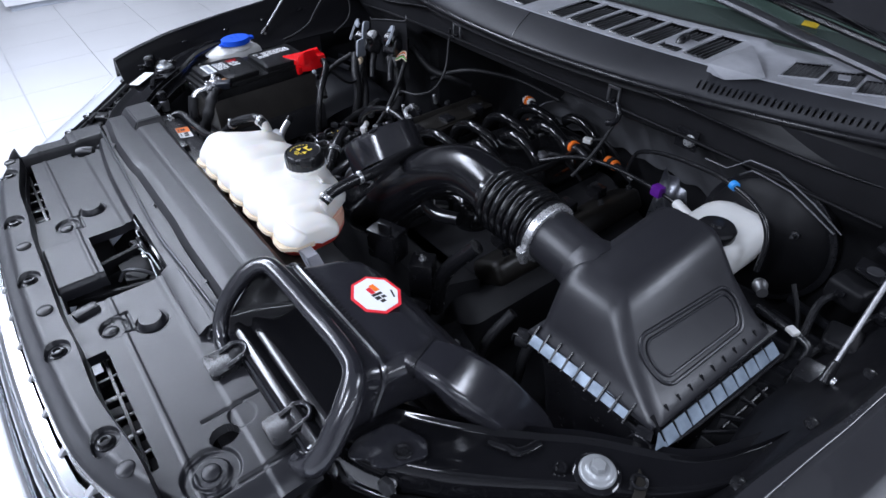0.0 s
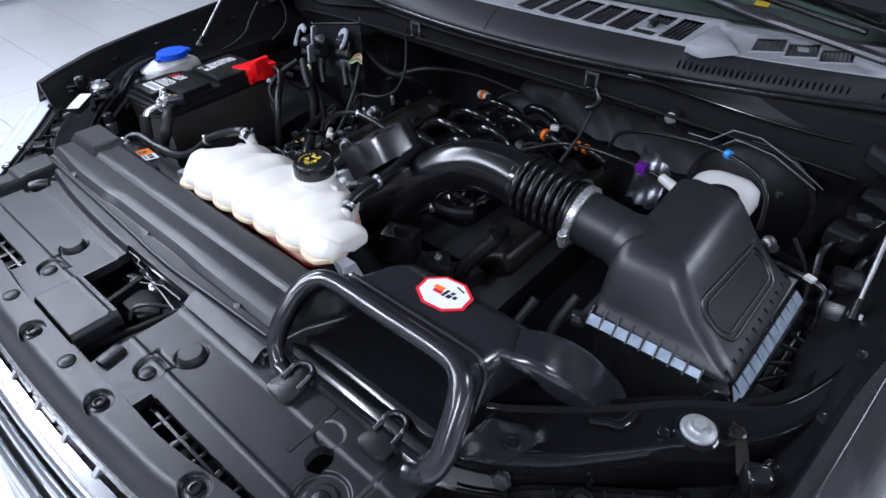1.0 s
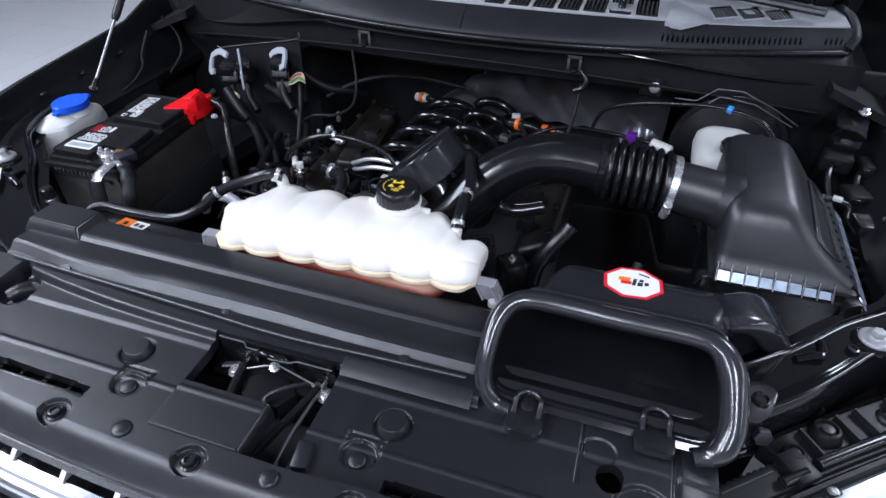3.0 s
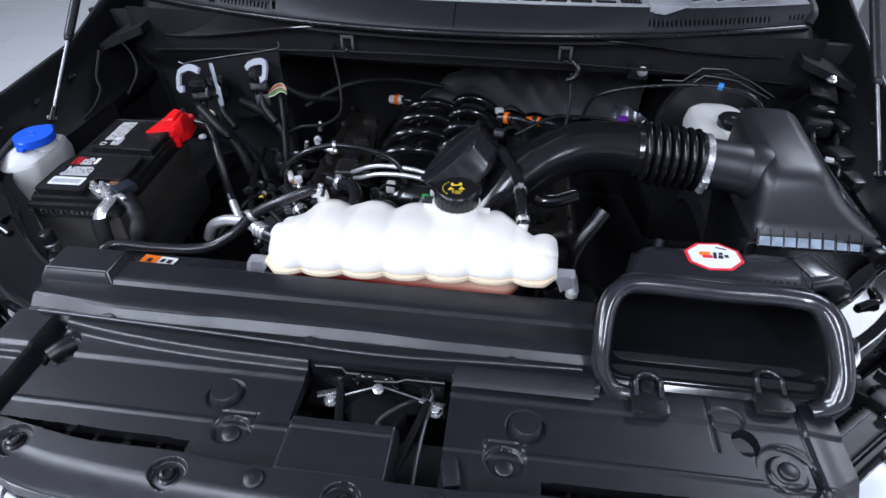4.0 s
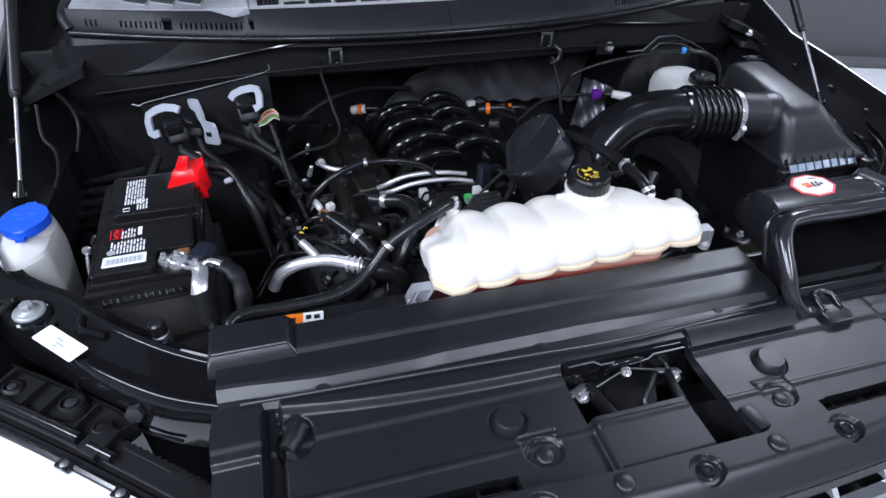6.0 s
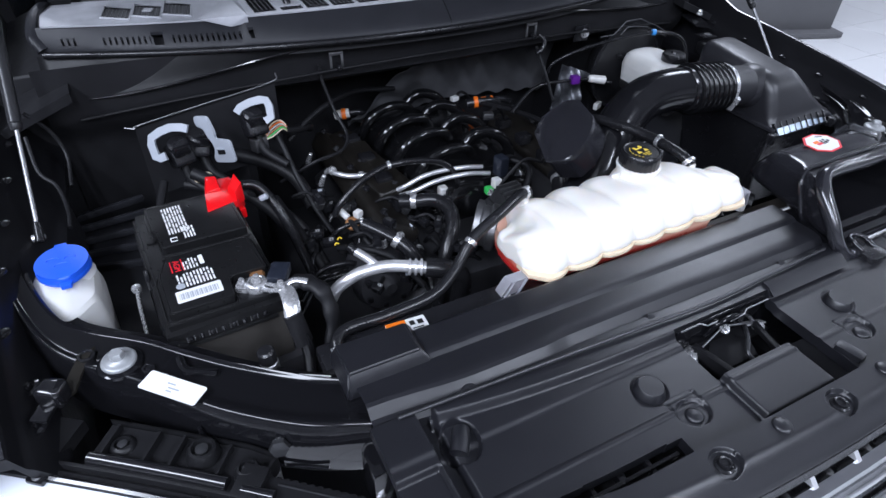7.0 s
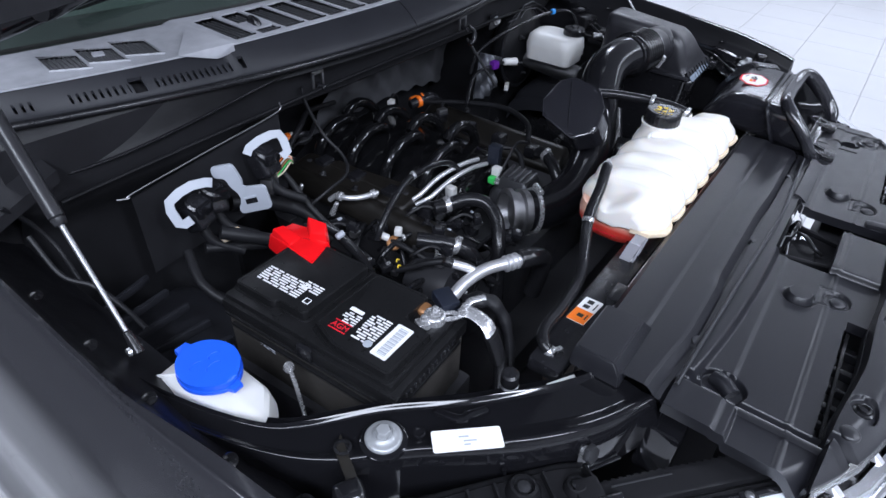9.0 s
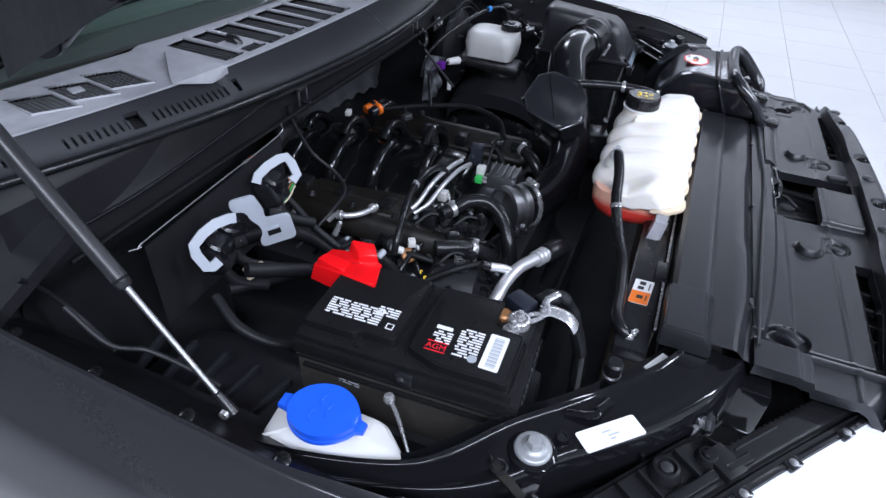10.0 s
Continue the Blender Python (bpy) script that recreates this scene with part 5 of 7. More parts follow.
part("tray", bbox(-0.098, 0.106, -0.168, 0.184, 0.88, 0.965, 0.008), DARK, bat)

# negative clamp and cable
clampn = thing("battery_clamp", (-0.625, 0.53, 1.09), "zinc battery terminal clamp with earth cable", "battery terminal")
part("clamp_ring", lathe((-0.627, 0.530, 1.094), (0, 0, 1), [(0.012, 0), (0.0165, 0), (0.0175, 0.003), (0.0165, 0.018), (0.0145, 0.020), (0.0120, 0.0205), (0.0115, 0.016), (0.001, 0.016)], 24), ZINC, clampn)
part("clamp_jaw", box((-0.648, 0.536, 1.103), (0.020, 0.020, 0.014), 0.004, rz(-32), seg=2), ZINC, clampn)
for p in ((-0.649, 0.5335, 1.108), (-0.627, 0.530, 1.111), (-0.597, 0.499, 1.112)):
    part("clamp_nut", lathe(p, (0.1, 0, 1), [(0.0090, 0), (0.0095, 0.002), (0.0080, 0.0025), (0.0068, 0.008), (0.0050, 0.0085), (0.0046, 0.014), (0.003, 0.0148)], 8), ZINC, clampn)
for dx, dy in ((0.004, 0.004), (-0.004, -0.005)):
    part("clamp_link", tube([(-0.617 + dx, 0.522 + dy, 1.104), (-0.608 + dx, 0.512 + dy, 1.106), (-0.600, 0.500 + dy * 0.4, 1.109)], 0.0038, 8), ZINC, clampn)
part("clamp_strap", strip_between([(-0.596, 0.506, 1.1110), (-0.590, 0.488, 1.1120), (-0.591, 0.462, 1.107), (-0.595, 0.446, 1.090)], 0.025), ZINC, clampn, "bent zinc strap")
part("clamp_tail", tube([(-0.590, 0.503, 1.112), (-0.576, 0.502, 1.118), (-0.564, 0.494, 1.120), (-0.556, 0.489, 1.119)], 0.0055, 8, flat=0.45), ZINC, clampn)
part("tape_wrap", tube([(-0.594, 0.452, 1.096), (-0.590, 0.443, 1.070), (-0.586, 0.437, 1.045)], 0.0155, 12, flat=0.7), TAPE, clampn, "crumpled black tape")
part("earth_cable", tube([(-0.590, 0.443, 1.070), (-0.583, 0.436, 1.04), (-0.583, 0.432, 1.0), (-0.588, 0.430, 0.94), (-0.60, 0.45, 0.88)], 0.0105, 12), RUBBER, clampn, "thick black earth cable")
part("taped_loom", tube([(-0.574, 0.512, 1.104), (-0.556, 0.500, 1.108), (-0.536, 0.480, 1.094), (-0.532, 0.458, 1.055), (-0.546, 0.438, 1.0), (-0.565, 0.43, 0.93)], 0.0150, 14, flat=0.65, rf=lambda q: 1 + 0.10 * math.sin(q * 37)), TAPE, clampn, "wide taped loom")
part("cable_sensor", box((-0.589, 0.538, 1.108), (0.030, 0.040, 0.018), 0.003, rz(-28)), NAVY, clampn, "dark blue-black sensor body")

# red positive cover
rc = thing("terminal_cover", (-0.60, 0.795, 1.09), "bright red plastic positive terminal cover", "terminal cover")
def faceted(rows, bevel=0.003):
    bm = loft([[(x, y, z + dz) for (x, y), dz in zip(pts, dzs)] for z, pts, dzs in rows])
    bmesh.ops.bevel(bm, geom=bm.edges[:], offset=bevel, segments=2, affect="EDGES", profile=0.6)
    return bm


part("cover_shell", faceted(((1.078, ((-0.664, 0.748), (-0.602, 0.764), (-0.587, 0.806), (-0.598, 0.868), (-0.650, 0.878), (-0.660, 0.812)), (0, 0, 0, 0, 0, 0)), (1.116, ((-0.660, 0.752), (-0.605, 0.768), (-0.591, 0.806), (-0.601, 0.863), (-0.647, 0.870), (-0.655, 0.812)), (0.002, -0.002, 0.0, -0.004, -0.006, 0.0))), 0.0035), RED, rc)
part("cover_hump", faceted(((1.100, ((-0.618, 0.806), (-0.606, 0.770), (-0.588, 0.786), (-0.594, 0.840)), (0, 0, 0, 0)), (1.134, ((-0.613, 0.805), (-0.605, 0.777), (-0.589, 0.789), (-0.595, 0.828)), (-0.010, -0.006, 0.004, 0.004)))), RED, rc)
part("cover_hump", faceted(((1.100, ((-0.656, 0.806), (-0.622, 0.812), (-0.622, 0.862), (-0.648, 0.868)), (0, 0, 0, 0)), (1.122, ((-0.652, 0.812), (-0.626, 0.817), (-0.626, 0.856), (-0.645, 0.862)), (-0.004, -0.002, 0.002, 0.002)))), RED, rc)
part("cover_foot", box((-0.600, 0.772, 1.084), (0.012, 0.014, 0.020), 0.002, rz(16)), RED, rc)
part("positive_cable", tube([(-0.590, 0.850, 1.098), (-0.550, 0.835, 1.088), (-0.52, 0.79, 1.03), (-0.50, 0.76, 0.95), (-0.48, 0.74, 0.86)], 0.010, 12), RUBBER, rc)
part("stub", cyl((-0.560, 0.800, 1.085), (-0.545, 0.795, 1.092), 0.006, seg=14, chamfer=0.002), GREYP, rc)

# hold-down rod by the battery
rod = thing("hold_down_rod", (-0.80, 0.63, 1.0), "thin zinc battery hold-down rod", "rod")
part("shank", tube([(-0.802, 0.655, 1.062), (-0.806, 0.640, 1.03), (-0.812, 0.62, 0.96)], 0.0032, 8), STEEL, rod)
part("eye", lathe((-0.802, 0.656, 1.062), (0, 0, 1), [(0.007, -0.005), (0.0085, 0), (0.007, 0.005), (0.002, 0.006)], 14), STEEL, rod)

# ---- washer bottle ----
wash = thing("washer_bottle", (-0.89, 0.69, 0.9), "white plastic washer fluid bottle with blue cap", "washer bottle")
shoulder = ((-0.936, 0.765), (-0.880, 0.772), (-0.853, 0.715), (-0.854, 0.632), (-0.893, 0.588), (-0.950, 0.605), (-0.958, 0.70))
wc = Vector((-0.895, 0.692))
wb = loft([[(wc.x + (x - wc.x) * k, wc.y + (y - wc.y) * k, z) for x, y in soft_outline(shoulder, r, 3)] for z, k, r in ((0.86, 0.80, 0.012), (0.98, 0.98, 0.012), (1.045, 1.10, 0.010), (1.058, 1.10, 0.010), (1.082, 1.00, 0.010), (1.0885, 0.92, 0.012), (1.1005, 0.52, 0.016), (1.1025, 0.40, 0.012))])
part("bottle", wb, WHITEP, wash, angle=24)
part("bottle_seam", tube([(-0.918, 0.735, 1.0965), (-0.938, 0.765, 1.085), (-0.944, 0.775, 1.06)], 0.0025, 8), WHITEP, wash)
part("bottle_neck", lathe((-0.891, 0.700, 1.092), (0, 0, 1), [(0.040, 0), (0.036, 0.006), (0.033, 0.016), (0.034, 0.018), (0.034, 0.024)], 32), WHITEP, wash)
cp = [(0.0385 * math.cos(a) * (1 - 0.20 * max(0, -math.sin(a)) ** 2), 0.0455 * math.sin(a)) for a in (2 * math.pi * j / 48 for j in range(48))]
cm = Matrix.Translation((-0.892, 0.697, -0.002)) @ rz(3)
part("cap_skirt", prism([(x * 1.03, y * 1.03) for x, y in cp], 1.109, 1.115, 0.001, m=cm), BLUE, wash)
wcap = part("cap", prism(cp, 1.114, 1.1245, 0.006, m=cm, seg=4), BLUE, wash, "bright blue flip cap", 50)
part("cap_hinge", prism([(-0.013, 0.040), (0.013, 0.040), (0.009, 0.060), (-0.009, 0.060)], 1.111, 1.120, 0.004, m=cm), BLUE, wcap)
part("cap_tab", prism([(-0.007, -0.054), (0.007, -0.054), (0.010, -0.042), (-0.010, -0.042)], 1.109, 1.116, 0.003, m=cm), BLUE, wcap)
for k, (x, y, w) in enumerate(((-0.012, 0.008, 0.018), (0.012, 0.004, 0.016), (0.0, -0.010, 0.022))):
    o = [cm @ Vector((x + w * 0.5 * math.cos(a), y + 0.006 * math.sin(a), 1.1246)) for a in (math.pi * j / 6 for j in range(7))]
    part("cap_emboss", tube(o, 0.0011, 6), BLUE, wcap)

# ---- cowl ----
cowl = thing("cowl_panel", (0, 1.2, 1.26), "weathered grey and black plastic windshield cowl panel", "cowl panel")


def cy_(x):
    return 0.085 * (x / 0.84) ** 2


def lip_y(x):
    return 1.066 + 0.23 * x * x


def inner_deck(x):
    return smooth01(0.492, 0.470, abs(x))


def deck_front(x):
    k = inner_deck(x)
    return (1.124 + 0.10 * x * x) * k + (1.118 + 0.18 * x * x) * (1 - k)


def deck_back(x):
    return 1.308 + 0.12 * x * x


VENTS = []
for s in (-1, 1):
    for k in range(7):
        VENTS.append((s, 0.3945 - 0.0596 * k, 0.4455 - 0.0596 * k, True))
    for k in range(3):
        VENTS.append((s, 0.572 + 0.0605 * k, 0.6265 + 0.0605 * k, False))


def vent_y(xm, inner):
    if inner:
        return 1.139 + 0.11 * xm * xm, 1.282 + 0.10 * xm * xm
    return 1.219 + 0.19 * (xm - 0.60), 1.3135 + 0.10 * (xm - 0.575)


def in_vent(x, y):
    for s, lo, hi, inner in VENTS:
        xm = (lo + hi) / 2
        c, d = vent_y(xm, inner)
        ax = x * s
        if inner:
            hit = c < y < d and lo < ax < hi and not (0.34 < xm < 0.39 and c + 0.030 < y < c + 0.075)
        else:
            q = y - 0.65 * (ax - xm)
            hit = c < q < d and lo < ax + 0.15 * (q - c) < hi
        if hit:
            return True
    return False


def deck(u, v):
    x = -0.86 + 1.72 * u
    a, b = deck_front(x), deck_back(x)
    return Vector((x, a + (b - a) * v, 1.3195 + 0.006 * inner_deck(x) + 0.006 * v))


def deck_keep(u, v):
    p = deck(u, v)
    return not in_vent(p.x, p.y)


part("deck", sheet(deck, 688, 72, keep=deck_keep, thick=0.0035), COWLG, cowl, "grained light grey vent deck", 30)
part("vent_well", sheet(lambda u, v: deck(u, v) - Vector((0, 0, 0.030)), 60, 6), DARK, cowl)


def lip(u, v):
    x = -0.87 + 1.74 * u
    a, b = lip_y(x), deck_front(x) + 0.004
    zt = 1.316 + 0.006 * inner_deck(x)
    return Vector((x, a + (b - a) * v ** 1.15, 1.272 + (zt - 1.272) * v ** 0.85))


def lip_keep(u, v):
    p = lip(u, v)
    x = abs(p.x)
    if p.x < 0:
        if 0.640 - 0.004 * v < x < 0.657 + 0.006 * v and 0.16 < v < 0.66:
            return False
        if 0.458 < x < 0.466 + 0.006 * v and 0.20 < v < 0.60:
            return False
        row = 0.480 < x < 0.624 or 0.662 < x < 0.756 or 0.80 < x < 0.83
    else:
        row = 0.455 < x < 0.765 or 0.815 < x < 0.86
    return not (row and 0.18 < v < 0.52 and (x * 1000) % 11 < 5.5)


part("front_lip", sheet(lip, 790, 20, keep=lip_keep, thick=0.006), COWLD, cowl, "smooth dark front lip with drain slots", 30)
part("lip_well", sheet(lambda u, v: lip(u, v) - Vector((0, -0.010, 0.030)), 60, 6), BLACKM, cowl)

def low_z(x):
    return 1.252 - (0.064 if x < 0 else 0.040) * smooth01(0.30, 0.82, abs(x))


def plenum(u, v):
    x = -0.885 + 1.77 * u
    top = 1.262
    w = v * v * (3 - 2 * v) * 0.35 + v * 0.65
    y0, y1 = lip_y(x) - 0.001, 1.103 + cy_(x) * 0.95 - 0.012 * smooth01(0.2, 0.5, abs(x))
    return Vector((x, y0 + (y1 - y0) * v, top + (low_z(x) - top) * w))


part("plenum_front", sheet(plenum, 90, 20, thick=0.004), PLENUMP, cowl, "dark plenum panel below the drain slots", 85)
part("plenum_edge", tube([plenum(i / 24, 1.0) for i in range(25)], 0.0032, 8, 3), GLOSSP, cowl)
part("rubber_seal", tube([lip(i / 24, 0.0) + Vector((0, -0.004, -0.006)) for i in range(25)], 0.0075, 10, 3), RUBBER, cowl, "black rubber bonnet seal")
for x in (-0.74, -0.70, 0.70, 0.80):
    part("plenum_clip", box((x, lip_y(x) - 0.006, 1.240), (0.022, 0.008, 0.008), 0.002), PLASTIC, cowl)
for s in (-1, 1):
    part("cowl_end_horn", tube([(s * 0.850, 1.38, 1.330), (s * 0.872, 1.32, 1.322), (s * 0.880, 1.26, 1.30), (s * 0.868, 1.236, 1.275)], 0.012, 10, flat=0.6), COWLD, cowl)
for s in (-1, 1):
    pk = BM()
    for x, y, z in ((0.566, 1.172, 1.3215), (0.500, 1.146, 1.3050), (0.481, 1.262, 1.3410), (0.464, 1.141, 1.3290), (0.463, 1.141, 1.3110), (0.455, 1.255, 1.3240), (0.500, 1.245, 1.3180)):
        pk.verts.new((s * x, y, z))
    bmesh.ops.convex_hull(pk, input=pk.verts[:])
    bmesh.ops.bevel(pk, geom=pk.edges[:], offset=0.0025, segments=2, affect="EDGES", profile=0.6)
    part("cowl_peak", pk, COWLG, cowl, "faceted raised peak", 20)
for s, lo, hi, inner in VENTS:
    xm = (lo + hi) / 2
    c, d = vent_y(xm, inner)
    zz = deck(0.5 + s * xm / 1.72, 0.5).z - (0.008 if inner else 0.0055)
    if not inner:
        def vpt(a, q, z):
            ax = a - 0.15 * (q - c)
            return Vector((s * ax, q + 0.65 * (ax - xm), z))

        b = BM()
        for k in range(9):
            q = c + (d - c) * (k + 0.5) / 9
            tube([vpt(lo, q, zz), vpt(hi, q, zz)], 0.0017, 4, smooth=False, bm=b)
        for k in range(8):
            a = lo + (hi - lo) * (k + 0.5) / 8
            tube([vpt(a, c, zz + 0.001), vpt(a, d, zz + 0.001)], 0.0015, 4, smooth=False, bm=b)
        part("vent_mesh", b, VFLOOR, cowl, "dark plastic lattice in the vent")
        rim = [vpt(a, q, zz + 0.0048) for a, q in ((lo, c), (hi, c), (hi, d), (lo, d), (lo, c))]
        part("vent_rim", tube(rim, 0.0024, 6, smooth=False), COWLG, cowl)
        if 0.64 < xm < 0.68:
            part("mesh_patch", box(vpt(xm, d - 0.030, zz + 0.003), (0.020, 0.022, 0.003), 0.001, rz(s * 20)), COWLG, cowl, "pale square patch in the vent mesh")
    else:
        part("vent_floor", sheet(lambda u, v: Vector((s * (lo - 0.002 + (hi - lo + 0.004) * u), c + (d - c) * v, zz - 0.010 - 0.006 * v)), 2, 4), DARK, cowl, "dark floor of the vent")
        for k in range(5):
            part("vent_slat", box((s * (lo + (hi - lo) * (k + 0.5) / 5), (c + d) / 2 + 0.010, zz - 0.001), (0.0026, d - c - 0.020, 0.006), 0.0008, Matrix.Rotation(radians(20 * s), 4, "Y")), VFLOOR, cowl)
        part("vent_nose", box((s * xm, c + 0.002, zz + 0.001), (hi - lo - 0.004, 0.010, 0.012), 0.002, Matrix.Rotation(radians(-30), 4, "X")), PLASTIC, cowl)
for s in (-1, 1):
    part("washer_jet", tube([(s * 0.361, 1.196, 1.322), (s * 0.361, 1.204, 1.332), (s * 0.361, 1.220, 1.334)], 0.009, 12), PLASTIC, cowl)
part("cowl_back", sheet(lambda u, v: Vector((-0.86 + 1.72 * u, deck_back(-0.86 + 1.72 * u) + 0.004, 1.322 - 0.16 * v)), 40, 4), DARK, cowl)
part("centre_seam", tube([lip(0.5, k / 6) + Vector((0, 0, 0.0005)) for k in range(7)], 0.0012, 6), RUBBER, cowl)

# ---- windshield and wipers ----
ws = thing("windshield", (0, 1.4, 1.36), "green tinted windshield glass above a dark dashboard", "windshield")


def glass(u, v, off=0.0):
    x = (-0.80 + 1.6 * u) * (1 - 0.10 * v)
    return Vector((x, 1.296 + 0.105 * (2 * u - 1) ** 2 + 0.80 * v, 1.340 - 0.010 * (2 * u - 1) ** 2 + 0.50 * v - 0.05 * v * v - off))


gl = part("glass_pane", sheet(lambda u, v: glass(u, v), 24, 16), GLASS, ws, "green tinted glass", 80)
gl.visible_shadow = False
part("frit_band", sheet(lambda u, v: glass(u, v * 0.055, 0.006), 24, 2), BLACKINK, ws)
part("dashboard", sheet(lambda u, v: Vector((-0.78 + 1.56 * u, 1.36 + 0.75 * v, 1.31 + 0.035 * math.sin(v * 3) + 0.01 * math.sin(u * 7))), 24, 12), INTERIOR, ws, "dark dashboard top")
part("cabin_back", box((0, 2.66, 1.42), (1.7, 0.05, 0.72), 0.01), INTERIOR, ws)
part("cabin_roof", box((0, 2.40, 1.82), (1.54, 0.68, 0.03), 0.012), PAINT, ws)
for s in (-1, 1):
    part("windshield_pillar", tube([(s * 0.83, 1.37, 1.335), (s * 0.80, 1.70, 1.56), (s * 0.755, 2.1, 1.80)], 0.035, 10), PAINT, ws)
for x0, y0, x1, y1 in ((-0.62, 1.385, 0.02, 1.315),):
    w = thing("wiper", (x0, y0, 1.36), "black wiper arm and blade resting on the glass", "wiper", "wipers")
    part("arm", tube([(x0, y0, 1.375), ((x0 * 2 + x1) / 3, (y0 * 2 + y1) / 3 + 0.01, 1.395), (x1, y1, 1.388)], 0.008, 8, flat=0.6), PLASTIC, w)
    part("blade", tube([(x0 + 0.0, y0 + 0.045, 1.392), ((x0 + x1) / 2, (y0 + y1) / 2 + 0.035, 1.394), (x1 + 0.02, y1 + 0.03, 1.40)], 0.006, 8), RUBBER, w)

w = thing("wiper", (0.78, 1.25, 1.35), "black wiper arm and blade resting on the glass", "wiper", "wipers")
part("arm", tube([(0.80, 1.245, 1.345), (0.70, 1.283, 1.347), (0.54, 1.338, 1.352), (0.38, 1.350, 1.376), (0.22, 1.372, 1.392)], 0.016, 10, flat=0.6), CASTD, w)
part("blade", tube([(0.74, 1.33, 1.362), (0.54, 1.375, 1.378), (0.36, 1.40, 1.398), (0.16, 1.41, 1.408)], 0.007, 8), RUBBER, w)
part("arm_edge", tube([(0.79, 1.256, 1.350), (0.70, 1.292, 1.353), (0.54, 1.347, 1.358), (0.38, 1.358, 1.383)], 0.0022, 8), CAST, w, "bright upper edge of the arm")
solid("glass_sticker", box((0.525, 1.378, 1.366), (0.030, 0.012, 0.003), 0.001, Matrix.Rotation(radians(32), 4, "X")), YELLOW, "small yellow sticker low on the windshield", "sticker")

# ---- hood ----
hood = thing("hood", (0, 1.28, 1.36), "raised gloss black truck hood", "hood")


def hoodpt(u, v, t=0.0):
    s = 2 * u - 1
    a = radians(62)
    L = 1.22 * v
    x = s * (0.80 + 0.05 * math.sin(min(1.0, v * 6) * math.pi / 2)) * (1 - 0.12 * max(0, v - 0.75) / 0.25)
    return Vector((x, 1.262 - L * math.cos(a) - t * math.sin(a) * -1, 1.392 + 0.05 * (1 - s * s) * (1 - v) + L * math.sin(a) + 0.03 * (1 - s * s) + t * math.cos(a)))


part("inner_panel", sheet(lambda u, v: hoodpt(u, v), 24, 24), PAINT, hood, "black inner panel")
part("outer_skin", sheet(lambda u, v: hoodpt(u, v, 0.045), 24, 24), FENDERP, hood)
for u in (0, 1):
    part("hood_edge", tube([hoodpt(u, v / 8, 0.022) for v in range(9)], 0.024, 10), PAINT, hood)
part("hood_rear_edge", tube([hoodpt(u / 10, 0, 0.022) for u in range(11)], 0.024, 10), PAINT, hood)
for s in (-1, 1):
    part("hood_corner", tube([(s * 0.775, 1.140, 1.452), (s * 0.755, 1.150, 1.450), (s * 0.66, 1.205, 1.456), (s * 0.55, 1.24, 1.470), (s * 0.40, 1.262, 1.48)], 0.018, 12), PAINT, hood)
    part("corner_web", sheet(lambda u, v: Vector((s * (0.40 + 0.5 * u), 1.262 - 0.24 * u ** 1.7 - 0.02 * v, 1.478 - 0.03 * math.sin(u * 3) + 0.25 * v)), 10, 6), DARK, hood)

# ---- engine ----
eng = thing("engine", (0, 0.95, 0.7), "dark V8 engine block with black covers", "engine")
part("block", loft([sect(0.62, -0.30, 0.30, 0.66, 1.30, 0.05), sect(0.80, -0.33, 0.33, 0.66, 1.32, 0.05), sect(0.88, -0.22, 0.22, 0.70, 1.30, 0.05)]), DARK, eng)
part("front_cover", prism([(-0.24, 0.63), (0.24, 0.63), (0.28, 0.74), (-0.28, 0.74)], 0.62, 0.88, 0.01), DARK, eng)
for s in (-1, 1):
    m = Matrix.Translation((s * 0.285, 1.0, 0.930 if s < 0 else 0.885)) @ Matrix.Rotation(radians(-s * 28), 4, "Y")
    vc = part("valve_cover", box((0, 0, 0), (0.100, 0.50, 0.060), 0.022, seg=3), BRONZE, eng, "dark brown-black valve cover")
    vc.data.transform(m)
    for k in range(5):
        q = m @ Vector((s * 0.045, -0.21 + 0.105 * k, 0.036))
        part("cover_bolt", lathe(q, m.to_3x3() @ Vector((0, 0, 1)), [(0.009, 0), (0.009, 0.004), (0.006, 0.005), (0.006, 0.011), (0.002, 0.012)], 10), CASTD if k == 3 else PLASTIC, vc)
    for k in range(4):
        q = m @ Vector((-s * 0.02, -0.165 + 0.11 * k, 0.05))
        c = box(q, (0.040, 0.034, 0.030), 0.005)
        part("ignition_coil", c, PLASTIC, vc)

cov = part("cover_plate", loft([[(x, y, z + 0.010 * (x + 0.25)) for x, y in soft_outline(((-0.238 - g, 1.235 + g), (-0.318 - g, 1.215 + g), (-0.278 - g, 0.880 - g), (-0.182 + g, 0.893 - g)), 0.012, 3)] for z, g in ((0.925, 0.0), (0.962, 0.0), (0.967, -0.002), (0.969, -0.006))]), BRONZE, eng, "broad flat brown-black cover", 60)
for x, y in ((-0.226, 0.915), (-0.262, 1.05), (-0.262, 1.20)):
    part("cover_screw", lathe((x, y, 0.968), (0, 0, 1), [(0.007, 0), (0.007, 0.003), (0.004, 0.004)], 10), DARK, cov)
part("cover_rib", loft([[(-0.232 + 0.020 * e, y, z) for e, z in ((-1, 0.966), (1, 0.966), (0.8, 0.972), (-0.8, 0.972))] for y in (0.96, 1.0, 1.14)]), BRONZE, cov)

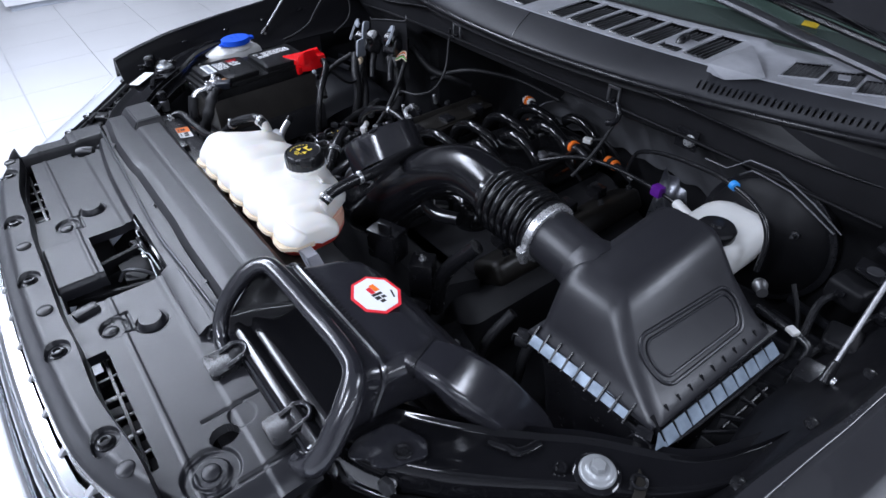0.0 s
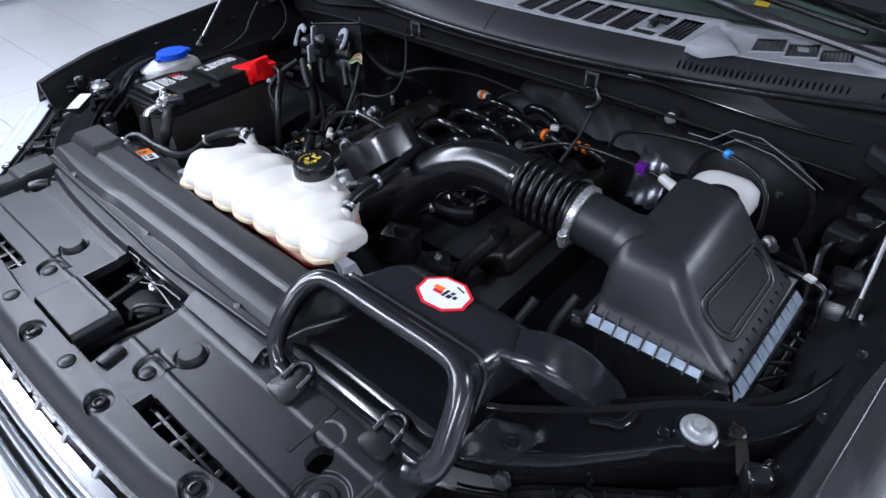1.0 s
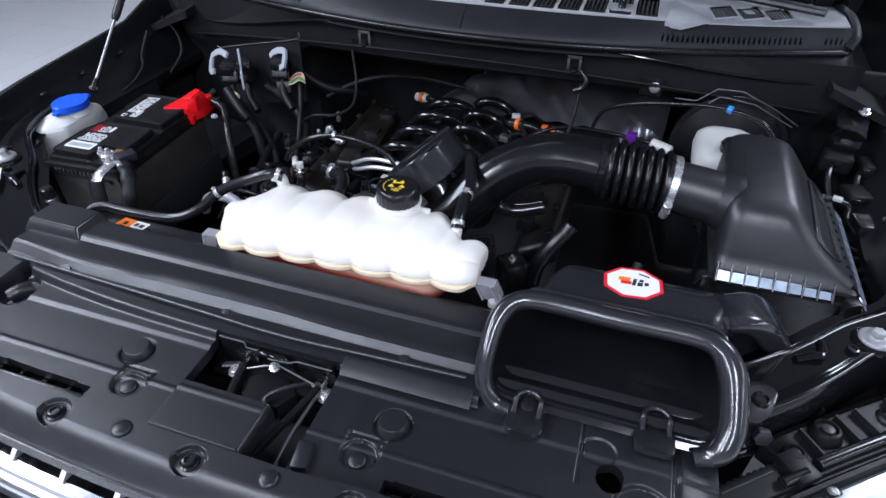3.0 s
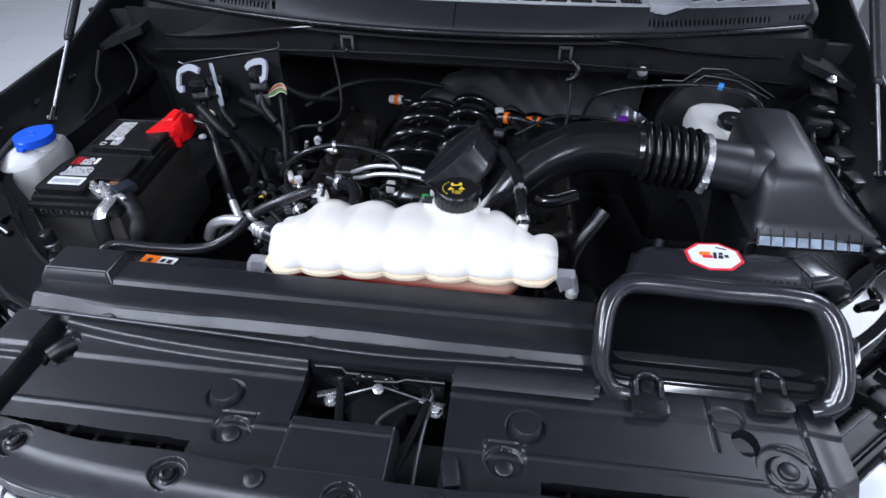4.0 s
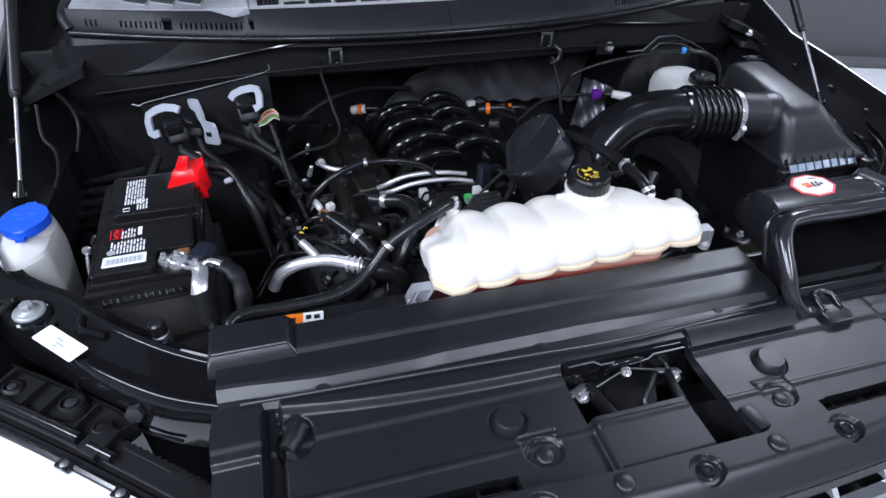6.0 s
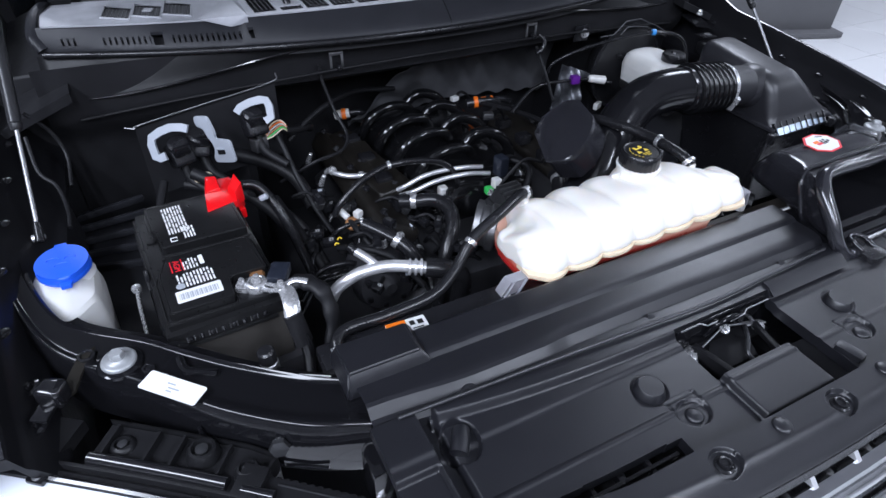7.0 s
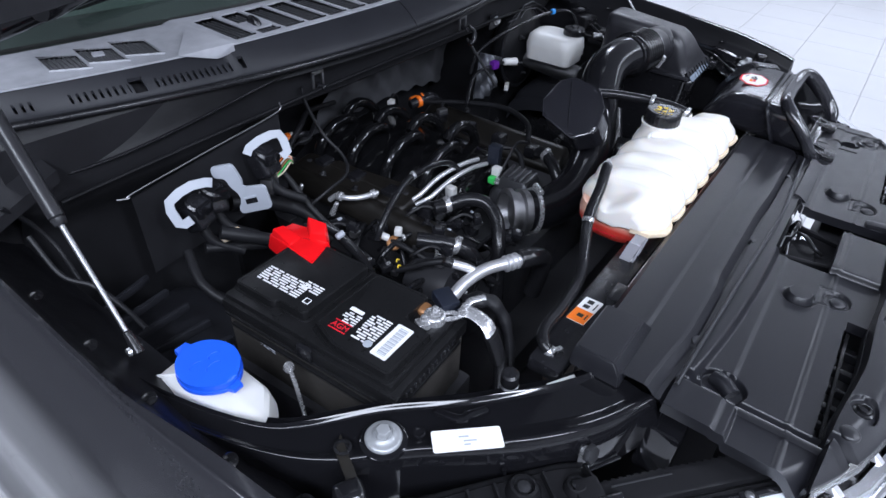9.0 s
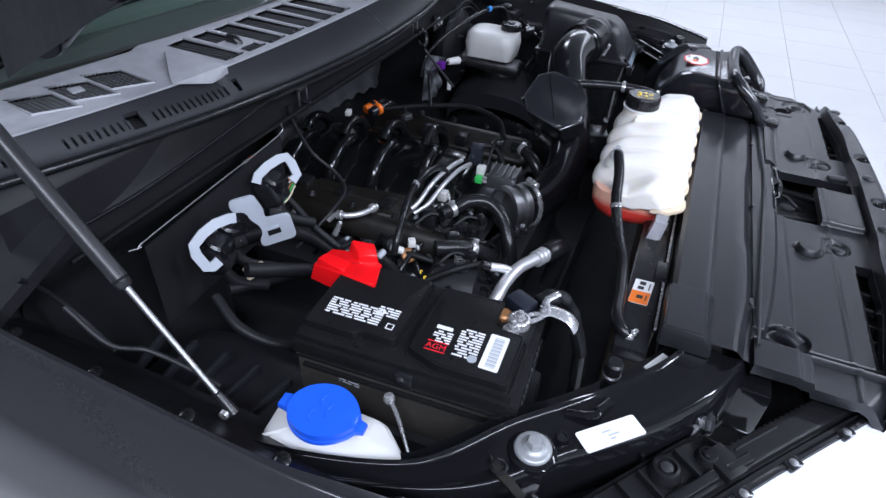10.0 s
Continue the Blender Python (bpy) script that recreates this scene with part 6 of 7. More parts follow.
man = thing("intake_manifold", (0, 1.05, 0.88), "gloss black intake manifold with eight curved runners", "intake manifold")
part("plenum", loft([sect(0.88, -0.17, 0.15, 0.82, 1.32, 0.05), sect(0.93, -0.155, 0.14, 0.83, 1.32, 0.05), sect(0.958, -0.12, 0.11, 0.85, 1.30, 0.05), sect(0.968, -0.08, 0.07, 0.88, 1.28, 0.04)]), RUNNERP, man)
for k in range(4):
    y, dz = 0.905 + 0.120 * k, 0.010 - 0.013 * k
    part("runner", tube([(-0.188, y + 0.004, 0.880), (-0.180, y + 0.002, 0.940 + dz), (-0.156, y, 0.990 + dz), (-0.116, y, 1.016 + dz), (-0.072, y + 0.002, 1.021 + dz), (-0.030, y + 0.010, 1.008 + dz), (-0.010, y + 0.018, 0.985 + dz)], 0.015, 20, 8, rf=lambda q: 1.0 - 0.18 * q), RUNNERP, man, "gloss black curved runner", 70)
    part("runner_web", sheet(lambda u, v, y=y, dz=dz: Vector((-0.176 + 0.160 * u, y + 0.018 + 0.084 * v, 0.890 + dz + 0.050 * math.sin(math.pi * (0.12 + 0.62 * u)) - 0.012 * math.sin(math.pi * v))), 12, 6, thick=0.02), SOCKET, man)
    y += 0.052
    part("runner", tube([(-0.014, y - 0.004, 1.000 + dz), (0.010, y - 0.002, 1.017 + dz), (0.048, y, 1.018 + dz), (0.090, y, 0.998 + dz), (0.122, y, 0.960 + dz), (0.138, y, 0.90)], 0.0145, 20, 8), RUNNERP, man, "gloss black curved runner", 70)

# bare metal lines beside the manifold
fl = thing("fuel_line", (-0.12, 0.86, 0.95), "pair of bright metal fuel lines", "fuel line")
part("line", tube([(-0.240, 0.900, 0.955), (-0.215, 0.880, 0.976), (-0.175, 0.872, 0.996), (-0.13, 0.866, 1.004), (-0.07, 0.858, 1.004), (-0.02, 0.850, 0.998)], 0.0055, 10), ALU, fl)
part("line", tube([(-0.225, 0.885, 0.950), (-0.20, 0.862, 0.968), (-0.16, 0.852, 0.986), (-0.115, 0.846, 0.994), (-0.06, 0.84, 0.994), (-0.01, 0.83, 0.988)], 0.0055, 10), ALU, fl)
part("union", box((-0.125, 0.855, 0.952), (0.022, 0.024, 0.026), 0.005), WHITEP, fl, "white plastic union")
part("line_clip", box((-0.03, 0.797, 0.963), (0.018, 0.02, 0.018), 0.004), GREEN, fl, "green clip")
part("line_clip", box((-0.008, 0.80, 0.972), (0.020, 0.022, 0.034), 0.004), WHITEP, fl, "white clip")


def hose(name, pts, r, label, category="hose", material=None, clamps=(), group="", seg=14):
    """A hose on its own, with clamps at chosen points along its course."""
    t = thing(name, pts[0], label, category, group)
    part("sleeve", tube(pts, r, seg), material or RUBBER, t)
    q = catmull(pts, 8)
    for c in clamps:
        i = min(int(c * (len(q) - 1)), len(q) - 2)
        ring_clamp(q[i], q[i + 1] - q[max(0, i - 1)], r, t, w=max(0.008, r * 0.8))
    return t


hose("overflow_hose", [(-0.158, 0.480, 1.176), (-0.180, 0.474, 1.182), (-0.225, 0.462, 1.166), (-0.281, 0.452, 1.138), (-0.325, 0.432, 1.100), (-0.377, 0.412, 1.080), (-0.46, 0.402, 1.080), (-0.525, 0.398, 1.084), (-0.548, 0.385, 1.080), (-0.551, 0.368, 1.068)], 0.0098, "black rubber overflow hose with steel clamps", clamps=(0.06, 0.36, 0.97))
hose("return_hose", [(0.190, 0.438, 1.168), (0.187, 0.458, 1.178), (0.183, 0.500, 1.182), (0.178, 0.56, 1.180), (0.160, 0.62, 1.178), (0.140, 0.69, 1.165), (0.13, 0.75, 1.12)], 0.0105, "black braided return hose over the duct", clamps=(0.10, 0.40))
hp = thing("coolant_pipe", (-0.36, 0.58, 0.98), "bright aluminium coolant pipe with branch and clamps", "coolant pipe")
part("pipe", tube([(-0.312, 0.552, 1.008), (-0.345, 0.568, 1.012), (-0.385, 0.592, 1.008), (-0.428, 0.604, 1.000), (-0.456, 0.608, 0.988), (-0.478, 0.614, 0.968), (-0.494, 0.618, 0.936)], 0.0118, 16), ALU, hp, "bright bent aluminium tube")
part("branch", tube([(-0.398, 0.600, 1.006), (-0.412, 0.618, 1.018), (-0.428, 0.640, 1.026)], 0.0085, 12), ALU, hp)
part("branch_cap", cyl((-0.426, 0.637, 1.024), (-0.436, 0.652, 1.032), 0.0095, seg=12, chamfer=0.002), RUBBER, hp)
for k in range(3):
    part("pipe_bead", lathe((-0.322 - 0.010 * k, 0.557 + 0.005 * k, 1.010), (-0.9, 0.4, 0.05), [(0.0118, 0), (0.0165, 0.002), (0.0165, 0.005), (0.0118, 0.007)], 20), ALU, hp)
part("rubber_end", tube([(-0.318, 0.555, 1.009), (-0.285, 0.540, 1.005), (-0.255, 0.535, 0.985), (-0.245, 0.54, 0.94), (-0.245, 0.55, 0.88)], 0.0195, 16), RUBBER, hp)
hose("heater_hose", [(-0.262, 0.806, 0.992), (-0.229, 0.788, 0.994), (-0.194, 0.762, 1.001), (-0.178, 0.722, 0.998), (-0.190, 0.684, 0.976), (-0.220, 0.656, 0.938), (-0.240, 0.640, 0.885), (-0.25, 0.63, 0.82)], 0.0158, "black heater hose with bright clamp", clamps=(0.13,), group="heater hoses")
hose("heater_hose", [(-0.36, 0.775, 0.978), (-0.332, 0.738, 0.972), (-0.306, 0.708, 0.960), (-0.285, 0.68, 0.935), (-0.275, 0.66, 0.89)], 0.0165, "black heater hose with bright clamp", clamps=(0.48,), group="heater hoses")
hose("vacuum_hose", [(-0.400, 0.850, 0.965), (-0.385, 0.850, 0.993), (-0.335, 0.858, 1.030), (-0.28, 0.866, 1.048), (-0.241, 0.867, 1.051), (-0.19, 0.868, 1.046), (-0.135, 0.868, 1.030), (-0.10, 0.862, 1.005), (-0.085, 0.85, 0.97)], 0.0075, "thin black vacuum hose with clip", clamps=(0.45,))

# black accessories in front of the engine
acc = thing("alternator", (-0.36, 0.72, 0.85), "dark cast accessory with ribs and studs", "alternator")
part("housing", lathe((-0.35, 0.70, 0.88), (0, -1, 0.15), [(0.03, -0.08), (0.065, -0.07), (0.070, 0.0), (0.06, 0.03), (0.03, 0.036), (0.012, 0.05)], 24), DARK, acc)
for k in range(7):
    a = 2 * math.pi * k / 7
    part("rib", box((-0.35 + 0.05 * math.cos(a), 0.668, 0.885 + 0.05 * math.sin(a)), (0.012, 0.02, 0.012), 0.003), PLASTIC, acc)
part("end_nut", lathe((-0.367, 0.711, 0.952), (0, -0.3, 1), [(0.014, 0), (0.014, 0.006), (0.009, 0.007), (0.008, 0.014), (0.002, 0.015)], 12), CAST, acc)
pump = thing("coolant_outlet", (0.02, 0.70, 0.9), "cast aluminium outlet housing with bolts", "outlet housing")
part("housing", loft([sect(0.88, -0.06, 0.03, 0.72, 0.80, 0.02), sect(0.94, -0.055, 0.025, 0.725, 0.795, 0.02), sect(0.955, -0.045, 0.01, 0.735, 0.785, 0.015)]), CASTD, pump)
for x, y in ((-0.05, 0.73), (0.018, 0.79)):
    part("bolt", lathe((x, y, 0.945), (0, 0, 1), [(0.008, 0), (0.008, 0.008), (0.004, 0.010)], 6), STEEL, pump)
bx = thing("bracket_box", (0.2, 0.6, 1.0), "black moulded bracket box under the duct", "bracket")
part("frame", box((0.195, 0.56, 1.02), (0.07, 0.05, 0.07), 0.006, rz(18)), PLASTIC, bx)
part("plate", box((0.21, 0.548, 1.055), (0.030, 0.008, 0.05), 0.003, rz(18)), PLASTIC, bx)
part("handle_pipe", tube([(0.20, 0.66, 1.10), (0.225, 0.645, 1.085), (0.255, 0.648, 1.082), (0.30, 0.665, 1.088)], 0.014, 12), GLOSSP, bx)
part("side_tube", tube([(0.30, 0.60, 0.88), (0.31, 0.62, 0.98), (0.36, 0.66, 1.06)], 0.016, 12), PLASTIC, bx)
for k, (x, y) in enumerate(((0.42, 0.60), (0.48, 0.66))):
    hose("bay_pipe", [(x, y, 0.70), (x + 0.008, y + 0.01, 0.80), (x + 0.014, y + 0.03, 0.88), (x + 0.03, y + 0.08, 0.94)], 0.011, "dark pipe deep between duct and filter box", "pipe", DARK, group="bay pipes")
for k, (x, y, z, sx, sy, sz, a) in enumerate(((0.30, 0.52, 0.92, 0.10, 0.05, 0.06, 20), (0.42, 0.56, 0.88, 0.12, 0.06, 0.05, -15), (0.50, 0.50, 0.95, 0.06, 0.05, 0.05, 30), (0.36, 0.46, 0.94, 0.07, 0.04, 0.04, 10), (0.26, 0.60, 0.95, 0.05, 0.05, 0.09, 40))):
    t = thing("dark_bracket", (x, y, z), "black moulded bracket deep in the bay", "bracket", "dark brackets")
    part("bracket_body", box((x, y, z), (sx, sy, sz), 0.006, rz(a)), PLASTIC, t)
    part("bracket_stud", lathe((x, y, z + sz / 2 - 0.001), (0, -0.1, 1), [(0.008, 0), (0.008, 0.004), (0.005, 0.005), (0.004, 0.012), (0.001, 0.0125)], 10), CAST if k % 2 else STEEL, t)

# sensors and looms
for p, m1, m2, nm in (((-0.196, 1.350, 0.955), WHITEP, ORANGE, "orange and white sensor plug"), ((0.150, 1.172, 1.002), PLASTIC, ORANGE, "orange ring sensor plug"), ((0.232, 1.235, 0.966), ORANGE, PLASTIC, "orange sensor plug in shadow")):
    c = thing("sensor_plug", p, nm, "sensor plug", "sensor plugs")
    p = Vector(p)
    part("plug_body", cyl(p + Vector((-0.03, 0.012, -0.006)), p + Vector((0.012, -0.004, 0.002)), 0.014, seg=14, chamfer=0.003), m1, c)
    part("lock_ring", lathe(p + Vector((-0.004, 0.0, 0.0)), (-1, 0.35, -0.1), [(0.013, -0.006), (0.0165, -0.005), (0.0165, 0.006), (0.013, 0.007)], 18), m2, c)
    part("plug_tail", tube([p, p + Vector((0.035, -0.012, 0.004)), p + Vector((0.07, -0.01, -0.012))], 0.009, 10), PLASTIC, c)
looms = [[(-0.50, 1.10, 1.13), (-0.46, 1.06, 1.08), (-0.44, 1.00, 1.00), (-0.42, 0.93, 0.94), (-0.40, 0.85, 0.90)], [(-0.68, 1.03, 1.02), (-0.60, 0.99, 1.00), (-0.53, 0.95, 0.98), (-0.47, 0.90, 0.93), (-0.44, 0.82, 0.86)], [(-0.42, 1.13, 1.02), (-0.36, 1.16, 1.05), (-0.28, 1.20, 1.07), (-0.18, 1.28, 1.05), (-0.05, 1.32, 1.02)], [(-0.50, 0.98, 0.96), (-0.49, 0.90, 0.95), (-0.475, 0.82, 0.93), (-0.455, 0.74, 0.88)], [(-0.37, 0.90, 0.93), (-0.37, 0.83, 0.95), (-0.36, 0.77, 0.94), (-0.33, 0.70, 0.90)], [(-0.42, 0.78, 0.93), (-0.38, 0.70, 0.97), (-0.33, 0.66, 0.95), (-0.29, 0.62, 0.90)], [(0.05, 0.86, 1.0), (0.08, 0.80, 1.0), (0.05, 0.76, 0.97), (0.0, 0.74, 0.93)], [(0.16, 1.16, 1.0), (0.19, 1.05, 1.02), (0.20, 0.92, 1.04), (0.16, 0.82, 1.04), (0.10, 0.78, 1.02)]]
for k, pts in enumerate(looms):
    hose("wiring_loom", pts, 0.0105 if k in (1, 3) else 0.007, "black taped wiring loom", "wiring loom", TAPE, group="wiring looms")
wires = [[(-0.322, 1.130, 1.20), (-0.320, 1.124, 1.165), (-0.303, 1.096, 1.092), (-0.294, 1.045, 1.050), (-0.325, 1.005, 1.034), (-0.388, 0.996, 1.026), (-0.435, 1.016, 0.995), (-0.470, 1.040, 0.965)], [(-0.93, 1.05, 1.18), (-0.925, 1.0, 1.13), (-0.90, 0.965, 1.11), (-0.89, 0.91, 1.09), (-0.89, 0.86, 1.08)], [(-0.93, 1.12, 1.20), (-0.90, 1.13, 1.15), (-0.885, 1.11, 1.10), (-0.89, 1.05, 1.06)], [(0.10, 0.78, 1.02), (0.06, 0.79, 1.03), (0.02, 0.79, 1.0), (-0.02, 0.79, 0.96)], [(-0.62, 1.0, 1.04), (-0.57, 0.95, 1.02), (-0.55, 0.90, 1.03), (-0.56, 0.85, 1.08)], [(0.30, 1.12, 1.16), (0.30, 1.06, 1.10), (0.29, 1.0, 1.05)], [(0.93, 0.78, 1.08), (0.90, 0.82, 1.05), (0.88, 0.9, 1.0)], [(0.80, 0.98, 1.09), (0.84, 0.93, 1.07), (0.86, 0.88, 1.04), (0.84, 0.86, 1.0)]]
for pts in wires:
    hose("cable", pts, 0.004, "thin black cable along the bay", "cable", TAPE, group="cables", seg=8)

# ---- firewall fittings ----
for s, x in ((-1, -0.280), (1, 0.277)):
    b = thing("firewall_bracket", (x, 1.126, 1.19), "small bare metal bracket on the firewall", "bracket", "firewall brackets")
    bb = BM()
    for c, sz in (((x - 0.014, 1.122, 1.208), (0.006, 0.004, 0.036)), ((x + 0.014, 1.122, 1.205), (0.006, 0.004, 0.030)), ((x, 1.122, 1.224), (0.034, 0.004, 0.008))):
        box(c, sz, 0.001, bm=bb)
    part("bracket_loop", bb, CAST, b)
    part("stud", cyl((x + 0.002, 1.126, 1.196), (x + 0.002, 1.104, 1.192), 0.006, seg=12, chamfer=0.001), PLASTIC, b)
    if s > 0:
        part("cable_clip", tube([(x + 0.02, 1.115, 1.195), (x + 0.035, 1.105, 1.18), (x + 0.03, 1.10, 1.16), (x + 0.01, 1.10, 1.15)], 0.007, 10), PLASTIC, b)
fb = thing("firewall_bolt", (0.474, 1.123, 1.171), "bright hex bolt on the firewall", "bolt")
part("bolt_washer", lathe((0.474, 1.132, 1.171), (0, -1, 0.1), [(0.013, 0), (0.013, 0.003), (0.009, 0.004), (0.009, 0.011), (0.003, 0.012)], 16), STEEL, fb)
part("bolt_plate", box((0.465, 1.134, 1.172), (0.05, 0.004, 0.045), 0.001), PLASTIC, fb)
ln = hose("vacuum_line", [(0.345, 1.128, 1.04), (0.354, 1.126, 1.075), (0.375, 1.119, 1.107), (0.45, 1.093, 1.143), (0.564, 1.053, 1.174), (0.635, 1.022, 1.186), (0.698, 0.998, 1.179), (0.732, 0.982, 1.147), (0.742, 0.965, 1.09)], 0.0048, "thin black vacuum line with blue clip", "line")
part("blue_clip", lathe((0.635, 1.022, 1.187), (0.9, -0.4, 0.0), [(0.006, -0.006), (0.0085, -0.005), (0.0085, 0.005), (0.006, 0.006)], 14), CYAN, ln, "bright blue clip")
l2 = hose("brake_line", [(0.17, 1.02, 1.03), (0.25, 1.06, 1.06), (0.32, 1.09, 1.058), (0.40, 1.11, 1.046), (0.443, 1.11, 1.042), (0.50, 1.10, 1.040), (0.56, 1.07, 1.03)], 0.005, "thin line with purple clip and white connector", "line")
part("purple_clip", box((0.446, 1.106, 1.046), (0.026, 0.022, 0.024), 0.004, rz(-8)), PURPLE, l2, "purple clip")
part("white_connector", cyl((0.495, 1.102, 1.043), (0.545, 1.083, 1.036), 0.011, 0.013, 12, chamfer=0.003), WHITEP, l2, "white connector")
part("shield_flap", sheet(lambda u, v: Vector((0.405 + 0.085 * u + 0.02 * v, 1.15 - 0.02 * u + 0.012 * math.sin(9 * v + 5 * u) * math.sin(11 * u), 0.93 + 0.15 * v - 0.03 * u * v)), 18, 18, thick=0.002), FOILB, body, "grey foil flap", 60)
for edge in ([(0.524, 1.116, 1.158), (0.573, 1.115, 1.159), (0.611, 1.113, 1.194), (0.665, 1.112, 1.195), (0.738, 1.112, 1.165), (0.80, 1.112, 1.131)], [(0.600, 1.114, 1.157), (0.620, 1.113, 1.176), (0.646, 1.112, 1.175), (0.698, 1.112, 1.168), (0.789, 1.112, 1.126)]):
    part("stay_edge", tube(edge, 0.0019, 6, smooth=False), CASTD, body, "thin folded steel stay")
part("wing_bracket", loft([[(x, y, z), (x, y, z - 0.004), (x + dx, y + dy, z - 0.004 - drop_), (x + dx, y + dy, z - drop_)] for x, y, z, dx, dy, drop_ in ((0.872, 1.150, 1.176, -0.010, -0.080, 0.012), (0.905, 1.146, 1.174, -0.006, -0.085, 0.014), (0.938, 1.138, 1.168, -0.018, -0.085, 0.016))]), GLOSSP, body, "gloss black hinge plate")
part("wing_bracket_lip", prism(soft_outline([(0.852, 1.064), (0.918, 1.056), (0.902, 1.010), (0.856, 1.022)], 0.008), 1.140, 1.144, 0.001), PAINT, body)
part("lip_hole", lathe((0.882, 1.036, 1.1435), (0, 0, 1), [(0.013, 0), (0.012, 0.0016), (0.008, 0.001), (0.001, 0.0008)], 18), DARK, body)
part("plate_bolt", lathe((0.918, 1.120, 1.180), (0, -0.4, 1), [(0.012, 0), (0.012, 0.003), (0.007, 0.004), (0.007, 0.010), (0.002, 0.011)], 10), STEEL, body)

# brake master cylinder and booster
bk = thing("brake_reservoir", (0.66, 1.0, 1.03), "white brake fluid reservoir with black cap", "brake reservoir")
part("reservoir", loft([sect(1.040, 0.590, 0.700, 0.925, 1.08, 0.02), sect(1.085, 0.582, 0.712, 0.915, 1.09, 0.040), sect(1.112, 0.584, 0.710, 0.918, 1.085, 0.045), sect(1.122, 0.594, 0.702, 0.926, 1.075, 0.040), sect(1.125, 0.610, 0.690, 0.94, 1.06, 0.03)]), WHITEP, bk, angle=60)
part("reservoir_neck", lathe((0.660, 0.950, 1.112), (0, 0, 1), [(0.034, 0), (0.032, 0.010), (0.030, 0.012), (0.030, 0.02)], 28), WHITEP, bk)
part("cap", lathe((0.660, 0.950, 1.126), (0, 0, 1), [(0.033, 0), (0.034, 0.003), (0.034, 0.016), (0.030, 0.021), (0.012, 0.022), (0.010, 0.026), (0.001, 0.026)], 30), RUBBER, bk, "black screw cap")
part("reservoir_rib", box((0.648, 0.926, 1.072), (0.10, 0.006, 0.03), 0.002), WHITEP, bk)
part("master_cylinder", cyl((0.645, 0.90, 1.005), (0.655, 1.12, 1.015), 0.03, seg=20, chamfer=0.005), CAST, bk)
part("line_nut", lathe((0.765, 0.928, 1.10), (0.6, -0.8, 0.1), [(0.010, 0), (0.012, 0.004), (0.012, 0.012), (0.009, 0.016), (0.009, 0.03)], 12), CAST, bk)
bo = thing("brake_booster", (0.68, 1.13, 0.95), "large round black brake booster", "brake booster")
part("drum_seam", lathe((0.672, 1.146, 1.037), (0, -1, 0.05), [(0.129, 0), (0.1345, 0.002), (0.1345, 0.008), (0.129, 0.010)], 40), PLASTIC, bo, "crimped seam ring")
for a in (40, 140, 250):
    part("drum_stud", lathe((0.672 + 0.08 * math.cos(radians(a)), 1.115, 1.04 + 0.08 * math.sin(radians(a))), (0, -1, 0.05), [(0.008, 0), (0.008, 0.006), (0.004, 0.007), (0.004, 0.018), (0.001, 0.0185)], 10), CASTD, bo)
part("drum", lathe((0.672, 1.19, 1.035), (0, -1, 0.05), [(0.115, 0), (0.130, 0.02), (0.130, 0.045), (0.118, 0.06), (0.06, 0.085), (0.035, 0.09)], 40), SOCKET, bo, angle=50)
sw = thing("wing_tag", (0.94, 0.90, 1.06), "ivory paper strip hanging on the wing", "tag")
part("strip", sheet(lambda u, v: Vector((0.944 - 0.004 * u, 0.885 + 0.030 * u + 0.012 * v, 1.04 + 0.055 * v + 0.004 * math.sin(6 * v))), 6, 10, thick=0.0015), TANKRIM, sw)
fu = thing("fuse_block", (0.90, 0.83, 1.0), "dark slotted connector block with grey print", "connector")
part("block", box((0.905, 0.835, 1.035), (0.035, 0.05, 0.09), 0.004, rz(8)), PLASTIC, fu)
for k in range(4):
    part("slot", box((0.888, 0.832, 1.005 + 0.018 * k), (0.004, 0.036, 0.004), 0.001, rz(8)), CAST, fu)
wn = thing("wing_nut", (0.936, 0.749, 1.1), "flanged zinc fender bolt", "bolt")
part("washer", lathe((0.946, 0.776, 1.084), (-1, -0.25, 0.35), [(0.017, 0), (0.018, 0.004), (0.011, 0.006), (0.010, 0.013), (0.003, 0.015)], 20), STEEL, wn)

# connector holders on the firewall side
hold = thing("connector_holder", (-0.6, 1.04, 1.08), "light grey plastic clips holding black connectors", "connector holder")


def strap(pts, w, t, face):
    """A flat band of width w and thickness t along points, its broad side turned to face."""
    q = [Vector(p) for p in pts]
    n = Vector(face).normalized()
    rings = []
    for i, p in enumerate(q):
        f = (q[min(i + 1, len(q) - 1)] - q[max(i - 1, 0)]).normalized()
        d = f.cross(n).normalized()
        rings.append([p + d * w / 2 + n * t / 2, p - d * w / 2 + n * t / 2, p - d * w / 2 - n * t / 2, p + d * w / 2 - n * t / 2])
    return loft(rings)


part("clip_arm", strap([(-0.646, 1.014, 1.155), (-0.657, 1.018, 1.159), (-0.677, 1.030, 1.157), (-0.698, 1.039, 1.148), (-0.717, 1.043, 1.136), (-0.721, 1.038, 1.122), (-0.719, 1.024, 1.100), (-0.712, 1.019, 1.098), (-0.700, 1.014, 1.104)], 0.0165, 0.006, (-0.5, -0.75, 0.45)), GREYP, hold, "light grey curved lever")
part("clip_arm", strap([(-0.537, 1.057, 1.150), (-0.528, 1.058, 1.161), (-0.508, 1.051, 1.172), (-0.486, 1.041, 1.179), (-0.474, 1.033, 1.179), (-0.471, 1.025, 1.168), (-0.473, 1.014, 1.147), (-0.486, 1.017, 1.139)], 0.0165, 0.006, (-0.5, -0.75, 0.45)), GREYP, hold, "light grey curved lever")
